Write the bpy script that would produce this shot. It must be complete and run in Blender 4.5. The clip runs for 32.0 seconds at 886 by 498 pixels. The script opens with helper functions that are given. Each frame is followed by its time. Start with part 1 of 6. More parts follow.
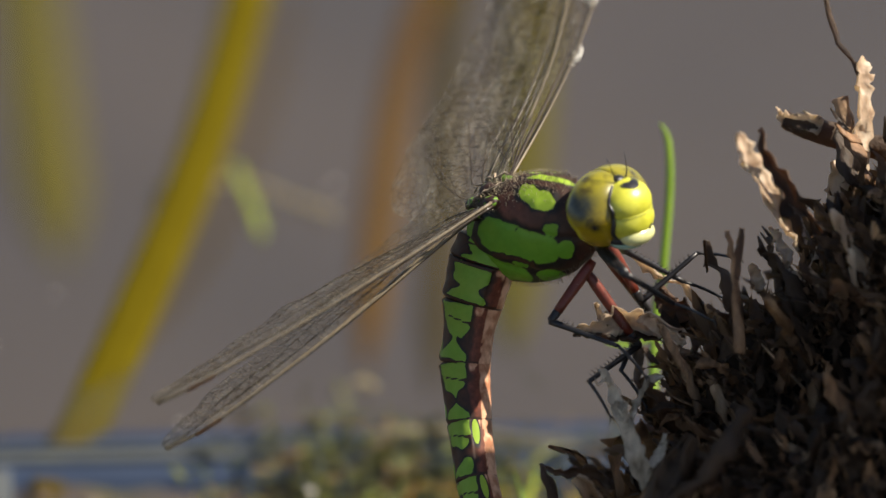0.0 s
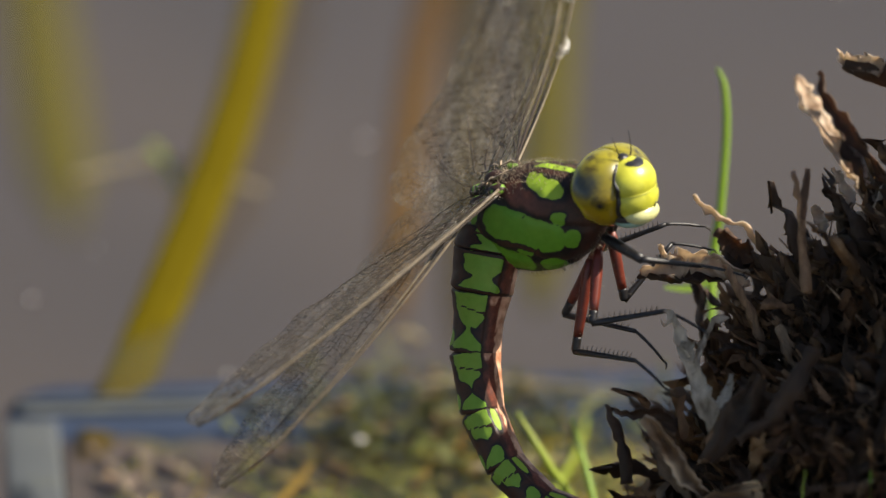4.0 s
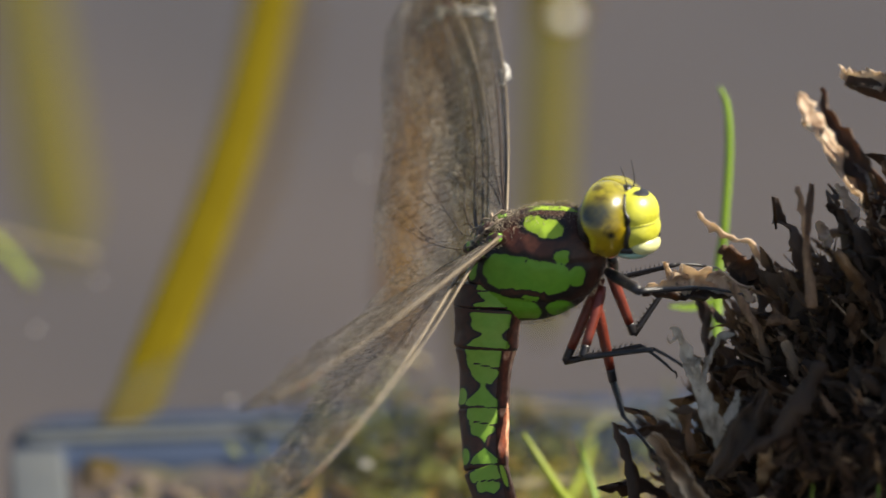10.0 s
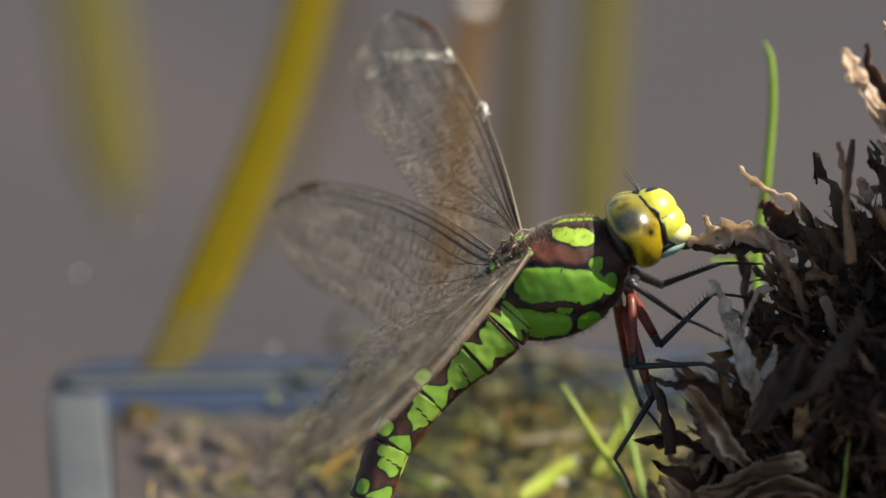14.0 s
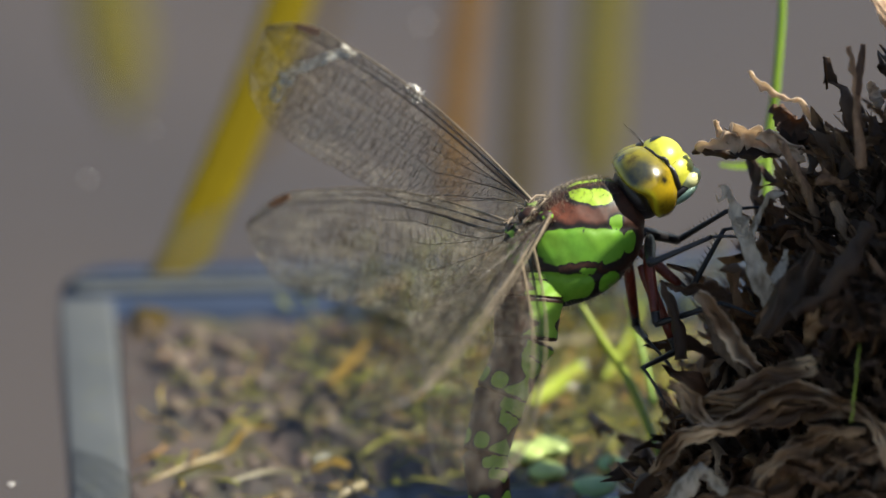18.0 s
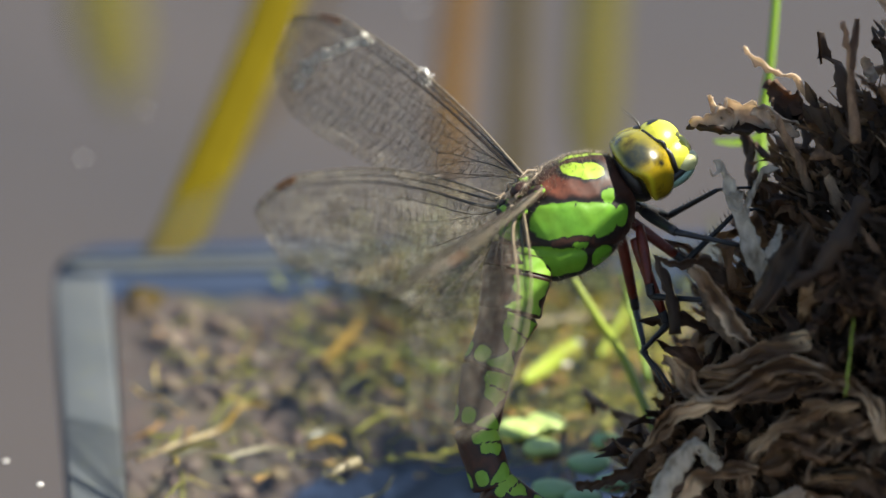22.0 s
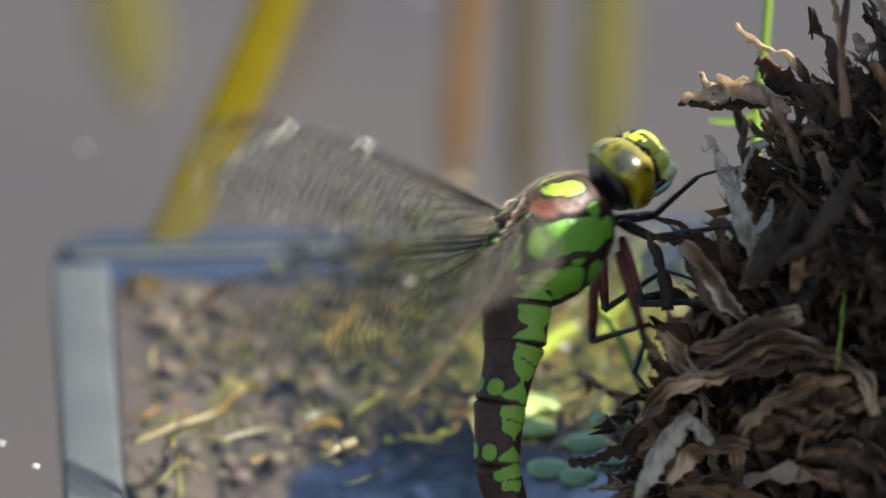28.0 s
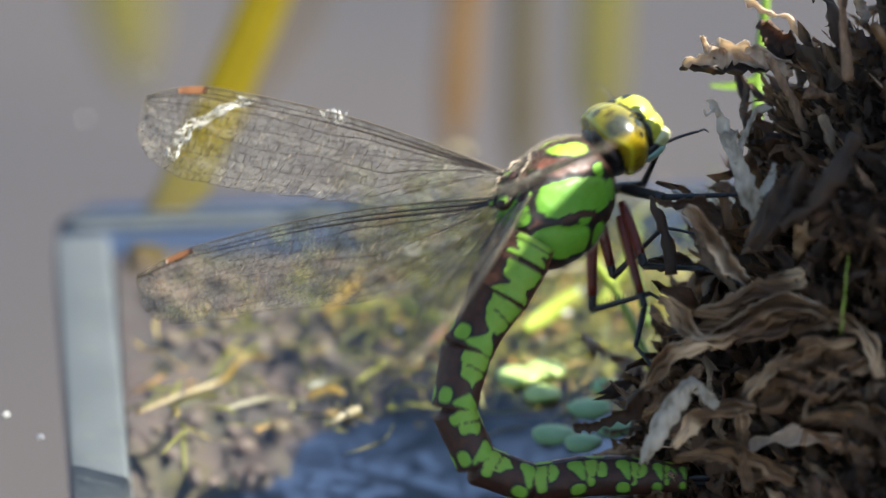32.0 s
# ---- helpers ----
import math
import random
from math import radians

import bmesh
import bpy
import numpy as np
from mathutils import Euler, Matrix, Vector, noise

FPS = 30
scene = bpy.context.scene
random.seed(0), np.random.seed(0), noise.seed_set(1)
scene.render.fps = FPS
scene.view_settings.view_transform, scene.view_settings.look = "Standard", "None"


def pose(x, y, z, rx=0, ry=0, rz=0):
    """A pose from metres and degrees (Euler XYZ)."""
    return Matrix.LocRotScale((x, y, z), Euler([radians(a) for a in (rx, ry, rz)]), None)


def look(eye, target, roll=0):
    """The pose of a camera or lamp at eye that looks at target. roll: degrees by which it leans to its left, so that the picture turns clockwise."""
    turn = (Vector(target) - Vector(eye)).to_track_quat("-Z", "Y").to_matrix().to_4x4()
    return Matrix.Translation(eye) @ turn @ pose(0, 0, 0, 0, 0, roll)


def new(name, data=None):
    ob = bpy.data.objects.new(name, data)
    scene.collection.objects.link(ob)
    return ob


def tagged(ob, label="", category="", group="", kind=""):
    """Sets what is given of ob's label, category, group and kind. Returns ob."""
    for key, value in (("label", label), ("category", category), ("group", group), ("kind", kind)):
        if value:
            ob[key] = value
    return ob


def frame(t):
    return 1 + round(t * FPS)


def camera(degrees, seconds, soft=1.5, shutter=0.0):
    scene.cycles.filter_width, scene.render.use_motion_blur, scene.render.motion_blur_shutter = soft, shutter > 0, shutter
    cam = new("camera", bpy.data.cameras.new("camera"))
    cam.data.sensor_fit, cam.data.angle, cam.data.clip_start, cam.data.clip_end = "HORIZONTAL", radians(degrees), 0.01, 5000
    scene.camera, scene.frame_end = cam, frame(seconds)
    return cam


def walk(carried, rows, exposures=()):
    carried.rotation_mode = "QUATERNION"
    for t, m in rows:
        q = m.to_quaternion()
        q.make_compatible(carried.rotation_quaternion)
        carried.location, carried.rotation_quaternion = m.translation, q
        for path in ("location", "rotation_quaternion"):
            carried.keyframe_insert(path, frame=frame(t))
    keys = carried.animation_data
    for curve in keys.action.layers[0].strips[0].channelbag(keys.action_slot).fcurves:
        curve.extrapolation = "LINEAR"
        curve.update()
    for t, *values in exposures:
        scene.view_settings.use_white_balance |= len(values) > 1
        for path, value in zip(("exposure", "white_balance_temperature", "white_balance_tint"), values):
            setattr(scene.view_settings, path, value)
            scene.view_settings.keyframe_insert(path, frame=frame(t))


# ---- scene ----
EXPOSURES = [(0.0, 0.93, 6700, 10), (4.0, 0.98, 6700, 10), (8.0, 1.18, 6700, 10), (12.0, 1.18, 6600, 10), (14.0, 1.06, 6550, 10), (17.0, 1.12, 6400, 8), (18.2, 1.14, 6350, 8), (19.0, 1.35, 6300, 8), (24.0, 1.45, 6250, 7), (27.0, 1.48, 6200, 7), (28.2, 1.58, 6100, 6), (29.0, 1.84, 6000, 6), (32.0, 1.88, 5950, 6)]
cam = camera(5.2, 32.0, 1.5, 0.5)
walk(cam, [
    (0.0, look((0.0183, -0.8959, 0.4762), (0.01151, 0.00899, 0.05047), 0.16)),
    (0.5, look((0.0153, -0.8963, 0.4754), (0.01014, 0.00869, 0.04983), 0.31)),
    (1.0, look((0.0101, -0.8963, 0.4752), (0.00884, 0.00835, 0.04910), 0.48)),
    (1.5, look((-0.0004, -0.8990, 0.4696), (0.00811, 0.00800, 0.04836), 0.68)),
    (2.0, look((-0.0024, -0.9001, 0.4671), (0.00707, 0.00746, 0.04720), 0.63)),
    (2.5, look((0.0026, -0.8998, 0.4678), (0.00547, 0.00691, 0.04602), 0.42)),
    (3.0, look((0.0021, -0.8999, 0.4676), (0.00468, 0.00658, 0.04531), 0.37)),
    (3.5, look((-0.0029, -0.9007, 0.4659), (0.00480, 0.00640, 0.04492), 0.41)),
    (5.5, look((-0.0124, -0.9004, 0.4665), (0.00437, 0.00681, 0.04581), 0.45)),
    (6.0, look((-0.0139, -0.8995, 0.4683), (0.00435, 0.00736, 0.04697), 0.51)),
    (6.5, look((-0.0105, -0.8979, 0.4719), (0.00429, 0.00780, 0.04793), 0.48)),
    (7.0, look((-0.0012, -0.8957, 0.4765), (0.00411, 0.00804, 0.04845), 0.24)),
    (7.5, look((0.0028, -0.8984, 0.4708), (0.00411, 0.00800, 0.04836), -0.03)),
    (8.0, look((0.0027, -0.9017, 0.4636), (0.00437, 0.00783, 0.04798), -0.35)),
    (8.5, look((-0.0066, -0.9032, 0.4605), (0.00454, 0.00772, 0.04776), -0.40)),
    (9.0, look((-0.0092, -0.9039, 0.4589), (0.00467, 0.00761, 0.04751), -0.50)),
    (9.5, look((-0.0086, -0.9045, 0.4577), (0.00473, 0.00753, 0.04736), -0.47)),
    (10.0, look((-0.0094, -0.9033, 0.4602), (0.00449, 0.00735, 0.04695), -0.19)),
    (10.5, look((0.0028, -0.8988, 0.4698), (0.00412, 0.00701, 0.04623), -0.18)),
    (11.0, look((0.0097, -0.8984, 0.4707), (0.00381, 0.00663, 0.04542), -0.15)),
    (11.5, look((0.0072, -0.9032, 0.4605), (0.00394, 0.00636, 0.04484), -0.01)),
    (12.0, look((0.0041, -0.9057, 0.4551), (0.00384, 0.00608, 0.04423), 0.10)),
    (12.5, look((-0.0045, -0.9037, 0.4594), (0.00335, 0.00586, 0.04377), 0.39)),
    (13.0, look((-0.0067, -0.9054, 0.4557), (0.00241, 0.00566, 0.04333), 0.46)),
    (13.5, look((-0.0039, -0.9071, 0.4521), (0.00142, 0.00546, 0.04290), 0.40)),
    (14.0, look((-0.0041, -0.9040, 0.4588), (0.00039, 0.00516, 0.04226), 0.50)),
    (14.5, look((-0.0033, -0.9012, 0.4649), (-0.00029, 0.00471, 0.04130), 0.57)),
    (16.5, look((0.0003, -0.9051, 0.4564), (-0.00083, 0.00196, 0.03539), 0.41)),
    (17.0, look((-0.0030, -0.9059, 0.4548), (-0.00069, 0.00159, 0.03461), 0.49)),
    (17.5, look((-0.0061, -0.9020, 0.4631), (-0.00072, 0.00119, 0.03375), 0.55)),
    (18.0, look((-0.0064, -0.9036, 0.4597), (-0.00061, 0.00105, 0.03345), 0.46)),
    (18.5, look((-0.0130, -0.9022, 0.4626), (-0.00043, 0.00078, 0.03287), 0.53)),
    (19.0, look((-0.0123, -0.9065, 0.4535), (-0.00030, 0.00067, 0.03264), 0.38)),
    (19.5, look((-0.0107, -0.9084, 0.4493), (-0.00021, 0.00053, 0.03233), 0.28)),
    (20.0, look((-0.0086, -0.9095, 0.4470), (-0.00017, 0.00039, 0.03205), 0.26)),
    (20.5, look((-0.0106, -0.9057, 0.4551), (-0.00011, 0.00020, 0.03164), 0.43)),
    (21.0, look((-0.0116, -0.9029, 0.4612), (-0.00011, 0.00004, 0.03129), 0.58)),
    (21.5, look((-0.0078, -0.9054, 0.4557), (-0.00004, 0.00003, 0.03126), 0.53)),
    (22.0, look((-0.0056, -0.9059, 0.4547), (0.00000, -0.00002, 0.03115), 0.45)),
    (22.5, look((-0.0058, -0.9044, 0.4580), (0.00004, -0.00005, 0.03108), 0.32)),
    (23.0, look((-0.0085, -0.9037, 0.4594), (0.00011, -0.00002, 0.03115), 0.18)),
    (23.5, look((-0.0082, -0.9065, 0.4533), (0.00021, 0.00003, 0.03127), -0.09)),
    (24.0, look((-0.0061, -0.9097, 0.4465), (0.00027, 0.00005, 0.03130), -0.36)),
    (24.5, look((-0.0050, -0.9138, 0.4378), (0.00050, 0.00009, 0.03139), -0.50)),
    (26.5, look((-0.0006, -0.9076, 0.4511), (0.00081, -0.00040, 0.03035), -0.41)),
    (27.0, look((0.0022, -0.9109, 0.4440), (0.00086, -0.00052, 0.03009), -0.39)),
    (27.5, look((0.0027, -0.9106, 0.4445), (0.00084, -0.00077, 0.02955), -0.22)),
    (28.0, look((0.0057, -0.9110, 0.4438), (0.00079, -0.00099, 0.02907), -0.11)),
    (28.5, look((0.0056, -0.9103, 0.4453), (0.00078, -0.00126, 0.02850), 0.05)),
    (29.0, look((0.0040, -0.9102, 0.4455), (0.00073, -0.00152, 0.02795), 0.18)),
    (29.5, look((0.0061, -0.9114, 0.4428), (0.00068, -0.00169, 0.02758), 0.14)),
    (30.0, look((0.0075, -0.9105, 0.4448), (0.00069, -0.00200, 0.02692), 0.09)),
    (30.5, look((0.0062, -0.9119, 0.4419), (0.00062, -0.00214, 0.02661), 0.01)),
    (31.0, look((0.0058, -0.9117, 0.4422), (0.00044, -0.00227, 0.02633), -0.17)),
    (31.5, look((0.0038, -0.9133, 0.4388), (0.00040, -0.00233, 0.02620), -0.35)),
    (32.0, look((0.0035, -0.9118, 0.4420), (0.00046, -0.00244, 0.02596), -0.56)),
], EXPOSURES)
cam.data.dof.use_dof = True
cam.data.dof.focus_distance = 1.001
cam.data.dof.aperture_fstop = 13.5

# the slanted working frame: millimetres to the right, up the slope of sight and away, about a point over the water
RIGHT = Vector((1, 0, 0))
RISE = Vector((0, math.sin(radians(25)), math.cos(radians(25))))
AWAY = Vector((0, math.cos(radians(25)), -math.sin(radians(25))))
HUB = Vector((0, 0, 0.0312))
MM = 0.001


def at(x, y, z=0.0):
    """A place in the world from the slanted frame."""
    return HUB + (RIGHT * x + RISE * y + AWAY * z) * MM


def turn(x, y, z):
    """A direction in the world from the slanted frame."""
    return RIGHT * x + RISE * y + AWAY * z


def on_water(x, y, height=0.0):
    """The place on the water, or height mm over it, seen beside (x, y) of the slanted frame."""
    away = (y * math.cos(radians(25)) + 31.2 - height) / math.sin(radians(25))
    k = 1 + away / 1000
    away = (y * k * math.cos(radians(25)) + 31.2 - height) / math.sin(radians(25))
    return at(x * k, y * k, away)


# ---- light ----
SUN = Vector((0.68, 0.06, 0.73)).normalized()
world = bpy.data.worlds.new("world")
scene.world = world
world.use_nodes = True
sky = world.node_tree.nodes.new("ShaderNodeTexSky")
sky.sky_type = "NISHITA"
sky.sun_disc = False
sky.sun_elevation = math.asin(SUN.z)
sky.sun_rotation = math.atan2(SUN.x, SUN.y)
world.node_tree.nodes["Background"].inputs["Strength"].default_value = 0.060
world.node_tree.links.new(sky.outputs["Color"], world.node_tree.nodes["Background"].inputs["Color"])
lamp = bpy.data.lights.new("sun", "SUN")
lamp.energy, lamp.angle, lamp.color = 5.0, radians(0.5), (1.0, 0.93, 0.80)
sun = new("sun", lamp)
sun.matrix_world = look(SUN * 3, (0, 0, 0))


# ---- materials ----
class Mat:
    """A node material with a Principled shader and a few short cuts."""

    def __init__(self, name, rough=0.6, metal=0.0, spec=0.5):
        self.m = bpy.data.materials.new(name)
        self.m.use_nodes = True
        self.t = self.m.node_tree
        self.p = self.t.nodes["Principled BSDF"]
        self.out = self.t.nodes["Material Output"]
        self.p.inputs["Roughness"].default_value = rough
        self.p.inputs["Metallic"].default_value = metal
        self.p.inputs["Specular IOR Level"].default_value = spec

    def node(self, kind, **values):
        n = self.t.nodes.new(kind)
        for k, v in values.items():
            n.inputs[k].default_value = v
        return n

    def link(self, a, b):
        self.t.links.new(a, b)

    def coords(self):
        return self.node("ShaderNodeTexCoord").outputs["Object"]

    def noise(self, scale, detail=4.0, rough=0.55, stretch=None, where=None):
        where = where or self.coords()
        if stretch:
            mp = self.node("ShaderNodeMapping", Scale=stretch)
            self.link(where, mp.inputs["Vector"])
            where = mp.outputs["Vector"]
        n = self.node("ShaderNodeTexNoise", Scale=scale, Detail=detail, Roughness=rough)
        self.link(where, n.inputs["Vector"])
        return n.outputs["Fac"]

    def ramp(self, fac, *stops):
        r = self.t.nodes.new("ShaderNodeValToRGB")
        while len(r.color_ramp.elements) < len(stops):
            r.color_ramp.elements.new(0.5)
        for e, (pos, col) in zip(r.color_ramp.elements, stops):
            e.position, e.color = pos, (*col, 1) if len(col) == 3 else col
        self.link(fac, r.inputs["Fac"])
        return r.outputs["Color"]

    def grey(self, fac, a, b, lo=0.0, hi=1.0):
        n = self.node("ShaderNodeMapRange")
        for i, v in enumerate((a, b, lo, hi)):
            n.inputs[i + 1].default_value = v
        self.link(fac, n.inputs[0])
        return n.outputs[0]

    def mix(self, fac, a, b, blend="MIX"):
        n = self.t.nodes.new("ShaderNodeMix")
        n.data_type, n.blend_type = "RGBA", blend
        for sock, v in ((n.inputs[0], fac), (n.inputs[6], a), (n.inputs[7], b)):
            if isinstance(v, bpy.types.NodeSocket):
                self.link(v, sock)
            else:
                sock.default_value = v if isinstance(v, (int, float)) else (*v, 1)
        return n.outputs[2]

    def attribute(self, name):
        n = self.t.nodes.new("ShaderNodeAttribute")
        n.attribute_name = name
        return n.outputs["Fac"]

    def base(self, col):
        if isinstance(col, bpy.types.NodeSocket):
            self.link(col, self.p.inputs["Base Color"])
        else:
            self.p.inputs["Base Color"].default_value = (*col, 1)
        return self

    def rough(self, sock):
        self.link(sock, self.p.inputs["Roughness"])
        return self

    def bump(self, fac, strength=0.4, dist=0.0003):
        b = self.node("ShaderNodeBump", Strength=strength, Distance=dist)
        self.link(fac, b.inputs["Height"])
        self.link(b.outputs["Normal"], self.p.inputs["Normal"])
        return self

    def thin(self, col, share):
        """Lets a share of the light through, as leaves and paper do."""
        tr = self.node("ShaderNodeBsdfTranslucent")
        if isinstance(col, bpy.types.NodeSocket):
            self.link(col, tr.inputs["Color"])
        else:
            tr.inputs["Color"].default_value = (*col, 1)
        mx = self.node("ShaderNodeMixShader", Fac=share)
        self.link(self.p.outputs[0], mx.inputs[1])
        self.link(tr.outputs[0], mx.inputs[2])
        self.link(mx.outputs[0], self.out.inputs["Surface"])
        return self


def random_of(m, island=False):
    if island:
        return m.t.nodes.new("ShaderNodeNewGeometry").outputs["Random Per Island"]
    return m.t.nodes.new("ShaderNodeObjectInfo").outputs["Random"]


def make_sheath(name, island, size=1.0, light=1.0, share=0.26):
    m = Mat(name, 0.5, spec=0.5)
    r = random_of(m, island)
    tone = m.ramp(r, (0.0, (0.016, 0.0078, 0.0043)), (0.45, (0.042, 0.020, 0.0102)), (0.70, (0.115, 0.056, 0.029)), (0.86, (0.33, 0.185, 0.096)), (1.0, (0.55, 0.39, 0.25)))
    if light != 1.0:
        tone = m.mix(light - 1, tone, (0.40, 0.29, 0.185))
    streak = m.noise(1100 * size, 6, 0.65, (1.0, 1.0, 0.22))
    blot = m.noise(220 * size, 4, 0.6)
    col = m.mix(1.0, tone, m.ramp(streak, (0.32, (1.7, 1.65, 1.55)), (0.5, (0.8, 0.78, 0.75)), (0.68, (0.22, 0.19, 0.17))), "MULTIPLY")
    n = m.mix(m.grey(blot, 0.35, 0.68, 0.0, 0.55), col, m.mix(0.5, tone, (0.30, 0.20, 0.13)))
    m.base(n).rough(m.grey(blot, 0.3, 0.7, 0.45, 0.8)).bump(streak, 1.0, 0.0007)
    return m.thin(m.mix(0.5, n, (0.62, 0.34, 0.14)), share).m


SHEATH = make_sheath("dead_leaf", False, 1.0, 1.0, 0.30)
SHEATH_PALE = make_sheath("dead_leaf_bleached", False, 1.0, 1.45)
SHEATH_UNIT = make_sheath("dead_leaf_scrap", False, 0.006, 1.0, 0.22)
SHEATH_MANY = make_sheath("dead_leaf_many", True, 1.0, 1.0, 0.24)

m = Mat("pale_fibre", 0.7)
f = m.noise(1200, 5, 0.6, (1, 1, 0.3))
m.base(m.ramp(f, (0.32, (0.17, 0.125, 0.085)), (0.46, (0.46, 0.385, 0.29)), (0.70, (0.76, 0.66, 0.53)))).bump(f, 0.7, 0.0004)
PALE = m.thin((0.6, 0.528, 0.416), 0.36).m

m = Mat("tan_stalk", 0.55)
f = m.noise(800, 5, 0.6, (1, 1, 0.2))
b = m.noise(200, 3)
tan = m.mix(m.grey(b, 0.5, 0.85), m.ramp(f, (0.3, (0.26, 0.16, 0.10)), (0.5, (0.58, 0.44, 0.32)), (0.75, (0.82, 0.72, 0.58))), (0.255, 0.1105, 0.051))
m.base(tan).bump(f, 0.6, 0.0004)
TAN = m.thin((0.88, 0.72, 0.52), 0.45).m

m = Mat("sodden_leaf", 0.6, spec=0.35)
f = m.noise(420, 5, 0.6, (0.35, 1, 1))
b = m.noise(150, 3, 0.55)
c = m.ramp(f, (0.34, (0.048, 0.023, 0.011)), (0.5, (0.20, 0.108, 0.048)), (0.68, (0.44, 0.27, 0.135)))
c = m.mix(m.grey(b, 0.42, 0.66, 0, 0.75), c, (0.065, 0.031, 0.016))
m.base(m.mix(m.grey(m.attribute("rim"), 0.2, 0.8, 0, 0.9), c, (0.72, 0.51, 0.31))).bump(f, 0.8, 0.0006)
HIDE = m.thin((0.5, 0.28, 0.12), 0.14).m

# near-black: the shade deep between the leaf bases is put into this colour
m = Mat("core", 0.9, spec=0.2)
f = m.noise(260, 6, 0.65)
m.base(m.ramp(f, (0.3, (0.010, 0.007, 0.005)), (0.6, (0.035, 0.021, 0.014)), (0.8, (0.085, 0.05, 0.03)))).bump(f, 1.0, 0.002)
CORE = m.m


def make_plant(name, low, high, scale=500, rough=0.45, share=0.3, stretch=(1, 1, 0.2), base=None):
    """base: the colour of the leaf's foot, fading out from its start upwards."""
    m = Mat(name, rough, spec=0.5 if rough < 0.6 else 0.08)
    f = m.noise(scale, 4, 0.6, stretch)
    g = m.noise(scale * 0.15, 3)
    c = m.mix(m.grey(g, 0.35, 0.65), m.ramp(f, (0.3, low), (0.7, high)), tuple(0.7 * a + 0.3 * b for a, b in zip(low, high)))
    if base:
        c = m.mix(m.grey(m.attribute("run"), 0.07, 0.22, 0.9, 0.0), c, base)
    m.base(c).bump(f, 0.25, 0.0002)
    return m.thin(c, share).m


GRASS = make_plant("grass", (0.154, 0.275, 0.0162), (0.275, 0.421, 0.0405))
REED_YELLOW = make_plant("reed_yellow", (0.086, 0.064, 0.0008), (0.124, 0.096, 0.0014), 60, 0.9, base=(0.075, 0.042, 0.0009))
REED_BROWN = make_plant("reed_brown", (0.105, 0.050, 0.0001), (0.165, 0.080, 0.0002), 60, 0.7)
REED_DULL = make_plant("reed_dull", (0.056, 0.037, 0.003), (0.082, 0.055, 0.005), 60, 0.7)
REED_OLIVE = make_plant("reed_olive", (0.095, 0.075, 0.0006), (0.135, 0.108, 0.0012), 60, 0.7)
DUCKWEED = make_plant("duckweed", (0.38, 0.50, 0.13), (0.58, 0.68, 0.26), 900, 0.3, 0.25, (1, 1, 1))
DUCKWEED_PALE = make_plant("duckweed_pale", (0.29, 0.47, 0.19), (0.42, 0.60, 0.28), 900, 0.3, 0.25, (1, 1, 1))
WEED_GOLD = make_plant("weed_gold", (0.17, 0.095, 0.008), (0.32, 0.21, 0.02), 300, 0.4, 0.3)
WEED_DARK = make_plant("weed_dark", (0.042, 0.0385, 0.007), (0.14, 0.112, 0.021), 300, 0.4, 0.3)
STRAW = make_plant("straw", (0.19, 0.155, 0.085), (0.31, 0.265, 0.16), 300, 0.5, 0.2)
LIME = make_plant("lime_blade", (0.238, 0.308, 0.021), (0.406, 0.462, 0.07), 300, 0.35, 0.3)

m = Mat("moss", 0.5)
c = m.ramp(random_of(m, True), (0.0, (0.091, 0.091, 0.00975)), (0.35, (0.221, 0.208, 0.013)), (0.65, (0.338, 0.325, 0.0325)), (0.86, (0.39, 0.195, 0.0325)), (1.0, (0.4875, 0.468, 0.182)))
m.base(c)
MOSS = m.thin(c, 0.3).m

m = Mat("pond_weed", 0.5)
c = m.ramp(random_of(m, True), (0.0, (0.020, 0.022, 0.005)), (0.4, (0.05, 0.052, 0.008)), (0.65, (0.11, 0.105, 0.016)), (0.82, (0.16, 0.19, 0.035)), (0.93, (0.22, 0.13, 0.05)), (1.0, (0.30, 0.20, 0.10)))
m.base(c)
POND_WEED = m.thin(c, 0.3).m

m = Mat("gravel", 0.6)
f = m.noise(500, 4)
c = m.ramp(random_of(m, True), (0.0, (0.0731, 0.0489, 0.03663)), (0.3, (0.1287, 0.07968, 0.05811)), (0.55, (0.1681, 0.1096, 0.08551)), (0.75, (0.1287, 0.09214, 0.03056)), (0.9, (0.1893, 0.1403, 0.1162)), (1.0, (0.2383, 0.2018, 0.1718)))
m.base(m.mix(m.grey(f, 0.35, 0.65, 0, 0.5), c, (0.0489, 0.03056, 0.01835))).bump(f, 0.5, 0.0005)
GRAVEL = m.m

m = Mat("silt", 0.9, spec=0.2)
f = m.noise(70, 5, 0.6)
g = m.noise(210, 4, 0.6)
c = m.ramp(f, (0.3, (0.04489, 0.03142, 0.02694)), (0.5, (0.07856, 0.05537, 0.04639)), (0.64, (0.07482, 0.0636, 0.02245)), (0.8, (0.1197, 0.07108, 0.03741)))
m.base(m.mix(m.grey(g, 0.4, 0.7, 0, 0.7), c, (0.04115, 0.04115, 0.03741))).bump(f, 0.6, 0.002)
SILT = m.m

m = Mat("grey_plastic", 0.45)
f = m.noise(60, 4, 0.6)
g = m.noise(420, 4, 0.6)
m.base(m.mix(m.grey(g, 0.55, 0.75, 0, 0.4), m.ramp(f, (0.3, (0.070, 0.075, 0.081)), (0.7, (0.103, 0.107, 0.112))), (0.139, 0.135, 0.0742))).bump(g, 0.15, 0.0004)
PLASTIC = m.m

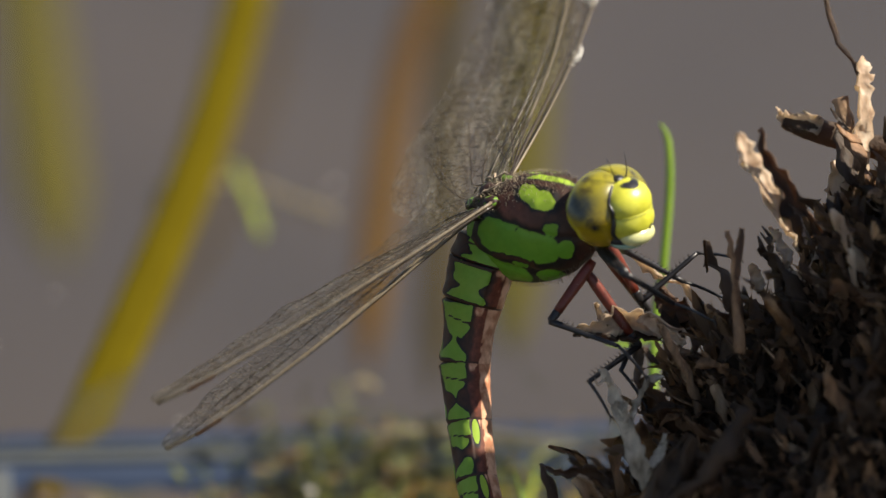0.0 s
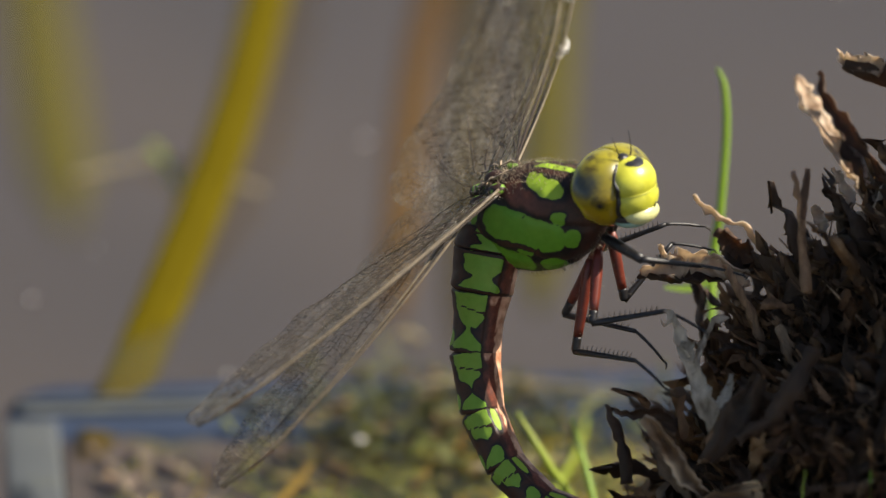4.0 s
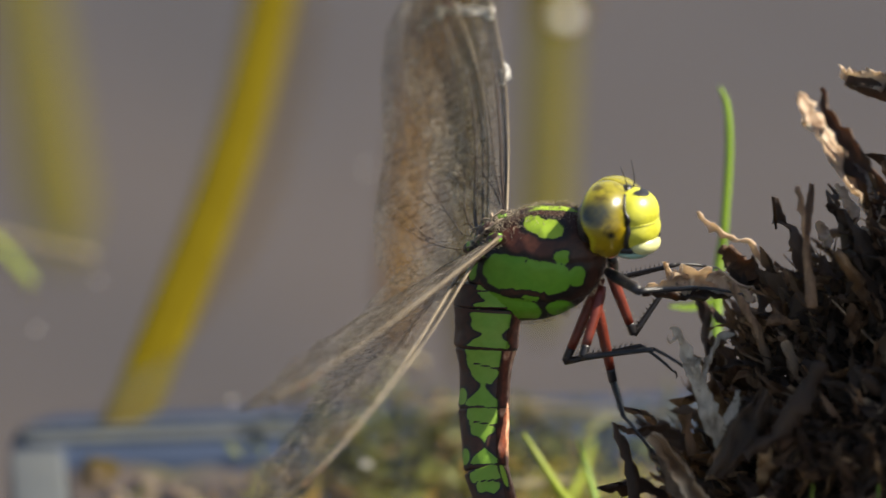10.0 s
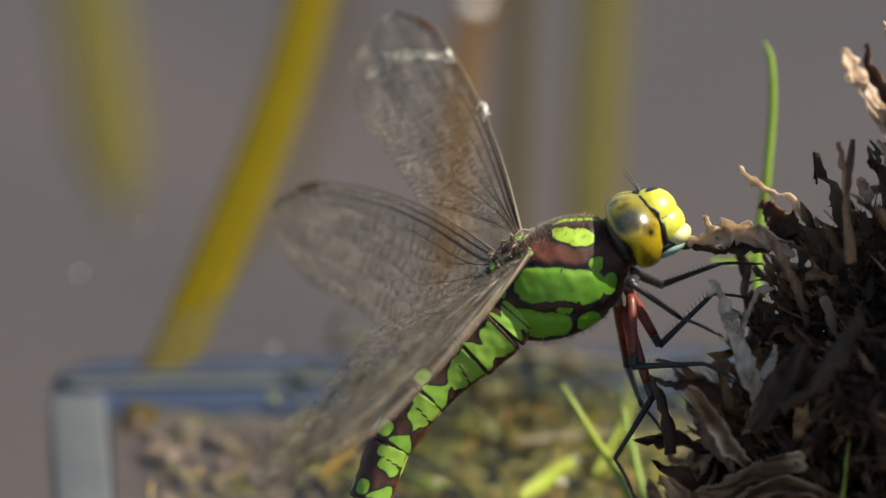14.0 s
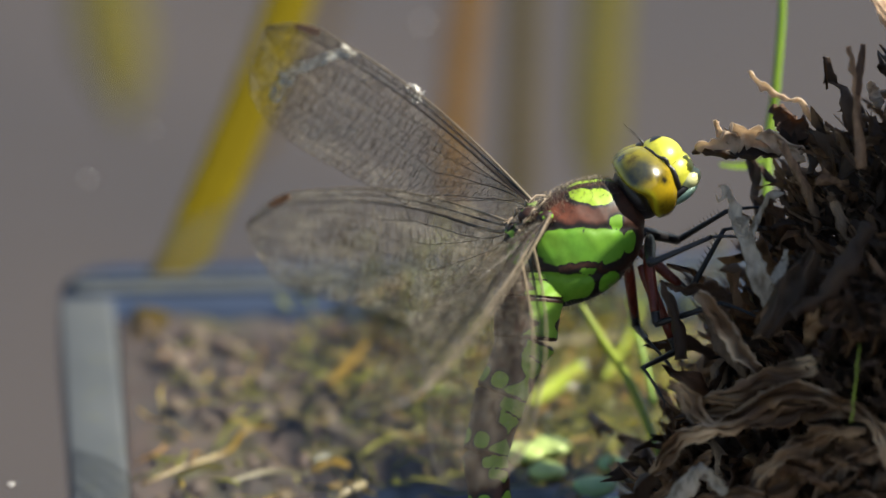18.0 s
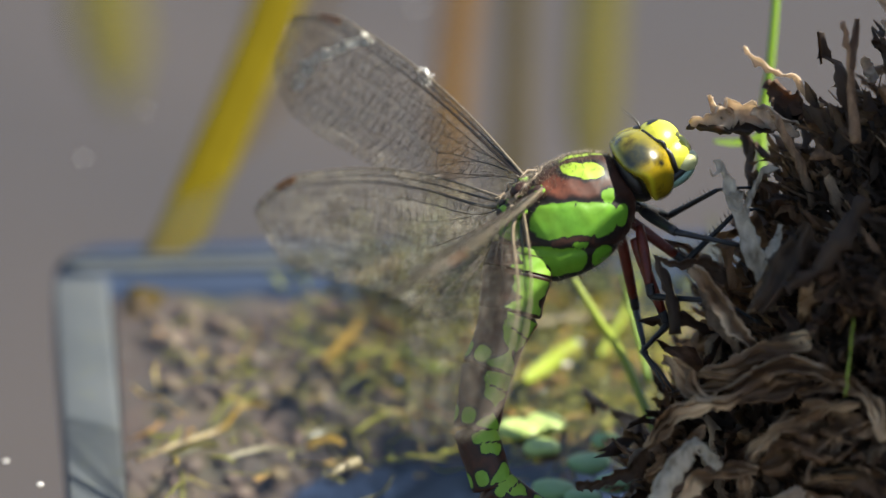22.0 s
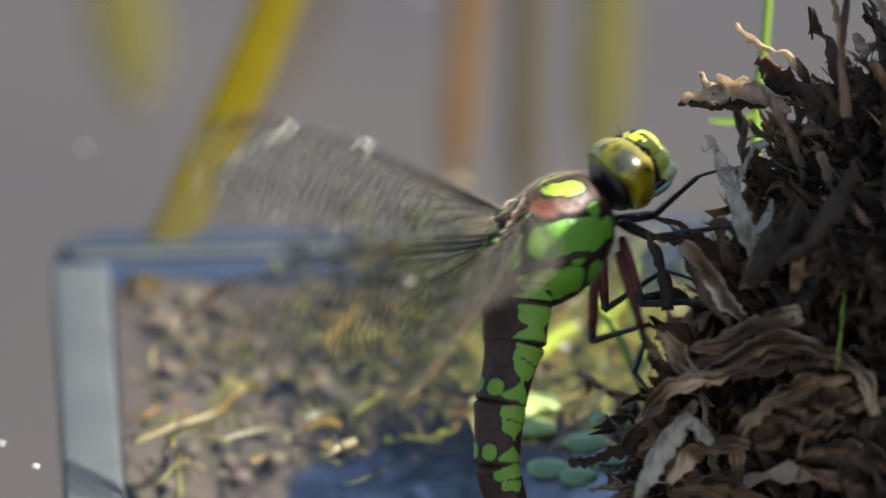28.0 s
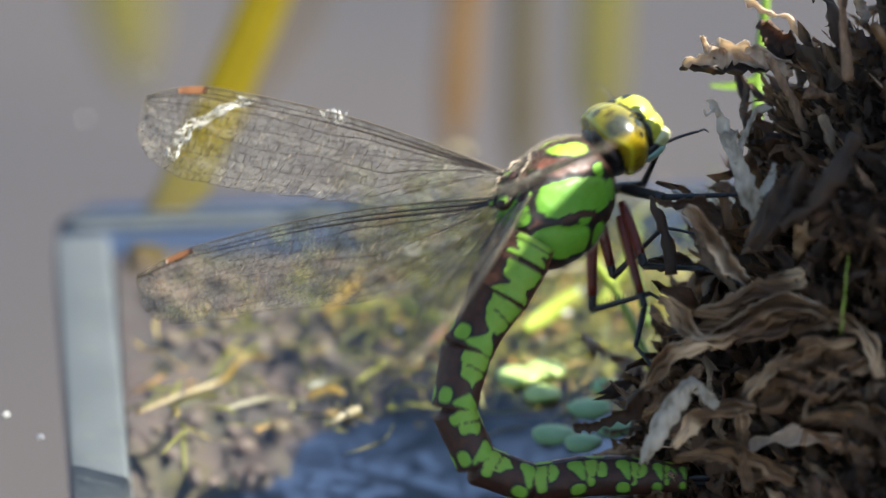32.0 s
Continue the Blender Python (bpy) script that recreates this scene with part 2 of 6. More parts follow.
# dark blue that stands in for shade on the box's rim and inside
m = Mat("blue_shade_plastic", 0.5)
f = m.noise(60, 4, 0.6)
m.base(m.ramp(f, (0.3, (0.0126, 0.0238, 0.0595)), (0.7, (0.021, 0.035, 0.0805))))
BLUE_SHADE = m.m

m = Mat("bed", 0.95, spec=0.1)
f = m.noise(7.0, 3, 0.5)
g = m.noise(40, 4, 0.5)
m.base(m.mix(m.grey(g, 0.3, 0.7, 0, 0.25), m.ramp(f, (0.34, (0.052, 0.0450, 0.0468)), (0.66, (0.082, 0.0652, 0.0592))), (0.044, 0.0385, 0.0341)))
BED = m.m

# water: clear, glossy by its angle, with faint ripples
m = Mat("water")
tr = m.node("ShaderNodeBsdfTransparent", Color=(0.90, 0.93, 0.92, 1))
gl = m.node("ShaderNodeBsdfGlossy", Roughness=0.04)
fr = m.node("ShaderNodeFresnel", IOR=1.33)
rip = m.noise(35, 2, 0.5)
bp = m.node("ShaderNodeBump", Strength=0.16, Distance=0.002)
m.link(rip, bp.inputs["Height"])
m.link(bp.outputs[0], gl.inputs["Normal"])
m.link(bp.outputs[0], fr.inputs["Normal"])
mx = m.node("ShaderNodeMixShader")
m.link(fr.outputs[0], mx.inputs[0])
m.link(tr.outputs[0], mx.inputs[1])
m.link(gl.outputs[0], mx.inputs[2])
m.link(mx.outputs[0], m.out.inputs["Surface"])
WATER = m.m


def make_chitin(name, ground, patch, other=None, rough=0.5):
    """Body colours: a dark ground, patches where the mark is high, a third colour where 'belly' is high."""
    m = Mat(name, rough, spec=0.36)
    f = m.noise(1400, 4, 0.6)
    wob = m.noise(700, 3, 0.5)
    add = m.t.nodes.new("ShaderNodeMath")
    add.operation = "MULTIPLY_ADD"
    m.link(wob, add.inputs[0])
    add.inputs[1].default_value = 0.20
    m.link(m.attribute("mark"), add.inputs[2])
    skin = m.mix(m.grey(f, 0.35, 0.7), ground, tuple(2.4 * v for v in ground))
    if other:
        skin = m.mix(m.grey(m.attribute("belly"), 0.3, 0.9), skin, m.mix(m.grey(f, 0.35, 0.65), other, tuple(0.5 * v for v in other)))
        skin = m.mix(m.grey(m.attribute("peach"), 0.3, 0.8), skin, m.mix(m.grey(wob, 0.4, 0.62), (0.70, 0.40, 0.25), (0.36, 0.15, 0.075)))
    green = m.mix(m.grey(f, 0.35, 0.75, 0, 0.28), patch, tuple(0.55 * v for v in patch))
    big = m.noise(260, 3, 0.5)
    green = m.mix(m.grey(big, 0.40, 0.66, 0, 0.35), green, (patch[0] * 1.7, patch[1] * 1.05, patch[2] * 1.3))
    yellow = m.mix(m.grey(m.attribute("gold"), 0.3, 0.7), green, (0.27, 0.40, 0.030))
    edge = m.mix(m.grey(add.outputs[0], 0.10, 0.40), skin, (0.010, 0.007, 0.006))
    m.base(m.mix(m.grey(add.outputs[0], 0.575, 0.62), edge, yellow)).bump(f, 0.22, 0.00012)
    m.rough(m.grey(f, 0.3, 0.7, rough - 0.06, rough + 0.16))
    m.p.inputs["Coat Weight"].default_value = 0.05
    m.p.inputs["Coat Roughness"].default_value = 0.3
    m.p.inputs["Subsurface Weight"].default_value = 0.0
    return m.m


THORAX = make_chitin("thorax_shell", (0.027, 0.0100, 0.0055), (0.105, 0.265, 0.015), (0.165, 0.050, 0.026))
SEGMENT = make_chitin("abdomen_shell", (0.024, 0.0082, 0.0042), (0.155, 0.30, 0.028), (0.17, 0.042, 0.020))

m = Mat("eye", 0.25, spec=0.4)
f = m.noise(520, 4, 0.55)
g = m.attribute("top")
h = m.noise(2600, 2, 0.4)
c = m.ramp(g, (0.0, (0.20, 0.125, 0.004)), (0.28, (0.30, 0.205, 0.007)), (0.45, (0.26, 0.185, 0.006)), (0.62, (0.185, 0.145, 0.010)), (0.82, (0.17, 0.145, 0.012)), (1.0, (0.26, 0.225, 0.014)))
c = m.mix(m.grey(f, 0.50, 0.66, 0, 0.85), c, (0.040, 0.028, 0.006))
c = m.mix(m.attribute("rim"), c, (0.40, 0.35, 0.012))
c = m.mix(m.attribute("window"), c, (0.030, 0.034, 0.028))
c = m.mix(m.attribute("pupil"), c, (0.01116, 0.00992, 0.0062))
m.base(m.mix(m.grey(h, 0.4, 0.6, 0.0, 0.12), c, (0.124, 0.1116, 0.0248))).bump(h, 0.05, 0.00004)
m.p.inputs["Coat Weight"].default_value = 0.35
m.p.inputs["Coat Roughness"].default_value = 0.06
EYE = m.m


def plain(name, col, rough=0.4, spread=0.3, scale=1200, coat=0.0):
    m = Mat(name, rough)
    f = m.noise(scale, 4, 0.6)
    m.base(m.mix(m.grey(f, 0.35, 0.7), col, tuple(v * (1 - spread) for v in col))).bump(f, 0.2, 0.0001)
    m.p.inputs["Coat Weight"].default_value = coat
    return m.m


FACE = plain("face", (0.56, 0.55, 0.05), 0.36, 0.35, 600, 0.2)
LIP = plain("lip", (0.60, 0.59, 0.27), 0.3, 0.2, 900, 0.3)
GROOVE = plain("groove", (0.22, 0.22, 0.03), 0.4, 0.3)
RIDGE = plain("ridge", (0.35, 0.266, 0.182), 0.5, 0.6, 700)
LABRUM = plain("labrum", (0.24, 0.36, 0.28), 0.3, 0.2, 900, 0.3)
DARK = plain("black_chitin", (0.014, 0.012, 0.013), 0.42, 0.4, 1500, 0.08)
RUST = plain("rust_chitin", (0.165, 0.026, 0.012), 0.45, 0.55, 900, 0.05)
HAIR = plain("hair", (0.33, 0.27, 0.192), 0.5, 0.3)
VEIN = plain("vein", (0.045, 0.030, 0.020), 0.35, 0.4, 600)
VEIN_PALE = plain("vein_pale", (0.20, 0.155, 0.10), 0.42, 0.4, 600)
STIGMA = plain("stigma", (0.27, 0.11, 0.04), 0.4, 0.3, 600)
FLECK = plain("fleck", (0.84, 0.806, 0.739), 0.6, 0.2, 600)

# wing skin: mostly clear, with a silky, wrinkled gloss
m = Mat("wing_skin")
tr = m.node("ShaderNodeBsdfTransparent", Color=(0.94, 0.93, 0.89, 1))
m.base((0.52, 0.47, 0.39))
m.p.inputs["Roughness"].default_value = 0.20
cells = m.t.nodes.new("ShaderNodeTexVoronoi")
cells.feature = "DISTANCE_TO_EDGE"
cells.inputs["Scale"].default_value = 750
m.link(m.coords(), cells.inputs["Vector"])
wr = m.noise(420, 5, 0.65, (0.5, 1.2, 1))
m.bump(wr, 1.0, 0.0014)
tl = m.node("ShaderNodeBsdfTranslucent", Color=(0.50, 0.45, 0.33, 1))
body = m.node("ShaderNodeMixShader", Fac=0.5)
m.link(m.p.outputs[0], body.inputs[1])
m.link(tl.outputs[0], body.inputs[2])
net = m.grey(cells.outputs["Distance"], 0.02, 0.08, 0.10, 0.0)
haze = m.grey(wr, 0.45, 0.75, 0.06, 0.42)
ad = m.t.nodes.new("ShaderNodeMath")
m.link(net, ad.inputs[0])
m.link(haze, ad.inputs[1])
mx = m.node("ShaderNodeMixShader")
m.link(ad.outputs[0], mx.inputs[0])
m.link(tr.outputs[0], mx.inputs[1])
m.link(body.outputs[0], mx.inputs[2])
# fine dark cell walls of the membrane
wall = m.node("ShaderNodeBsdfDiffuse", Color=(0.030, 0.021, 0.014, 1))
cell = m.t.nodes.new("ShaderNodeTexVoronoi")
cell.feature = "DISTANCE_TO_EDGE"
cell.inputs["Scale"].default_value = 980
m.link(m.coords(), cell.inputs["Vector"])
mw = m.node("ShaderNodeMixShader")
m.link(m.grey(cell.outputs["Distance"], 0.03, 0.065, 0.42, 0.0), mw.inputs[0])
m.link(mx.outputs[0], mw.inputs[1])
m.link(wall.outputs[0], mw.inputs[2])
m.link(mw.outputs[0], m.out.inputs["Surface"])
WING = m.m


# ---- mesh helpers ----
def mesh_ob(name, verts, faces, mat, smooth=True):
    me = bpy.data.meshes.new(name)
    me.from_pydata([tuple(v) for v in verts], [], faces)
    me.materials.append(mat)
    if smooth:
        me.polygons.foreach_set("use_smooth", [True] * len(me.polygons))
    me.update()
    return new(name, me)


def part(name, ob_or_mesh, parent, label=""):
    ob = new(name, ob_or_mesh) if isinstance(ob_or_mesh, bpy.types.Mesh) else ob_or_mesh
    ob.parent = parent
    if label:
        ob["label"] = label
    return ob


def store(ob, name, values):
    a = ob.data.attributes.new(name, "FLOAT", "POINT")
    a.data.foreach_set("value", [float(v) for v in values])


def grid_faces(nu, nv, close_v=False, start=0):
    faces = []
    for i in range(nu - 1):
        for j in range(nv if close_v else nv - 1):
            k = (j + 1) % nv
            faces.append((start + i * nv + j, start + i * nv + k, start + (i + 1) * nv + k, start + (i + 1) * nv + j))
    return faces


def loft(rings):
    """Closed rings of equal count, capped at both ends."""
    nv = len(rings[0])
    verts = [v for r in rings for v in r]
    faces = grid_faces(len(rings), nv, True)
    faces.append(tuple(range(nv))[::-1])
    faces.append(tuple((len(rings) - 1) * nv + j for j in range(nv)))
    return verts, faces


def tube(points, radii, sides=8):
    """A round rod along points (Vectors), with a radius at each."""
    rings = []
    n = len(points)
    ref = Vector((0.31, 0.55, 0.77))
    for i, p in enumerate(points):
        d = (points[min(i + 1, n - 1)] - points[max(i - 1, 0)]).normalized()
        a = d.cross(ref).normalized()
        b = d.cross(a)
        r = radii[i] if isinstance(radii, (list, tuple)) else radii
        rings.append([p + (a * math.cos(2 * math.pi * k / sides) + b * math.sin(2 * math.pi * k / sides)) * r for k in range(sides)])
    return loft(rings)


def merge(pieces):
    verts, faces = [], []
    for v, f in pieces:
        s = len(verts)
        verts += list(v)
        faces += [tuple(i + s for i in face) for face in f]
    return verts, faces


def ball(centre, radii, nu=28, nv=36):
    rings = []
    for i in range(nu + 1):
        a = math.pi * (i + 0.02) / (nu + 0.04)
        rings.append([Vector((centre[0] + radii[0] * math.cos(a), centre[1] + radii[1] * math.sin(a) * math.cos(2 * math.pi * j / nv), centre[2] + radii[2] * math.sin(a) * math.sin(2 * math.pi * j / nv))) for j in range(nv)])
    return loft(rings)


def ribbon(points, widths, side, thick=0.00025, cup=0.0, nv=4):
    """A leaf-like strip with thickness along points; side: its crosswise direction (one or a list)."""
    n = len(points)
    top, low = [], []
    for i, p in enumerate(points):
        d = (points[min(i + 1, n - 1)] - points[max(i - 1, 0)]).normalized()
        s = side[i] if isinstance(side, list) else side
        s = (s - d * s.dot(d)).normalized()
        nrm = d.cross(s)
        for j in range(nv):
            u = 2 * j / (nv - 1) - 1
            q = p + s * (u * widths[i] / 2) + nrm * (cup * widths[i] * (u * u - 0.5))
            top.append(q + nrm * thick / 2)
            low.append(q - nrm * thick / 2)
    verts = top + low
    s = len(top)
    faces = grid_faces(n, nv) + [tuple(reversed(f)) for f in grid_faces(n, nv, start=s)]
    for i in range(n - 1):
        a, b = i * nv, (i + 1) * nv
        faces.append((a + s, a, b, b + s))
        a, b = i * nv + nv - 1, (i + 1) * nv + nv - 1
        faces.append((a, a + s, b + s, b))
    for j in range(nv - 1):
        faces.append((j + s, j + 1 + s, j + 1, j))
        k = (n - 1) * nv + j
        faces.append((k, k + 1, k + 1 + s, k + s))
    return verts, faces


def curve(points, n):
    """n places along a smooth curve through points."""
    out = []
    m = len(points) - 1
    for k in range(n):
        s = k / (n - 1) * m
        i = min(int(s), m - 1)
        f = s - i
        p0, p1, p2, p3 = points[max(i - 1, 0)], points[i], points[i + 1], points[min(i + 2, m)]
        out.append(0.5 * (2 * p1 + (p2 - p0) * f + (2 * p0 - 5 * p1 + 4 * p2 - p3) * f * f + (3 * p1 - p0 - 3 * p2 + p3) * f ** 3))
    return out


# ---- the pond ----
bed = mesh_ob("ground", [(-40, -40, -0.62), (40, -40, -0.62), (40, 40, -0.62), (-40, 40, -0.62)], [(0, 1, 2, 3)], BED, False)
tagged(bed, "dull grey-brown silty pond bed under clear water", "pond bed", kind="structure")
water = mesh_ob("water", [(-40, -40, 0), (40, -40, 0), (40, 40, 0), (-40, 40, 0)], [(0, 1, 2, 3)], WATER, False)
water.visible_shadow = False
tagged(water, "calm clear pond water with a faint grey sheen", "water", kind="structure")


# ---- sunken planting box ----
def rounded(x0, x1, y0, y1, r, z, n=8):
    pts = []
    for cx, cy, a0 in ((x1 - r, y1 - r, 0), (x0 + r, y1 - r, 90), (x0 + r, y0 + r, 180), (x1 - r, y0 + r, 270)):
        for i in range(n):
            a = radians(a0 + 90 * i / (n - 1))
            pts.append(Vector((cx + r * math.cos(a), cy + r * math.sin(a), z)) * MM)
    return pts


def heap(x, y):
    """Height of the silt, piled up towards the back corner and gone from the front of the box, where the blue floor
    paints a slanting shadow.
    """
    d = ((x - 10.5) * 34 - (y + 57) * 26.5) / 43 + 8 + 9 * noise.noise(Vector((x * 0.06, y * 0.06, 8)))
    f = max(0.0, min(1.0, (d + 6) / 12))
    back = max(0.0, min(1.0, (y + 34) / 8))
    f = f * (1 - 0.8 * back)
    if noise.noise(Vector((x * 0.035 + 2, y * 0.05, 21))) > 0.22:
        f *= 0.4
    return min(-3.6, -6.5 + 2.0 * max(0, min(1, (y + 24) / 14)) + 2.2 * noise.noise(Vector((x * 0.05, y * 0.06, 3))) - 14 * f)


def planting_box():
    root = new("planting_box")
    root.matrix_world = pose(-0.0427, 0.0673, 0.0, 0, 0, 3.6)
    tagged(root, "pale grey plastic planting box under water, filled with gravel", "planter")
    # in the box's own frame: x to the right from the corner, y towards the back (0 is the back edge of the lip)
    x1, y0 = 128, -104

    def slab(name, xa, xb, ya, yb, r, top, low, mat, label=""):
        """A flat bar with rounded corners and eased edges."""
        rings = [rounded(xa + i, xb - i, ya + i, yb - i, max(r - i, 0.3), z) for i, z in ((0.0, low), (0.0, top - 0.5), (0.15, top - 0.15), (0.5, top))]
        return part(name, mesh_ob(name, *loft(rings), mat), root, label)

    slab("back_lip", 0.9, x1, -3.6, 0.4, 2.6, -1.3, -4.0, PLASTIC, "pale grey lip along the back")
    slab("side_lip", 0.0, 6.1, y0, -4.7, 1.6, -1.7, -9.0, PLASTIC, "broad pale grey side lip")
    slab("side_lip", x1 - 6.1, x1, y0, -4.7, 1.6, -1.7, -9.0, PLASTIC, "broad pale grey side lip")
    slab("front_lip", 6.2, x1 - 6.2, y0, y0 + 5.0, 1.2, -1.8, -9.0, PLASTIC)
    outer = [rounded(i, x1 - i, y0 + i, 3.0 - i, 5.0, z) for i, z in ((1.2, -9.2), (4.0, -60), (4.5, -62))]
    v = [p for r in outer for p in r]
    f = grid_faces(3, len(outer[0]), True) + [tuple(2 * len(outer[0]) + j for j in range(len(outer[0])))[::-1]]
    part("wall", mesh_ob("wall", v, f, PLASTIC), root)
    # the ledge behind and under the lips, the rim's shade painted in dark blue
    led = [rounded(0.4 + i, x1 - 0.4 - i, y0 + 1 + i, 5.0 - i, 6.0, z) for i, z in ((0, -9.0), (0, -2.9), (0.5, -2.3), (5.4, -2.2), (5.6, -5.0))]
    part("ledge", mesh_ob("ledge", [p for r in led for p in r], grid_faces(5, len(led[0]), True), BLUE_SHADE), root, "outer ledge, its shade painted dark blue")
    # inner face under the back lip; its shade is put into the blue
    liner = [Vector((x, y, z)) * MM for x in (5.6, x1 - 6) for y, z in ((-3.2, -2.2), (-4.6, -2.5), (-6.2, -5.2), (-6.9, -10.0))]
    part("liner", mesh_ob("liner", liner, grid_faces(2, 4), BLUE_SHADE), root, "inner face along the back, its shade painted dark blue")
    side = [Vector((x, y, z)) * MM for y in (-4.9, y0 + 5) for x, z in ((5.9, -2.4), (7.2, -14.0))]
    part("liner", mesh_ob("liner", side, grid_faces(2, 2), PLASTIC), root, "grey inner face of the side")
    # the bare blue floor stands in for the shadow over the box's front
    floor = [Vector((x, y, -14.0)) * MM for y in (y0 + 6.4, -5.0) for x in (6.4, x1 - 6.4)]
    part("floor", mesh_ob("floor", floor, [(0, 1, 3, 2)], BLUE_SHADE, False), root, "inner floor, dark blue in place of a cast shadow")
    fill = []
    nx, ny = 60, 50
    for j in range(ny + 1):
        for i in range(nx + 1):
            x, y = 6.6 + (x1 - 13.2) * i / nx, y0 + 6.6 + (-y0 - 11.6) * j / ny
            z = heap(x, y) + 0.7 * noise.noise(Vector((x * 0.3, y * 0.3, 1)))
            fill.append(Vector((x, y, z)) * MM)
    part("silt", mesh_ob("silt", fill, grid_faces(ny + 1, nx + 1), SILT), root)
    rnd = random.Random(4)
    pieces = []
    for k in range(1500):
        x, y = rnd.uniform(9, x1 - 10), rnd.uniform(y0 + 9, -8)
        z = heap(x, y) + 0.5
        if z < -13.5:
            continue
        r = rnd.choice((0.4, 0.5, 0.6, 0.8, 1.0, 1.4))
        v, f = ball((0, 0, 0), (r, r * rnd.uniform(0.6, 0.95), r * rnd.uniform(0.5, 0.8)), 5, 8)
        e = Euler((rnd.uniform(0, 0.6), rnd.uniform(0, 0.6), rnd.uniform(0, 6.3))).to_matrix()
        pieces.append(([(e @ (p * (1 + 0.16 * noise.noise(p * 1.3 + Vector((k, 0, 0))))) + Vector((x, y, z))) * MM for p in v], f))
    g = part("gravel", mesh_ob("gravel", *merge(pieces), GRAVEL), root)
    g["kind"] = "stuff"
    return root


planting_box()


# ---- reeds behind, out of the water ----
def reed(name, foot, head, width, mat, label, bend=(0, 0, 0), seed=0):
    """A blade from under the water to its top; foot and head are places in the slanted frame."""
    a, b = at(*foot), at(*head)
    mid = (a + b) / 2 + turn(*bend) * MM
    pts = curve([a, mid, b], 26)
    w = [width * MM * (0.12 + 0.88 * min(1, i / 3)) * (1.0 if i < 20 else 1 - (i - 20) / 8) for i in range(26)]
    root = new(name)
    root.location = a
    pts = [p - a for p in pts]
    tagged(root, label, "reed", "reeds behind the stump")
    v, f = ribbon(pts, w, RIGHT + AWAY * 0.4, 0.0006, 0.05, 5)
    blade = part("blade", mesh_ob("blade", v, f, mat), root)
    store(blade, "run", [(i // 5) % 26 / 25 for i in range(len(v))])
    rib = tube([p + Vector((0, -0.0005, 0)) for p in pts], [x * 0.09 for x in w], 6)
    midrib = part("midrib", mesh_ob("midrib", *rib, mat), root)
    store(midrib, "run", [(i // 6) / 25 for i in range(len(rib[0]))])
    return root


reed("reed", (-34.2, -12.0, 62), (-8.6, 75.0, 205), 5.4, REED_YELLOW, "tall yellow reed blade, duller brown at its base, leaning through the water", (4.0, 0, -8))
reed("reed", (0.9, 6.0, 175), (27.2, 90, 215), 4.3, REED_BROWN, "upright orange-brown dead reed stem", (-7.4, 0, 0))
reed("reed", (9.3, 3.0, 180), (13.0, 90, 215), 4.2, REED_DULL, "thin dull brown reed stem", (-0.5, 0, 0))
reed("reed", (18.6, 8.0, 180), (23, 100, 220), 6.6, REED_OLIVE, "broad olive reed blade far over the water", (0.5, 0, 0))
reed("reed", (-41.0, 18.0, 290), (-64, 125, 370), 9.5, REED_OLIVE, "pale olive reed blade far over the water", (2, 0, 0))


# ---- the dead tussock ----
EDGE = [(-25, 8.0), (-10, 16.0), (4, 23.5), (10, 26.5), (16, 28.5), (22, 31.5), (29, 35.0), (36, 39.0), (43, 47.0), (50, 53.0), (56, 60.0), (61, 72.0), (64, 84.0)]
AXIS = Vector((88.0, 4.0))


def edge_at(z):
    for (z0, x0), (z1, x1) in zip(EDGE, EDGE[1:]):
        if z <= z1:
            return x0 + (x1 - x0) * max(0, (z - z0) / (z1 - z0))
    return EDGE[-1][1]


def tussock_point(a, z, push=0.0):
    """A place on the tussock's side in mm: a in degrees round its axis (180 is left, 270 the front), z its height."""
    r = AXIS.x - edge_at(z)
    lump = 1 + 0.07 * noise.noise(Vector((math.cos(radians(a)) * 2.2, math.sin(radians(a)) * 2.2, z * 0.07)))
    # deep hollows between the leaf bases on the front
    if 192 < a < 300 and z < 54:
        h = noise.noise(Vector((math.cos(radians(a)) * 3.4 + 7, math.sin(radians(a)) * 3.4, z * 0.085)))
        r -= 13.0 * max(0.0, min(1.0, (h - 0.02) * 3.0)) * min(1, (a - 192) / 12)
    r = r * lump + push
    return Vector((AXIS.x + r * math.cos(radians(a)), AXIS.y + 0.50 * r * math.sin(radians(a)) + (z - 31) * 0.22, z))


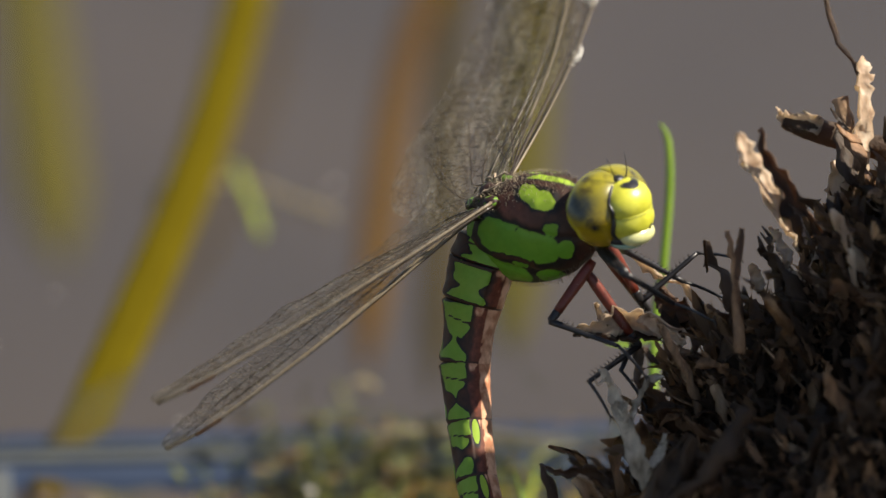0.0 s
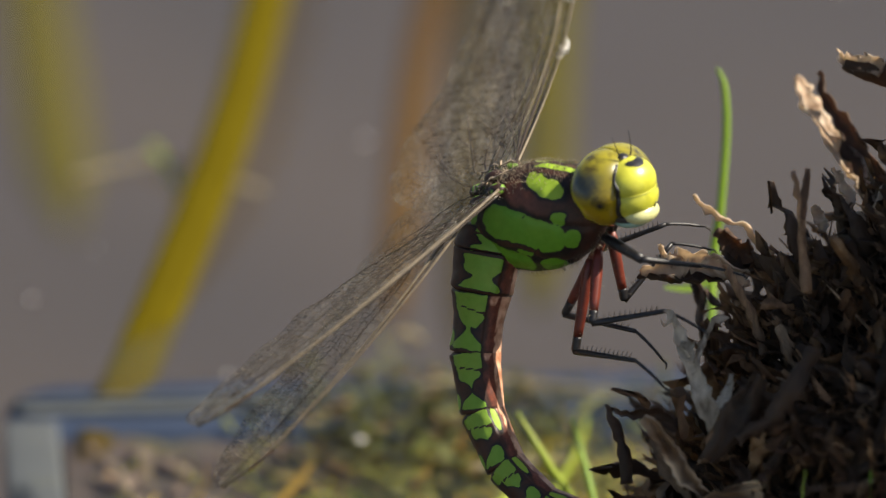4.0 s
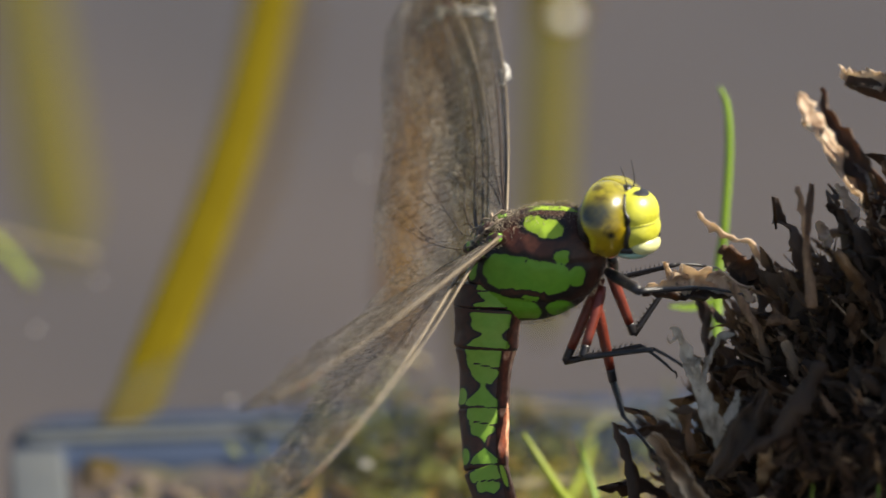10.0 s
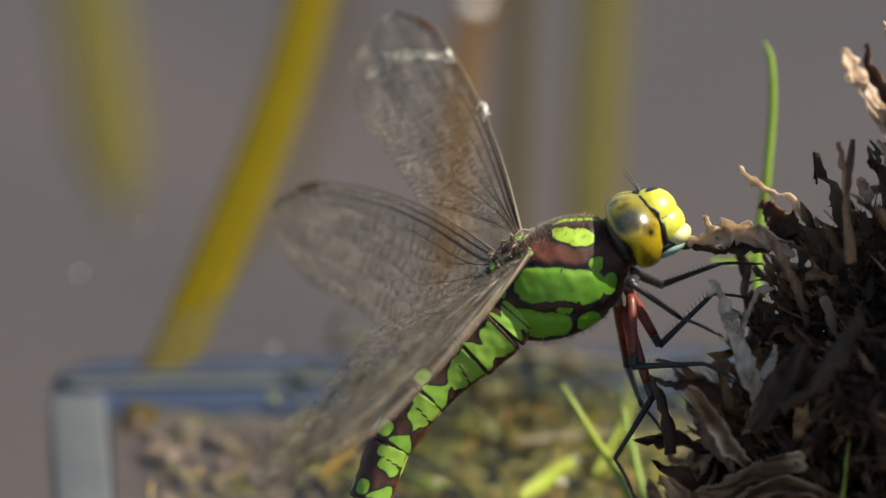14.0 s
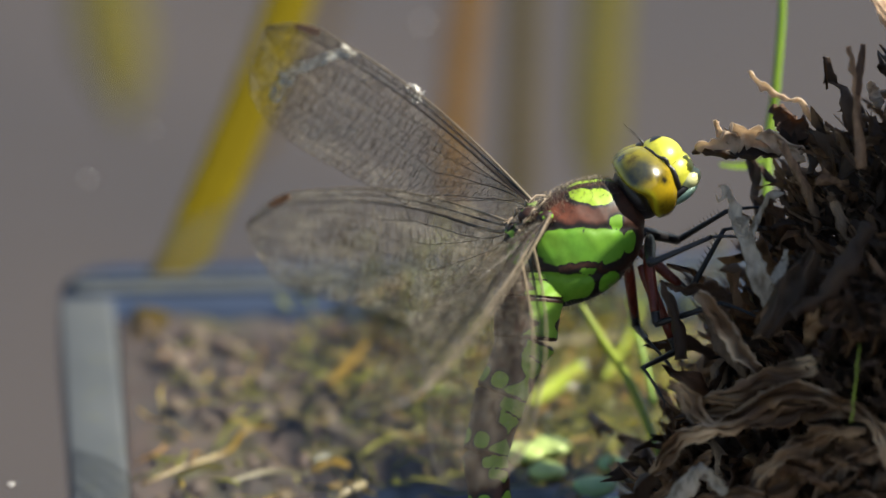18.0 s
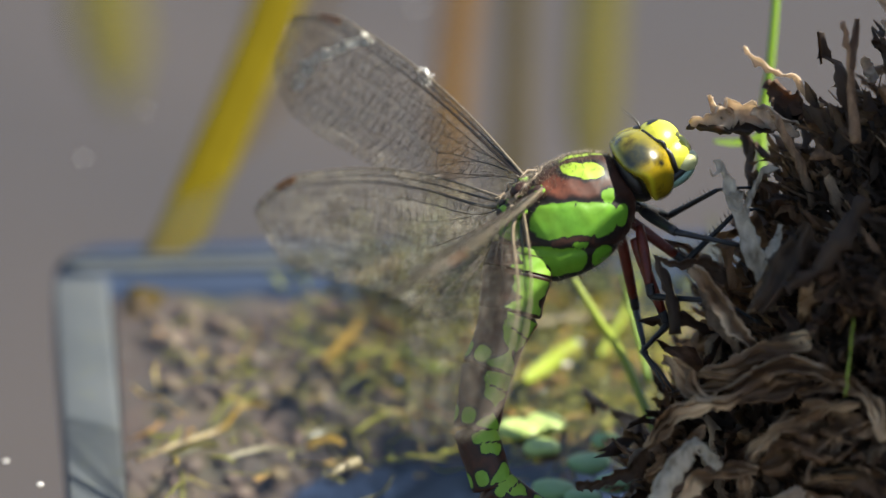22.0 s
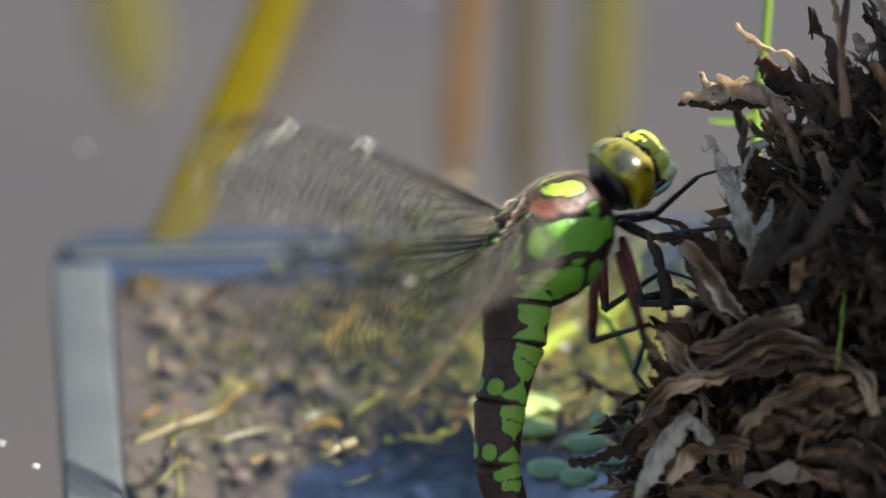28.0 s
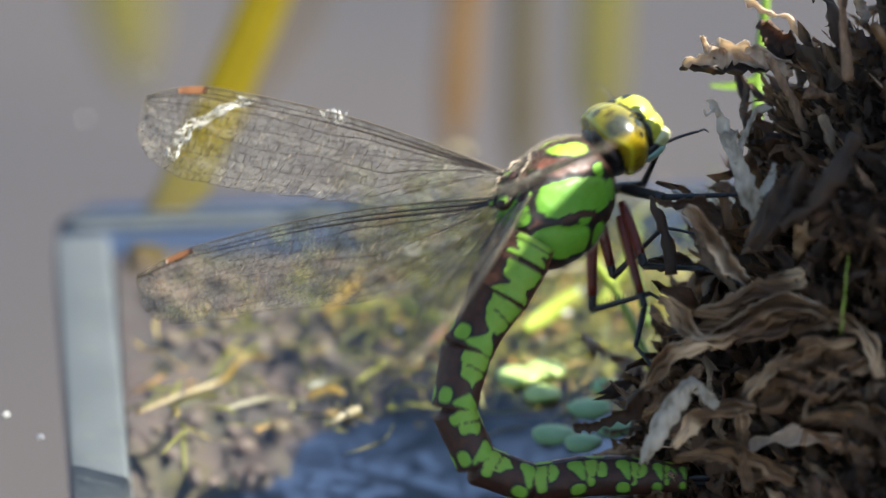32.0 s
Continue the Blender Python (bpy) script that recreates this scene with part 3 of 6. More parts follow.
def flake_shape(seed, nu=16, nv=6, solid=True):
    """One curled scrap of leaf base: length 1 along z."""
    rnd = random.Random(seed)
    w0 = rnd.choice((0.05, 0.08, 0.11, 0.15, 0.22))
    curl, bow, twist = rnd.uniform(0.9, 2.8), rnd.uniform(-0.6, 0.7), rnd.uniform(-2.4, 2.4)
    tipw, phase, wave = rnd.uniform(0.02, 0.5), rnd.uniform(0, 6), rnd.uniform(0.02, 0.09)
    sheet = []
    for i in range(nu):
        t = i / (nu - 1)
        w = w0 * (1 - (1 - tipw) * t ** 1.7) * (1 + 0.35 * math.sin(11 * t + phase) * t)
        for j in range(nv):
            u = 2 * j / (nv - 1) - 1
            ang = u * curl * (1 + 0.5 * math.sin(5 * t + phase))
            x = math.sin(ang) / curl * w
            y = (1 - math.cos(ang)) / curl * w + bow * t * t * 0.7 + wave * math.sin(8 * t + phase + 1.3 * u) + 0.5 * wave * math.sin(21 * t + 3 * phase + 2.6 * u)
            x += wave * math.cos(6 * t + 2 * phase)
            c, s = math.cos(twist * t), math.sin(twist * t)
            z = t + (0.16 * rnd.uniform(-1, 1) if i == nu - 1 else 0.012 * rnd.uniform(-1, 1))
            q = Vector((x * c - y * s, x * s + y * c, z))
            k = q * 5 + Vector((seed, 0, 0))
            sheet.append(q + Vector((noise.noise(k), noise.noise(k + Vector((0, 9, 0))), 0)) * 0.07 + Vector((noise.noise(k * 3), noise.noise(k * 3 + Vector((0, 9, 0))), 0)) * 0.03)
    faces = grid_faces(nu, nv)
    if not solid:
        return sheet, faces
    k = len(sheet)
    th = 0.022
    back = [v + Vector((0, th, 0)) for v in sheet]
    faces = faces + [tuple(i + k for i in reversed(f)) for f in grid_faces(nu, nv)]
    for i in range(nu - 1):
        faces.append((i * nv, (i + 1) * nv, (i + 1) * nv + k, i * nv + k))
        a, b = i * nv + nv - 1, (i + 1) * nv + nv - 1
        faces.append((b, a, a + k, b + k))
    e = (nu - 1) * nv
    for j in range(nv - 1):
        faces.append((e + j, e + j + 1, e + j + 1 + k, e + j + k))
        faces.append((j + 1, j, j + k, j + 1 + k))
    return sheet + back, faces


def flake_pose(rnd, front, big=False):
    """Where a scrap sits and how it lies; front: on the part that faces the open water."""
    a = rnd.uniform(160, 290) if front else rnd.uniform(60, 330)
    z = rnd.uniform(0, 62)
    p = tussock_point(a, z, rnd.uniform(-4.0, 0.2) if not big else rnd.uniform(-2.5, 1.0))
    out = Vector((math.cos(radians(a)), 0.9 * math.sin(radians(a)), 0.0)).normalized()
    side = Vector((-out.y, out.x, 0))
    if z > 20 or rnd.random() < 0.4:
        d = Vector((0, 0, 1)) * rnd.uniform(0.2, 1.3) + out * rnd.uniform(0.0, 0.9) + side * rnd.gauss(0, 0.6)
        length = rnd.uniform(3.5, 9.0)
    else:
        d = side * rnd.choice((-1, 1)) * rnd.uniform(0.5, 1.2) + out * rnd.uniform(0.1, 0.7) + Vector((0, 0, 1)) * rnd.gauss(0.1, 0.4)
        length = rnd.uniform(4, 11)
    if big:
        length *= rnd.uniform(0.9, 1.5)
    elif rnd.random() < 0.55:
        length *= rnd.uniform(0.3, 0.6)
    d.normalize()
    x = d.cross(out + Vector((rnd.gauss(0, 0.7), rnd.gauss(0, 0.7), rnd.gauss(0, 0.7)))).normalized()
    y = d.cross(x)
    m = Matrix((x, y, d)).transposed().to_4x4()
    return Matrix.Translation(p * MM) @ m @ Matrix.Scale(length * MM, 4)


def tussock():
    root = new("dead_tussock")
    root.location = (0.075, 0.010, 0.0)
    tagged(root, "dark brown dead tussock of curled, frayed leaf bases in water", "plant stump")
    shift = Matrix.Translation(-root.location)
    rings = []
    zs = [-70 + 90 * (i / 10) for i in range(11)] + [20 + 43 * (i + 1) / 18 for i in range(18)]
    for z in zs:
        ring = []
        for k in range(72):
            a = 360 * k / 72
            p = tussock_point(a, max(z, -24), -4.5)
            p.z = z
            n = noise.noise(Vector((p.x * 0.12, p.y * 0.12, z * 0.10)))
            q = Vector((AXIS.x, AXIS.y, z))
            p = q + (p - q) * (1 + 0.10 * n)
            ring.append(shift @ (p * MM))
        rings.append(ring)
    v, f = loft(rings)
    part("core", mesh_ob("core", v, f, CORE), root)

    # unseen higher crown, away from the open water, added to shade front and dragonfly
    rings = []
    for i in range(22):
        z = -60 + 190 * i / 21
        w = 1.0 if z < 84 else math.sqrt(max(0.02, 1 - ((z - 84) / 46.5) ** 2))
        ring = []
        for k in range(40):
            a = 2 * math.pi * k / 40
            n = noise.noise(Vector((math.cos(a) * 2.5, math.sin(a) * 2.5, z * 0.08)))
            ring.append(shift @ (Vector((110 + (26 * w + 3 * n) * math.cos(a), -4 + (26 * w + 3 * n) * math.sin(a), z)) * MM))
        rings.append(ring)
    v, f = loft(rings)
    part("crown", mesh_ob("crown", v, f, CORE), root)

    # the many scraps behind and between
    rnd = random.Random(11)
    shapes = [flake_shape(100 + i, 11, 4, False) for i in range(40)]
    pieces = []
    for k in range(7500):
        v, f = shapes[k % 40]
        m = shift @ flake_pose(rnd, k % 3 > 0)
        pieces.append(([m @ p for p in v], f))
    # thin fibres
    for k in range(1500):
        m = shift @ flake_pose(rnd, True)
        p0 = m.translation
        d = (m.to_3x3() @ Vector((rnd.gauss(0, 0.3), rnd.gauss(0, 0.3), 1))) * rnd.uniform(0.5, 1.0)
        w = Vector((rnd.gauss(0, 1), rnd.gauss(0, 1), rnd.gauss(0, 1))) * 0.0012
        pieces.append(tube(curve([p0, p0 + d * 0.5 + w, p0 + d], 6), [0.00016, 0.00018, 0.00016, 0.00014, 0.0001, 0.00006], 4))
    g = part("leaf_litter", mesh_ob("leaf_litter", *merge(pieces), SHEATH_MANY), root, "mass of frayed brown leaf scraps and fibres")
    g["kind"] = "stuff"

    # the scraps that stand out one by one
    kinds = []
    for i in range(36):
        v, f = flake_shape(300 + i)
        me = bpy.data.meshes.new("leaf_scrap")
        me.from_pydata([tuple(p) for p in v], [], f)
        me.materials.append(SHEATH_UNIT)
        me.polygons.foreach_set("use_smooth", [True] * len(me.polygons))
        kinds.append(me)
    rnd = random.Random(23)
    for k in range(290):
        ob = part("leaf_scrap", kinds[k % 36], root)
        ob.matrix_basis = shift @ flake_pose(rnd, True, True)

    # wavy straps lying along the lower front
    rnd = random.Random(61)
    for k in range(74):
        a, z = rnd.uniform(176, 268), rnd.uniform(-6, 26)
        n, run, climb, ph = 18, rnd.uniform(9, 24) * rnd.choice((-1, 1)), rnd.uniform(-7, 7), rnd.uniform(0, 6)
        ps = [shift @ (tussock_point(a + run * i / n, z + climb * i / n + 1.1 * math.sin(i * 0.55 + ph), 0.8 + 1.5 * math.sin(i * 0.4 + 2 * ph)) * MM) for i in range(n)]
        wd = rnd.uniform(1.2, 3.2)
        ws = [wd * MM * (0.25 + 0.75 * math.sin(math.pi * (0.06 + 0.9 * i / n))) * rnd.uniform(0.5, 1.3) for i in range(n)]
        sd = [Vector((0.3 * math.sin(i * 0.5 + ph), 0.5 * math.cos(i * 0.35 + ph), 1.0)) for i in range(n)]
        v, f = ribbon(ps, ws, sd, 0.00035, 0.75, 6)
        v = [p + Vector((noise.noise(p * 500), noise.noise(p * 500 + Vector((5, 0, 0))), noise.noise(p * 500 + Vector((0, 5, 0))))) * 0.0006 for p in v]
        part("dead_strap", mesh_ob("dead_strap", v, f, SHEATH_PALE if k % 5 > 3 else (SHEATH if k % 2 else HIDE)), root)

    # split stubs of old stems standing along the top
    rnd = random.Random(83)
    for k in range(96):
        a, z = rnd.uniform(168, 285), rnd.uniform(26, 62)
        p = tussock_point(a, z, rnd.uniform(-3.0, 0.5))
        d = Vector((rnd.gauss(-0.25, 0.25), rnd.gauss(-0.05, 0.2), 1.0)).normalized()
        ln, n = rnd.uniform(4, 11), 12
        bend = Vector((rnd.gauss(0, 1), rnd.gauss(0, 1), 0)) * 0.10 * ln
        ps = [shift @ ((p + d * ln * (i / (n - 1)) + bend * (i / (n - 1)) ** 2 + Vector((rnd.gauss(0, 0.10), rnd.gauss(0, 0.10), 0))) * MM) for i in range(n)]
        wd = rnd.uniform(0.7, 2.0) * MM
        ws = [wd * (1 - 0.3 * i / n) * rnd.uniform(0.8, 1.15) for i in range(n)]
        ws[-1] *= rnd.uniform(0.15, 0.8)
        ang = rnd.uniform(0, 3.14)
        v, f = ribbon(ps, ws, Vector((math.cos(ang), math.sin(ang), 0)), 0.0003, rnd.uniform(0.3, 0.8), 6)
        v = [q + Vector((noise.noise(q * 600), noise.noise(q * 600 + Vector((5, 0, 0))), noise.noise(q * 600 + Vector((0, 5, 0))))) * 0.0004 for q in v]
        # extra tan stubs above 40 mm put the sunlit top into the colour
        part("stem_stub", mesh_ob("stem_stub", v, f, TAN if k % 9 == 4 or (z > 40 and k % 4 == 1) else (HIDE, SHEATH, SHEATH)[k % 3]), root)

    def strand(name, pts, widths, mat, label="", side=(0, 0, -1), cup=0.15, n=22, thick=0.3):
        pts = [shift @ at(*p) for p in pts]
        ps = curve(pts, n)
        ws = [np.interp(i / (n - 1), np.linspace(0, 1, len(widths)), widths) * MM for i in range(n)]
        rr = random.Random(len(pts) + n)
        ws = [w * (rr.uniform(1.25, 1.75) if mat is PALE else rr.uniform(0.55, 1.35)) for w in ws]
        ps = [p + Vector((rr.gauss(0, 1), rr.gauss(0, 1), rr.gauss(0, 1))) * 0.00007 for p in ps]
        v, f = ribbon(ps, ws, turn(*side), thick * MM, cup, 6)
        v = [p + Vector((noise.noise(p * 420), noise.noise(p * 420 + Vector((7, 0, 0))), noise.noise(p * 420 + Vector((0, 9, 0))))) * (0.0004 if mat is PALE else 0.0007) + Vector((1, 1, 1)) * 0.00025 * noise.noise(p * 1100) for p in v]
        return part(name, mesh_ob(name, v, f, mat), root, label)

    def rod(name, pts, radii, mat, label="", n=12):
        ps = curve([shift @ at(*p) for p in pts], n)
        rs = [float(np.interp(i / (n - 1), np.linspace(0, 1, len(radii)), radii)) * MM for i in range(n)]
        v, f = tube(ps, rs, 9)
        v = [p + Vector((1, 1, 1)) * 0.00030 * noise.noise(p * 1100) for p in v]
        return part(name, mesh_ob(name, v, f, mat), root, label)

    # two upright split blades near the top, tan in the sun
    strand("split_blade", [(42.0, 33.3, 18), (44.0, 29.5, 15), (47.0, 25.0, 11), (49.5, 20.0, 8)], (1.0, 2.4, 2.0, 1.6), TAN, "tan split leaf blade with a ragged tip", (0.6, 0.45, 0.7), 0.35)
    strand("split_blade", [(43.8, 33.6, 16), (46.0, 29.5, 13), (49.0, 24.0, 10), (51.5, 17.5, 7)], (0.5, 1.5, 2.2, 2.0), SHEATH, "", (0.8, 0.4, -0.4), 0.5)
    rod("broken_stalk", [(46.6, 34.8, 8), (50.0, 33.6, 8), (56.5, 32.0, 8), (66.0, 30.5, 8)], (1.0, 1.2, 1.35, 1.5), SHEATH, "broken hollow grey-brown stalk")
    strand("torn_end", [(46.0, 35.3, 8), (48.0, 34.9, 7), (50.0, 34.3, 6.6)], (1.2, 2.0, 1.6), TAN, "pale torn end of the stalk", (0.2, 0.9, -0.4), 0.3)
    strand("split_blade", [(54.8, 40.8, 6), (54.6, 36.0, 5), (54.0, 28.0, 3)], (1.0, 2.0, 2.2), TAN, "tan split leaf blade with a ragged tip", (0.7, 0.1, 0.7), 0.4)
    rod("snag", [(52.3, 36.9, 6), (53.0, 34.0, 5), (54.0, 28.0, 3)], (0.9, 0.8, 1.0), SHEATH)
    strand("split_blade", [(51.9, 30.2, 2), (52.0, 26.5, 1), (52.3, 22.0, 0)], (1.7, 2.3, 2.1), TAN, "pale tan split stub", (1, 0.1, 0.2), 0.35)
    rod("trunk", [(53.9, 31.0, 5), (54.0, 26.0, 4), (54.2, 18.0, 2)], (1.2, 1.6, 1.9), SHEATH, "dark upright old stem")
    strand("split_blade", [(45.7, 23.6, 4), (46.3, 21.5, 3), (46.9, 19.4, 2)], (0.6, 1.2, 0.9), TAN, "", (0.9, 0.2, 0.3), 0.4)
    strand("split_blade", [(43.5, 19.4, 3), (43.8, 18.2, 2.5), (44.3, 16.8, 2)], (0.5, 1.0, 0.7), TAN, "", (0.9, 0.3, 0.3), 0.4)
    rod("dry_twig", [(50.4, 50.0, 9), (51.1, 46.0, 8.5), (52.4, 42.6, 7.5), (54.6, 39.2, 6)], (0.18, 0.22, 0.25, 0.3), SHEATH, "thin dark dry twig")
    # forked snag
    rod("forked_snag", [(40.5, 23.4, -9), (41.0, 20.5, -9), (41.4, 16.0, -9), (41.8, 11.0, -10)], (0.22, 0.34, 0.45, 0.6), SHEATH)
    rod("forked_snag", [(41.9, 23.6, -9), (41.6, 21.0, -9), (41.4, 18.5, -9)], (0.3, 0.4, 0.4), SHEATH)
    # curved pale twig and the clump under it
    strand("curled_twig", [(31.0, 20.8, 7), (32.4, 19.2, 7), (34.8, 18.2, 6.5), (37.0, 17.2, 6), (39.0, 15.2, 5)], (0.15, 0.6, 0.35, 0.8, 0.4), TAN, "curved pale tan twig", (0.2, 1, -0.5), 0.3)
    strand("curled_leaf", [(25.2, 12.9, 0), (27.2, 13.4, -0.5), (29.5, 14.4, -0.5), (32.5, 14.0, 0), (36.0, 12.4, 0)], (0.5, 1.8, 2.9, 2.6, 1.0), TAN, "pale dry curled leaf", (0.1, 1, -0.6), 0.45)
    strand("curled_leaf", [(25.6, 12.6, 0.6), (28.5, 12.6, 0.3), (32.0, 12.6, 0.5), (36.5, 13.6, 1.5)], (0.8, 2.2, 2.8, 3.0), SHEATH, "", (0.1, 0.7, 0.9), 0.4)
    strand("curled_leaf", [(27.2, 16.0, 0.0), (28.0, 14.8, 0), (29.5, 14.2, 0)], (0.3, 1.1, 0.8), TAN, "pale dry curled leaf", (0.8, 0.4, -0.4), 0.4)
    strand("curled_leaf", [(32.0, 14.6, -1), (34.0, 13.4, -1), (36.4, 11.6, -1)], (0.6, 1.2, 0.4), TAN, "", (0.5, 0.8, -0.4), 0.4)
    strand("curled_leaf", [(33.2, 17.4, 4), (35.0, 15.6, 3), (37.0, 14.0, 2)], (0.6, 2.4, 2.0), SHEATH, "", (0.8, 0.5, -0.4), 0.4)
    # pale forked fibre and its side shoot
    strand("pale_fibre", [(27.7, 9.3, -6), (28.8, 7.2, -6.4), (29.6, 5.0, -6.8), (30.6, 2.4, -7), (32.0, -0.8, -7.5), (33.4, -4.2, -7)], (0.25, 0.7, 0.9, 1.25, 1.3, 0.9), PALE, "whitish frayed fibre, forked", (0.9, 0.3, -0.3), 0.25, 22)
    strand("pale_fibre", [(33.3, 7.9, -4), (32.0, 7.0, -5), (31.0, 5.2, -6), (30.6, 3.0, -7)], (1.00, 0.92, 0.68, 0.58), PALE, "whitish frayed fibre", (0.5, 0.8, -0.3), 0.25)
    strand("pale_fibre", [(34.2, 2.6, -7), (33.9, 0.6, -8), (33.0, -1.6, -8)], (0.34, 0.68, 0.68), PALE, "", (0.9, 0.2, -0.3), 0.2)
    strand("pale_fibre", [(25.8, -3.0, -6), (27.0, -5.4, -7), (28.4, -8.0, -8), (30.5, -10.5, -8)], (0.4, 0.9, 1.1, 0.8), SHEATH_PALE, "grey frayed fibre", (0.9, 0.3, -0.3), 0.25)
    rnd = random.Random(52)
    stem = curve([at(27.7, 9.3, -6), at(29.6, 5.0, -6.8), at(30.6, 2.4, -7), at(33.4, -4.2, -7)], 20)
    for k in range(16):
        p = stem[rnd.randrange(2, 18)]
        d = turn(rnd.gauss(0.2, 0.6), rnd.gauss(0.6, 0.6), rnd.gauss(-0.3, 0.3)).normalized() * rnd.uniform(0.6, 1.5) * MM
        w = turn(rnd.gauss(0, 1), rnd.gauss(0, 1), rnd.gauss(0, 1)) * 0.0003
        v, f = tube([shift @ q for q in curve([p, p + d * 0.5 + w, p + d], 7)], [0.00016, 0.0002, 0.00016, 0.00014, 0.0001, 0.00008, 0.00004], 5)
        part("thread", mesh_ob("thread", v, f, PALE), root)
    # dark hooked scraps on the left edge
    strand("hooked_scrap", [(21.8, -1.0, -4), (24.0, -1.6, -4.5), (26.5, -1.5, -5), (29.0, -2.2, -5)], (0.3, 0.9, 1.3, 0.8), SHEATH, "", (0.1, 1, -0.4), 0.35)
    rod("hook", [(21.6, -0.6, -4), (22.6, -2.8, -4), (23.4, -5.6, -4), (23.8, -8.6, -4)], (0.25, 0.45, 0.6, 0.7), SHEATH)
    strand("dry_tip", [(13.4, -24.6, -3), (15.2, -23.9, -3), (17.0, -23.4, -3), (19.4, -22.2, -3), (21.5, -20.5, -2)], (0.9, 1.3, 1.0, 1.9, 2.2), SHEATH, "dark brown dry leaf tip", (0.1, 1, -0.4), 0.35)
    # a knot of broad, sodden, folded leaf bases low on the front
    def hide(pts, widths, side, label="", cup=0.5, fold=0.0, thick=0.45, n=34, nv=11, pale=1.0, mat=None, twin=0):
        ps = curve([shift @ at(*p) for p in pts], n)
        ph = pts[0][0] * 1.7 + pts[0][1]
        ws = [float(np.interp(i / (n - 1), np.linspace(0, 1, len(widths)), widths)) * MM * (1 + 0.30 * noise.noise(Vector((i * 0.35, ph, 0))) + 0.25 * noise.noise(Vector((i * 0.9, ph, 4)))) for i in range(n)]
        if twin:
            # two strands that wind round each other
            cross = turn(*side)
            ps = [p + cross * w * 0.30 * twin * math.cos(0.16 * i + ph) + turn(0, 0, -1) * w * 0.25 * twin * math.sin(0.16 * i + ph) for i, (p, w) in enumerate(zip(ps, ws))]
            ws = [w * (0.62 + 0.10 * twin) for w in ws]
        v, f = ribbon(ps, ws, turn(*side), thick * MM, cup, nv)
        rim = []
        half = len(v) // 2
        for q in range(len(v)):
            u = 2 * (q % half % nv) / (nv - 1) - 1
            rim.append(pale * max(0.0, (0.45 * abs(u) ** 3 + 0.9 * max(0, noise.noise(v[q] * 150) * 2.4)) * (0.6 + 0.9 * noise.noise(v[q] * 260 + Vector((3, 3, 3))))))
        front = turn(0, 0.2, -1)
        v = [p + front * fold * MM * math.sin(5.2 * (2 * (q % half % nv) / (nv - 1) - 1) + 0.12 * (q % half // nv) + ph) + Vector((noise.noise(p * 240), noise.noise(p * 240 + Vector((5, 0, 0))), noise.noise(p * 240 + Vector((0, 5, 0))))) * 0.00055 + Vector((noise.noise(p * 620), noise.noise(p * 620 + Vector((5, 0, 0))), noise.noise(p * 620 + Vector((0, 5, 0))))) * 0.00055 for q, p in enumerate(v)]
        ob = mesh_ob("leaf_base", v, f, mat or HIDE)
        store(ob, "rim", rim)
        return part("leaf_base", ob, root, label)

    label = "sodden brown leaf base with pale edges, wound with others"
    for twin in (1, -1):
        hide([(20.6, -20.0, -9.5), (22.2, -17.8, -10.5), (25.4, -15.9, -11.5), (28.6, -15.2, -12.3), (31.4, -13.2, -13.0), (35.0, -12.0, -13.6), (39.6, -12.6, -14.6)], (0.7, 1.7, 1.9, 2.3, 2.1, 2.4, 1.2), (0.1, 1, -0.45), label, 0.75, 0.25, twin=twin)
        hide([(22.0, -11.2, -9.0), (24.2, -12.4, -10.0), (26.2, -14.4, -11.2), (27.6, -15.4, -11.8)], (0.8, 1.7, 1.8, 0.9), (0.6, 0.9, -0.4), label, 0.7, 0.2, twin=twin)
        hide([(24.4, -12.3, -9.4), (28.0, -12.6, -10.6), (31.2, -11.6, -11.4), (34.2, -10.0, -12.0), (37.0, -9.0, -12.6)], (0.6, 1.5, 2.2, 2.6, 1.4), (0.1, 1, 0.3), label, 0.55, 0.3, twin=twin)
        hide([(26.6, -14.6, -10.6), (29.6, -14.6, -11.4), (33.0, -13.6, -12.0), (36.4, -12.8, -13.0)], (1.6, 3.0, 3.2, 1.8), (0.0, 1, 0.5), label, 0.3, 0.35, pale=0.5, twin=twin)
        hide([(31.0, -21.6, -11.5), (32.4, -19.2, -12.6), (35.2, -17.0, -13.4), (38.4, -15.9, -14.0), (41.8, -15.6, -14.8)], (0.9, 2.2, 2.4, 1.9, 0.8), (0.35, 0.9, -0.5), label, 0.75, 0.2, twin=twin)
        hide([(32.6, -21.5, -11.0), (35.2, -19.6, -12.0), (38.4, -18.7, -12.8), (41.4, -18.8, -13.6)], (2.0, 4.6, 5.6, 4.0), (0.15, 1, 0.45), label, 0.25, 0.5, pale=0.35, twin=twin)
        hide([(23.6, -25.6, -10.8), (25.6, -23.4, -11.4), (28.6, -22.4, -11.9), (32.0, -22.0, -12.4)], (0.7, 1.5, 1.5, 0.8), (0.2, 1, -0.45), label, 0.8, 0.1, twin=twin)
        hide([(30.6, -22.0, -11.8), (30.9, -24.6, -12.2), (31.1, -27.4, -12.6), (31.0, -30.6, -13.0)], (0.7, 1.1, 1.0, 0.6), (1, 0.1, -0.3), label, 0.7, 0.1, twin=twin)
        hide([(35.6, -14.6, -12.6), (38.6, -13.2, -13.6), (41.6, -13.6, -14.8), (43.6, -16.4, -15.6), (44.4, -19.6, -16.0)], (0.8, 1.6, 1.9, 1.6, 0.7), (0.5, 0.9, -0.4), label, 0.7, 0.2, twin=twin)
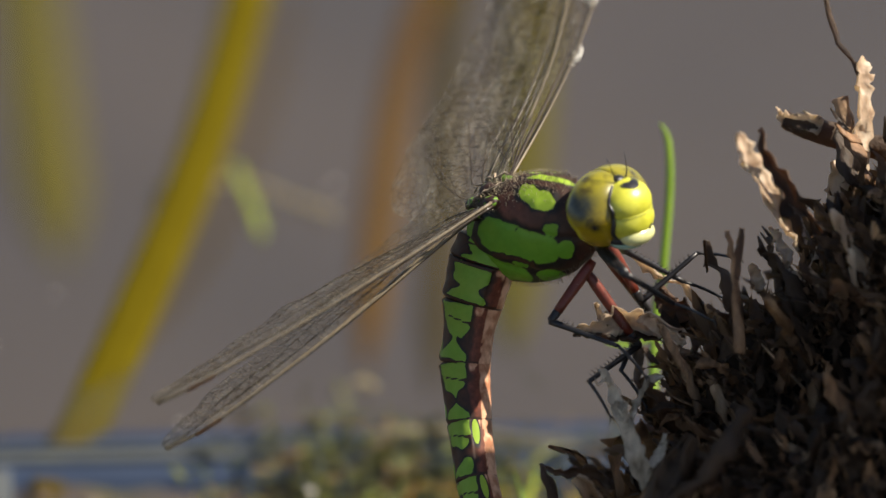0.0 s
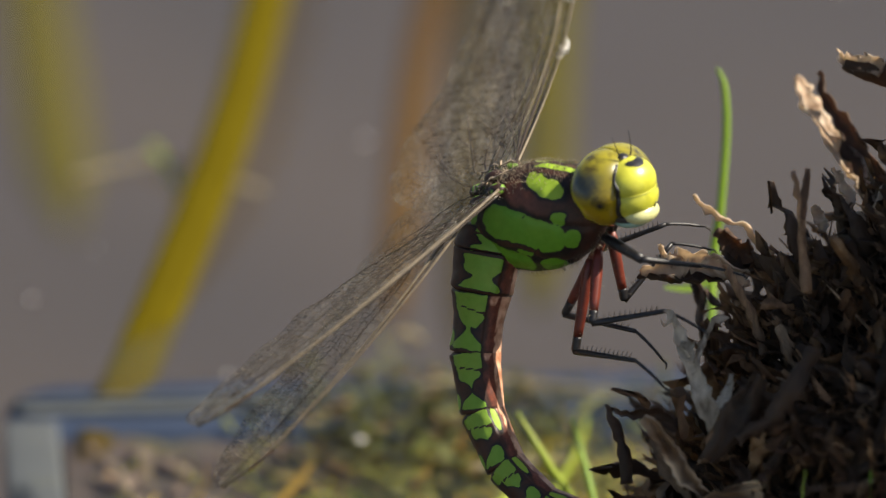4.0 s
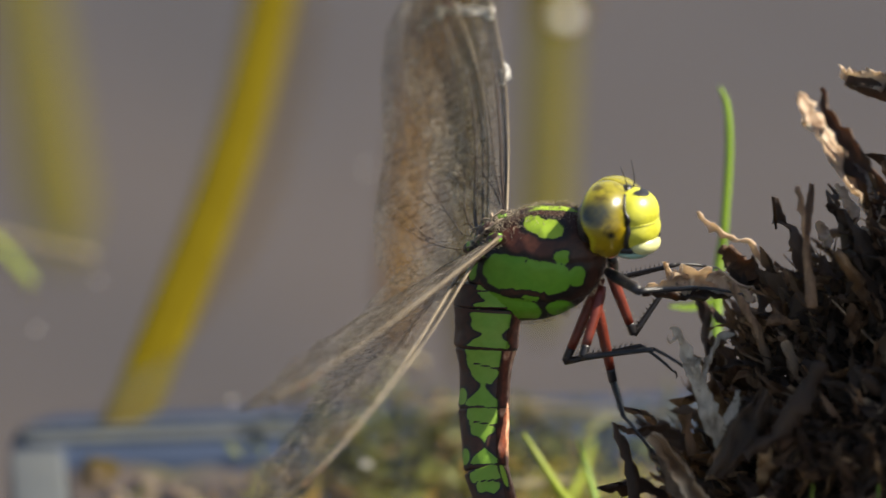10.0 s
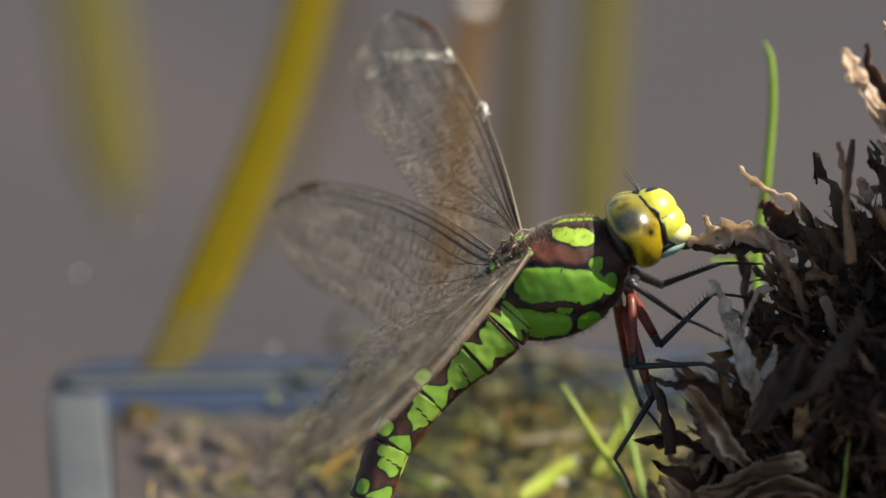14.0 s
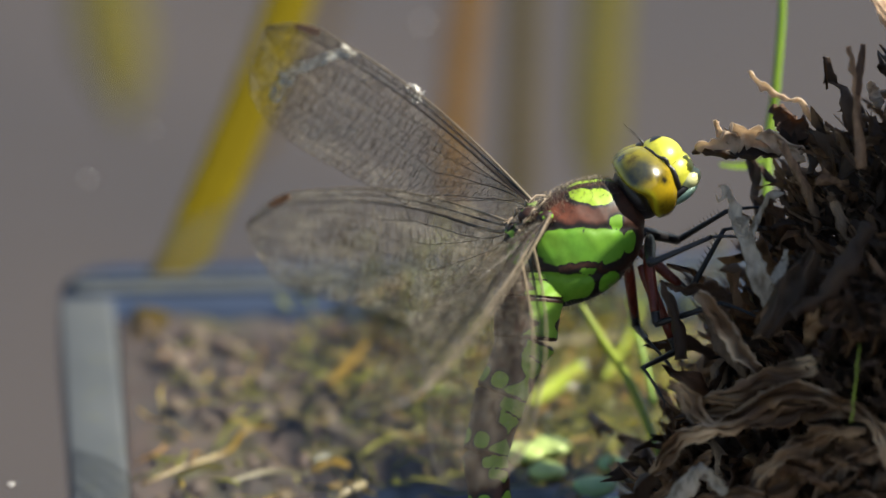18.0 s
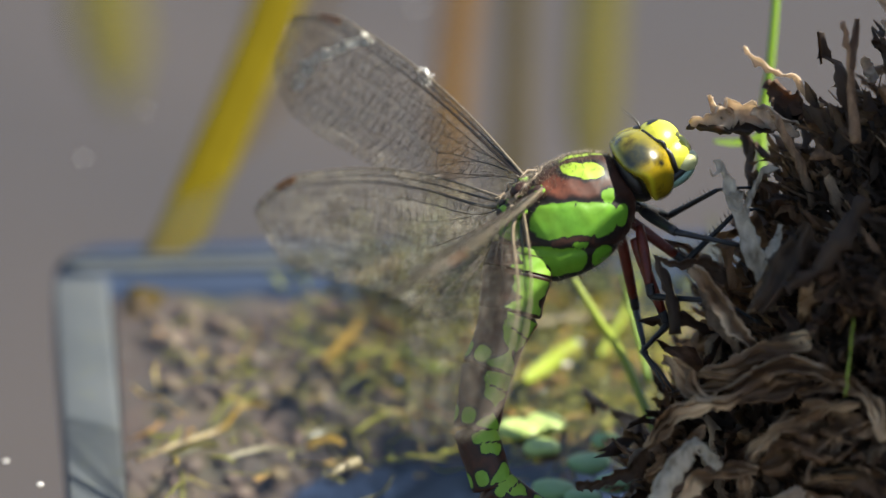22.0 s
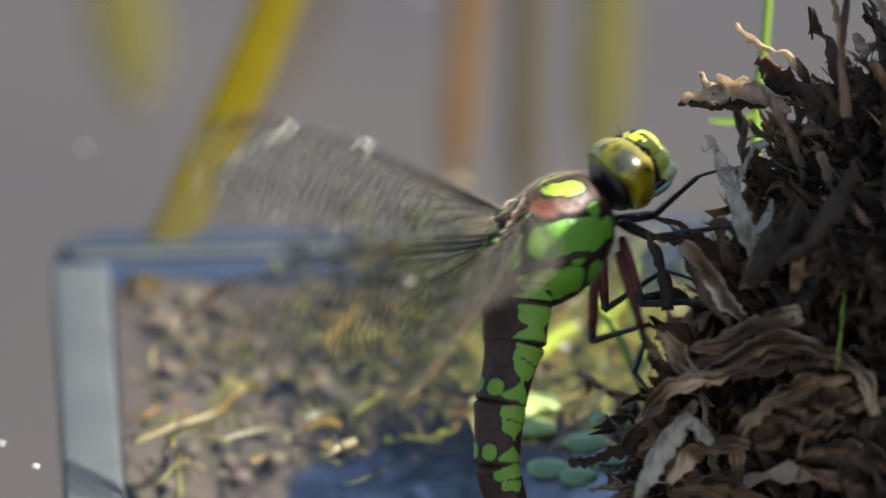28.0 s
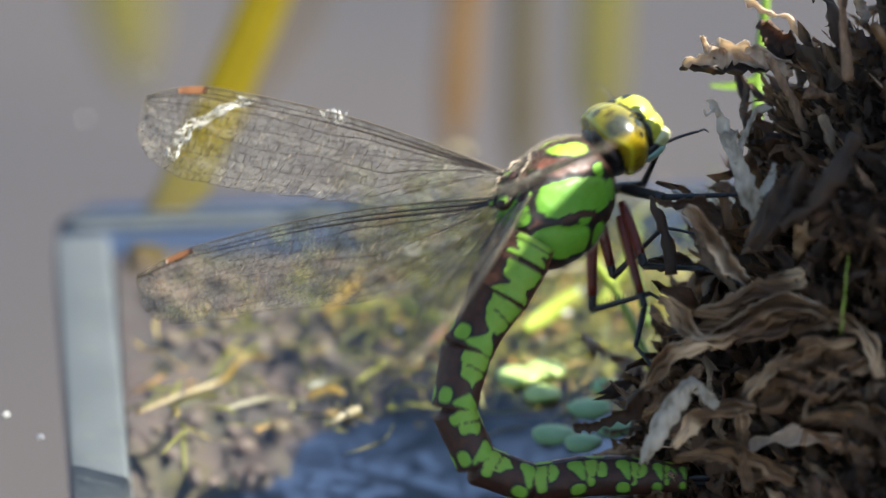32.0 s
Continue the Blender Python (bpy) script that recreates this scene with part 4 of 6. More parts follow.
        hide([(36.6, -24.0, -13.0), (40.0, -22.8, -13.8), (44.0, -23.6, -14.6), (48.0, -25.6, -15.4)], (0.8, 2.2, 2.6, 1.2), (0.2, 1, -0.2), label, 0.5, 0.35, pale=0.5, twin=twin)
        hide([(24.0, -27.6, -10.5), (27.6, -26.4, -11.4), (31.6, -27.6, -12.2), (36.0, -29.2, -13.0)], (0.8, 2.2, 2.6, 1.2), (0.15, 1, -0.1), label, 0.5, 0.3, pale=0.6, twin=twin)
        hide([(21.0, -23.0, -9.6), (22.6, -21.4, -10.2), (24.8, -20.2, -10.9), (26.6, -18.2, -11.6)], (1.0, 2.0, 2.0, 0.9), (0.4, 0.9, -0.2), label, 0.5, 0.2, pale=0.5, twin=twin)
    # frayed upright sheets over the knot
    rnd = random.Random(71)
    for k in range(24):
        x, y = rnd.uniform(31, 52), rnd.uniform(-12, -4)
        z = -7.0 - 0.22 * (x - 24) + rnd.uniform(-1.2, 1.2)
        dx, dy = rnd.gauss(2.6, 1.6), rnd.uniform(3.0, 6.0)
        w = rnd.uniform(0.7, 2.2)
        hide([(x, y, z + 1.0), (x + 0.3 * dx + rnd.gauss(0, 0.5), y + 0.35 * dy, z - 0.4), (x + 0.7 * dx + rnd.gauss(0, 0.5), y + 0.7 * dy, z - 0.8), (x + dx, y + dy, z - 0.3 + rnd.uniform(0, 1.4))], (0.5 * w, w, 1.1 * w, rnd.uniform(0.15, 0.7) * w), (0.8, -0.45, rnd.gauss(-0.2, 0.5)), "", rnd.uniform(0.2, 0.8), 0.25, 0.3, 22, 7, rnd.uniform(0.0, 0.5), (SHEATH, HIDE, SHEATH)[k % 3])
    hide([(25.4, -2.2, -8.6), (27.4, -4.6, -9.2), (29.6, -7.2, -9.8), (31.6, -9.8, -10.6)], (0.9, 1.5, 1.7, 1.0), (0.8, 0.6, -0.3), "grey frayed strap", 0.6, 0.15)
    hide([(31.6, -6.4, -11.6), (33.6, -3.4, -12.2), (35.6, 0.0, -12.6), (36.8, 2.6, -12.8)], (1.6, 3.0, 3.6, 1.4), (0.8, -0.5, -0.2), "broad brown translucent dead leaf sheet", 0.35, 0.5, pale=0.3, mat=SHEATH)
    rod("grass_shoot", [(40.6, -14.6, -17.0), (40.9, -11.0, -17.0), (41.3, -6.8, -17.0)], (0.13, 0.12, 0.07), LIME, "thin green shoot")
    strand("pale_fibre", [(20.5, -27.5, -12.0), (21.9, -25.0, -12.0), (23.6, -21.7, -12.0), (25.8, -19.2, -12.0)], (0.7, 1.2, 1.5, 1.1), PALE, "whitish frayed fibre, forked", (0.9, 0.4, -0.3), 0.3, 22)
    strand("pale_fibre", [(25.2, -19.8, -12.5), (26.5, -20.3, -12.5), (28.0, -22.1, -12.5)], (0.5, 0.9, 0.5), PALE, "", (0.9, 0.2, -0.3), 0.3)
    strand("twisted_strap", [(36.5, -25.5, -12), (38.0, -21.0, -13), (42.0, -18.2, -14), (48.0, -17.4, -15)], (0.62, 1.36, 1.49, 0.87), SHEATH, "", (0.4, 0.9, -0.5), 0.4, 18)
    strand("twisted_strap", [(30.5, -27.0, -9), (34.5, -25.0, -11), (39.5, -25.4, -12), (44.0, -26.8, -12)], (0.8, 1.5, 1.4, 0.6), TAN, "", (0.2, 0.9, -0.4), 0.3, 16)
    strand("twisted_strap", [(34.5, -4.0, -13), (38.0, -1.6, -14), (40.5, 2.0, -15), (42.5, 5.5, -15)], (0.87, 1.86, 1.98, 0.99), SHEATH, "broad brown leaf base", (0.8, -0.5, -0.3), 0.35, 18)
    strand("twisted_strap", [(46.0, -9.0, -14), (48.5, -4.5, -15), (51.0, 0.0, -15), (55.0, 3.0, -14)], (0.74, 1.36, 1.61, 0.87), SHEATH, "", (0.8, -0.5, -0.3), 0.35, 18)
    return root


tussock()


# ---- grass and floating plants ----
def grass_blade(pts, widths, mat, label, name="grass", side=(1, 0, 0.2), cup=0.25, thick=0.25, category="grass"):
    a = at(*pts[0])
    ps = [p - a for p in curve([at(*p) for p in pts], 26)]
    ws = [float(np.interp(i / 25, np.linspace(0, 1, len(widths)), widths)) * MM for i in range(26)]
    v, f = ribbon(ps, ws, turn(*side), thick * MM, cup, 5)
    ob = mesh_ob(name, v, f, mat)
    ob.location = a
    tagged(ob, label, category)
    return ob


grass_blade([(32.8, -39.5, 12), (33.6, 8.5, 27), (34.6, 19.8, 28), (35.2, 27.7, 28.5), (35.0, 32.6, 28.7), (34.2, 34.5, 28.7)], (1.1, 1.0, 0.85, 0.8, 0.65, 0.25), GRASS, "upright green grass blade with a bent tip beside the tussock")
grass_blade([(28.6, 11.4, 26), (31.2, 11.3, 26.5), (34.0, 12.2, 27)], (0.3, 0.8, 0.5), GRASS, "short green side leaf of the grass", "grass_leaf", (0.1, 1, 0.1))
grass_blade([(24.5, -25.0, 12), (19.8, -12.6, 24), (16.4, -7.0, 28), (13.2, -1.8, 30)], (0.9, 0.95, 0.8, 0.25), LIME, "thin bright green grass sprig rising from the water")
grass_blade([(22.0, -14.0, 30), (20.6, -8.0, 32), (19.0, -2.4, 34)], (0.7, 0.7, 0.2), GRASS, "short green shoot at the tussock's foot")
grass_blade([(47.5, -18.0, -16), (47.7, -12.0, -16.5), (48.0, -7.0, -16)], (0.4, 0.4, 0.2), GRASS, "tiny green seedling on the tussock", "seedling")


def float_leaf(x, y, r, mat, label, height=0.35):
    """A duckweed leaf: a thick, slightly domed disc on the water."""
    rings = []
    seed = Vector((x, y, 0))
    prof = ((0.05, 0.45), (0.5, 0.42), (0.85, 0.3), (1.0, 0.05), (0.96, -0.25), (0.5, -0.35), (0.05, -0.4))
    for q, z in prof:
        rings.append([Vector((r * q * (1 + 0.10 * noise.noise(Vector((math.cos(a), math.sin(a), 0)) + seed)) * math.cos(a), 0.82 * r * q * math.sin(a) * 1.25, z + 0.12 * math.sin(2 * a) * q)) * MM for a in [2 * math.pi * k / 20 for k in range(20)]])
    ob = mesh_ob("duckweed_leaf", *loft(rings), mat)
    ob.location = on_water(x, y, height)
    ob.rotation_euler = (0, 0, x)
    tagged(ob, label, "duckweed", "duckweed leaves on the water")
    return ob


for x, y, r in ((8.0, -18.4, 2.3), (10.7, -17.8, 2.2), (10.4, -20.3, 2.0)):
    float_leaf(x, y, r, DUCKWEED, "bright yellow-green duckweed leaf floating on the water")
for x, y, r in ((15.2, -21.8, 2.3), (11.5, -24.5, 2.2), (14.6, -25.4, 2.0), (17.8, -23.9, 2.0), (17.0, -19.6, 1.6)):
    float_leaf(x, y, r, DUCKWEED_PALE, "pale green duckweed leaf floating on the water")


def weed(pts, width, mat, name, label, category, height=-1.0, flat=False):
    a = on_water(*pts[0], height)
    ps = [p - a for p in curve([on_water(*p, height) for p in pts], 20)]
    k = [width * MM * (0.35 + 0.65 * math.sin(math.pi * (0.08 + 0.86 * i / 19))) for i in range(20)]
    v, f = ribbon(ps, k, Vector((0.2, 1, 0)) if flat else Vector((0, 0.7, 0.7)), 0.0003, 0.2, 4)
    ob = mesh_ob(name, v, f, mat)
    ob.location = a
    return tagged(ob, label, category)


weed([(-31.2, -22.0), (-27.0, -20.2), (-22.5, -18.6), (-20.4, -16.4), (-17.5, -16.2)], 0.6, WEED_GOLD, "weed_strand", "curving orange-brown strand of pondweed", "pondweed")
weed([(-27.5, -21.5), (-25.0, -20.4), (-22.6, -20.4)], 2.0, WEED_DARK, "weed_leaf", "dark olive drowned leaf in the box", "pondweed", -1.5, True)
weed([(-14.0, -19.6), (-11.6, -18.8), (-9.2, -19.0), (-8.4, -22.0)], 0.9, WEED_DARK, "weed_strand", "dark hooked strand of pondweed", "pondweed")
weed([(-13.4, -20.6), (-12.0, -19.6), (-10.0, -20.2)], 1.6, WEED_GOLD, "weed_leaf", "golden-brown drowned leaf in the box", "pondweed", -1.5, True)
weed([(-12.0, -11.6), (-9.8, -9.6), (-8.0, -7.4)], 1.1, WEED_GOLD, "weed_leaf", "orange leaf in the water", "pondweed", -1.0)
weed([(-22.0, -21.6), (-18.0, -20.6), (-14.0, -20.9)], 0.6, STRAW, "straw", "pale straw lying in the water", "straw")
weed([(8.6, -13.4), (11.0, -11.8), (14.0, -9.6)], 1.7, LIME, "lime_blade", "bright yellow-green blade lying in the water", "pondweed", 0.3)
weed([(8.4, -7.8), (13.0, -7.2), (19.0, -6.8)], 0.7, STRAW, "straw", "pale straw lying in the water", "straw", 0.4)
weed([(16.2, -11.0), (19.0, -6.4), (20.2, -2.8)], 0.8, LIME, "lime_blade", "yellow-green blade standing in the shallows", "pondweed", 1.0)
weed([(2.0, 0.6), (12.0, 0.9), (24.0, -0.2)], 0.7, STRAW, "straw", "pale straw lying in the water", "straw", 0.4)
weed([(-4.0, -10.5), (-2.0, -12.0), (1.5, -12.6)], 1.2, LIME, "lime_blade", "yellow-green blade lying in the water", "pondweed", -1)
weed([(6.0, -4.0), (9.0, -4.8), (13.0, -4.0)], 0.9, WEED_GOLD, "weed_strand", "golden strand of pondweed", "pondweed", -0.6)
weed([(0.9, 5.4), (2.1, 5.7), (3.3, 5.0)], 1.0, STRAW, "weed_leaf", "pale straw-green floating leaf by the reed's foot", "pondweed", 0.4, True)

stick = mesh_ob("stick", *tube([Vector((-0.0014, -0.0016, 0)), Vector((0, 0, 0.0004)), Vector((0.0018, 0.0024, 0.0001))], [0.0002, 0.0005, 0.00045], 8), STRAW)
stick.location = on_water(-10.2, -22.9, 0.3)
tagged(stick, "short pale broken stick floating on the water", "stick")


def moss_bed():
    """Loose, tangled filaments under the surface in the box."""
    rnd = random.Random(31)
    pieces = []
    for k in range(1250):
        u = rnd.random()
        if u < 0.55:
            x, y = rnd.gauss(8, 9), rnd.gauss(-11, 4)
        elif u < 0.85:
            x, y = rnd.gauss(14, 5), rnd.gauss(-12, 4)
        else:
            x, y = rnd.uniform(-30, 22), rnd.uniform(-24, -7)
        y = min(y, -6.5 - 1.5 * rnd.random())
        p = on_water(x, y, rnd.uniform(-6.0, -0.8))
        d = Vector((rnd.gauss(0, 1), rnd.gauss(0, 1), rnd.gauss(0.15, 0.4))).normalized() * rnd.uniform(2.0, 7.0) * MM
        w = Vector((rnd.gauss(0, 1), rnd.gauss(0, 1), rnd.gauss(0, 0.4))) * 0.8 * MM
        q = p + d
        q.z = min(q.z, -0.0004)
        pieces.append(ribbon(curve([p, p + d * 0.5 + w, q], 5), [0.00015, 0.00035, 0.00045, 0.00035, 0.00012], Vector((rnd.gauss(0, 1), rnd.gauss(0, 1), 0.5)), 0.0001, 0.1, 2))
    tops = []
    for k in range(420):
        x, y = rnd.gauss(5, 8), rnd.gauss(-3.2, 2.6)
        p = on_water(x, y, rnd.uniform(-3.0, 0.5))
        d = Vector((rnd.gauss(0, 1), rnd.gauss(0, 0.8), abs(rnd.gauss(0.2, 0.5)))).normalized() * rnd.uniform(1.5, 6.0) * MM
        w = Vector((rnd.gauss(0, 1), rnd.gauss(0, 1), rnd.gauss(0.3, 0.4))) * 0.8 * MM
        g = rnd.uniform(0.6, 1.8)
        tops.append(ribbon(curve([p, p + d * 0.5 + w, p + d], 5), [q * g for q in (0.00015, 0.0004, 0.0005, 0.0004, 0.00012)], Vector((rnd.gauss(0, 1), rnd.gauss(0, 1), 0.5)), 0.0001, 0.1, 2))
    tagged(mesh_ob("pond_weed", *merge(tops), POND_WEED), "tangled olive pondweed breaking the water behind the stump", "pondweed", kind="stuff")
    ob = mesh_ob("water_moss", *merge(pieces), MOSS)
    tagged(ob, "tangled yellow-green water moss and rotting weed in the box", "water moss", kind="stuff")


moss_bed()

rnd = random.Random(77)
for x, y, r in ((-44.5, -22.0, 0.30), (-41.0, -24.4, 0.34), (-47.0, -16.5, 0.28), (-3.0, -5.0, 0.5), (-46.0, -30.0, 0.25), (13.0, -11.8, 0.35), (-36.5, 9.0, 0.25), (-30, 14.0, 0.2), (-2.0, 25, 0.3), (-16.6, 1.5, 0.28), (14.3, -9.5, 0.32), (12.6, -11.9, 0.22), (0.3, -11.9, 0.26), (-4.2, -13.4, 0.34), (16.0, -6.5, 0.2), (10.5, -14.6, 0.18)):
    v, f = ball((0, 0, 0), (r, r * 0.8, r * 0.5), 8, 12)
    v = [p * (1 + 0.25 * noise.noise(p * 3 + Vector((x, y, 0)))) * MM for p in v]
    fleck = mesh_ob("floating_fleck", v, f, FLECK)
    fleck.location = on_water(x, y, 0.15)
    tagged(fleck, "tiny whitish fleck of down floating on the water", "fleck", "flecks on the water")

# ---- drifting things ----
sprig = new("drifting_sprig")
tagged(sprig, "withered grass sprig with one green leaf drifting on the water", "sprig")
part("stem", mesh_ob("stem", *ribbon(curve([Vector((-10.5, -1.5, 0.1)) * MM, Vector((-5, 1.0, 0.3)) * MM, Vector((0, 2.0, 0.4)) * MM, Vector((5, -2.0, 0.3)) * MM, Vector((11, -6.5, 0.1)) * MM], 18), [0.0007] * 18, Vector((0.2, 1, 0)), 0.0003, 0.2, 4), STRAW), sprig)
part("leaf", mesh_ob("leaf", *ribbon(curve([Vector((-1.0, 6.0, 0.6)) * MM, Vector((0.3, 0.0, 0.7)) * MM, Vector((1.6, -6.0, 0.6)) * MM, Vector((2.8, -13, 0.4)) * MM], 14), [0.0003] + [0.0008] * 12 + [0.0003], Vector((1, 0.2, 0)), 0.0003, 0.2, 4), LIME), sprig, "bright green leaf")
drop = mesh_ob("drifting_fluff", *ball((0, 0, 0), (0.0013, 0.0011, 0.0007), 10, 14), FLECK)
tagged(drop, "small pale tuft of fluff drifting on the water", "fluff")


# ---- the dragonfly ----
fly = new("dragonfly")
tagged(fly, "green and brown hawker dragonfly clinging to the tussock, laying eggs", "dragonfly")


def blob(x, th, cx, ct, rx, rt, p=2.5):
    """How far inside a rounded patch a spot lies: 1 in its middle, 0 at its rim."""
    return 1 - (abs((x - cx) / rx) ** p + abs((th - ct) / rt) ** p) ** (1 / p)


def thorax():
    prof = [(-6.4, 1.0, 1.4, -1.8), (-5.8, 2.3, 2.4, -3.2), (-4.9, 2.9, 3.2, -4.3), (-3.4, 3.6, 4.2, -5.2), (-1.6, 4.0, 4.9, -5.6), (0.4, 4.1, 5.1, -5.6), (2.2, 3.9, 4.9, -5.1), (3.8, 3.4, 4.3, -4.2), (5.0, 2.6, 3.4, -3.0), (5.8, 1.6, 2.3, -1.6), (6.1, 0.7, 1.2, -0.6)]
    nu, nv = 84, 110
    px = [q[0] for q in prof]
    rings, mark, belly, gold = [], [], [], []
    for i in range(nu):
        s = i / (nu - 1)
        x = float(np.interp(s, np.linspace(0, 1, len(prof)), px))
        w, up, low = (float(np.interp(x, px, [q[k] for q in prof])) for k in (1, 2, 3))
        ring = []
        for j in range(nv):
            a = 2 * math.pi * j / nv
            th = math.degrees(math.acos(math.cos(a)))
            z = math.cos(a) * (up if math.cos(a) > 0 else -low)
            y = math.sin(a) * w
            n = 0.10 * noise.noise(Vector((x * 0.8, y * 0.8, z * 0.8)))
            # along and across the slanted side plates
            p, q = 0.857 * x - 0.515 * z + 1.6, 0.515 * x + 0.857 * z
            p += 0.34 * noise.noise(Vector((p * 0.9, q * 0.9, 3))) + 0.14 * noise.noise(Vector((p * 2.6, q * 2.6, 5)))
            q += 0.26 * noise.noise(Vector((p * 0.9, q * 0.9, 11))) + 0.12 * noise.noise(Vector((p * 2.6, q * 2.6, 17)))
            for seam in (1.8, -2.7):
                n -= 0.20 * math.exp(-((q - seam) / 0.28) ** 2) * (1 if abs(p - 1.6) < 5.5 else 0)
            k = 1 + n / 4
            ring.append(Vector((x, y * k, z * k)) * MM)
            v = max(blob(p, q, 0.9, 0.10, 3.8, 1.70, 3.4), blob(p, q, -0.5, -3.80, 3.2, 1.45, 3.0), blob(p, q, 1.9, -2.0, 0.95, 0.40, 2.4), blob(p, q, 3.7, 2.4, 0.6, 0.6), blob(p, q, 5.3, 0.4, 0.7, 1.1), blob(p, q, -4.4, -0.7, 0.9, 1.3), blob(p, q, 4.2, -3.4, 1.1, 0.9))
            line = max(math.exp(-((q + 1.75 - 0.25 * math.sin(p * 1.3)) / 0.26) ** 2) * (1 if -0.9 < p < 3.0 else 0), 0.8 * math.exp(-((p - 2.7) / 0.16) ** 2) * (1 if -2.4 < q < -1.2 else 0), 0.35 * math.exp(-((p - 0.2 - 0.3 * q) / 0.10) ** 2) * (1 if -0.6 < q < 1.6 else 0))
            v = v - 0.9 * line
            h = blob(p, q, 1.6, 4.45, 1.8, 0.60, 3.0) if abs(y) > 0.9 else -1
            b = blob(x, abs(y), 3.0, 0.0, 2.0, 0.40, 3) if z > 0 else -1
            mark.append(max(v, h, b) + 0.5)
            gold.append(1.0 if max(h, b) > v else 0.0)
            belly.append(max(0, min(1, 1.0 - 0.16 * (x + 1.5))) if 1.7 < q < 4.2 and abs(y) > 1.5 else (1.0 if x < -2.2 and z > 0 else 0.0))
        rings.append(ring)
    rings = [[Vector((p.x * 1.2, p.y * 1.1, p.z * 1.1)) for p in r] for r in rings]
    ob = mesh_ob("thorax", *loft(rings), THORAX)
    store(ob, "mark", mark)
    store(ob, "belly", belly)
    store(ob, "gold", gold)
    part("thorax", ob, fly, "brown thorax with large green side patches and yellow-green stripes")
    rnd = random.Random(5)
    pieces = []
    for k in range(1500):
        th = radians(rnd.choice((rnd.uniform(140, 220), rnd.uniform(-30, 30), rnd.uniform(-45, 45), rnd.uniform(-20, 20))))
        x = rnd.uniform(-4.5, 5.4)
        w, up, low = (float(np.interp(x, px, [q[i] for q in prof])) for i in (1, 2, 3))
        c = Vector((x, math.sin(th) * w, math.cos(th) * (up if math.cos(th) > 0 else -low)))
        d = Vector((rnd.gauss(0, 0.3), math.sin(th), math.cos(th))) * rnd.uniform(0.2, 0.6) * (1.9 if x < -1.5 and math.cos(th) > 0 else 1.0)
        c = Vector((c.x * 1.2, c.y * 1.1, c.z * 1.1))
        pieces.append(tube([c * MM * 0.98, (c + d * 0.6) * MM, (c + d + Vector((0.1, 0, -0.1))) * MM], [0.000022, 0.000017, 0.000006], 3))
    h = part("hair", mesh_ob("hair", *merge(pieces), HAIR), fly, "fine pale hairs")
    h["kind"] = "stuff"
    rr = random.Random(15)
    for sd in (1, -1):
        ps = curve([Vector((-6.2, 1.2 * sd, 4.3)), Vector((-4.6, 1.6 * sd, 5.2)), Vector((-2.8, 1.4 * sd, 5.7)), Vector((-0.6, 0.8 * sd, 5.9))], 16)
        ps = [p + Vector((rr.gauss(0, 0.22), rr.gauss(0, 0.22), rr.gauss(0, 0.15))) for p in ps]
        v, f = tube([p * MM for p in ps], [rr.uniform(0.08, 0.24) * MM * (1 - 0.6 * abs(i - 7) / 8) for i in range(16)], 8)
        part("back_ridge", mesh_ob("back_ridge", v, f, RIDGE), fly, "pale tan ridge between the wings")
    # knobbly bases of the wings on the back
    for x, y, z, r in ((-2.6, 2.3, 4.7, 0.8), (-2.6, -2.3, 4.7, 0.8), (-5.2, 2.2, 3.6, 0.8), (-5.2, -2.2, 3.6, 0.8), (-3.6, 0, 5.0, 0.9), (-5.9, 0, 3.7, 0.9)):
        v, f = ball((x * MM, y * MM, z * MM), (r * 1.2 * MM, r * MM, r * 0.8 * MM), 10, 14)
        k = mesh_ob("wing_base", v, f, SEGMENT)
        store(k, "mark", [0.5 + (0.4 if noise.noise(p * 1400) > 0.22 else -0.4) for p in v])
        store(k, "belly", [0] * len(v))
        store(k, "gold", [0.3] * len(v))
        part("wing_base", k, fly)


thorax()


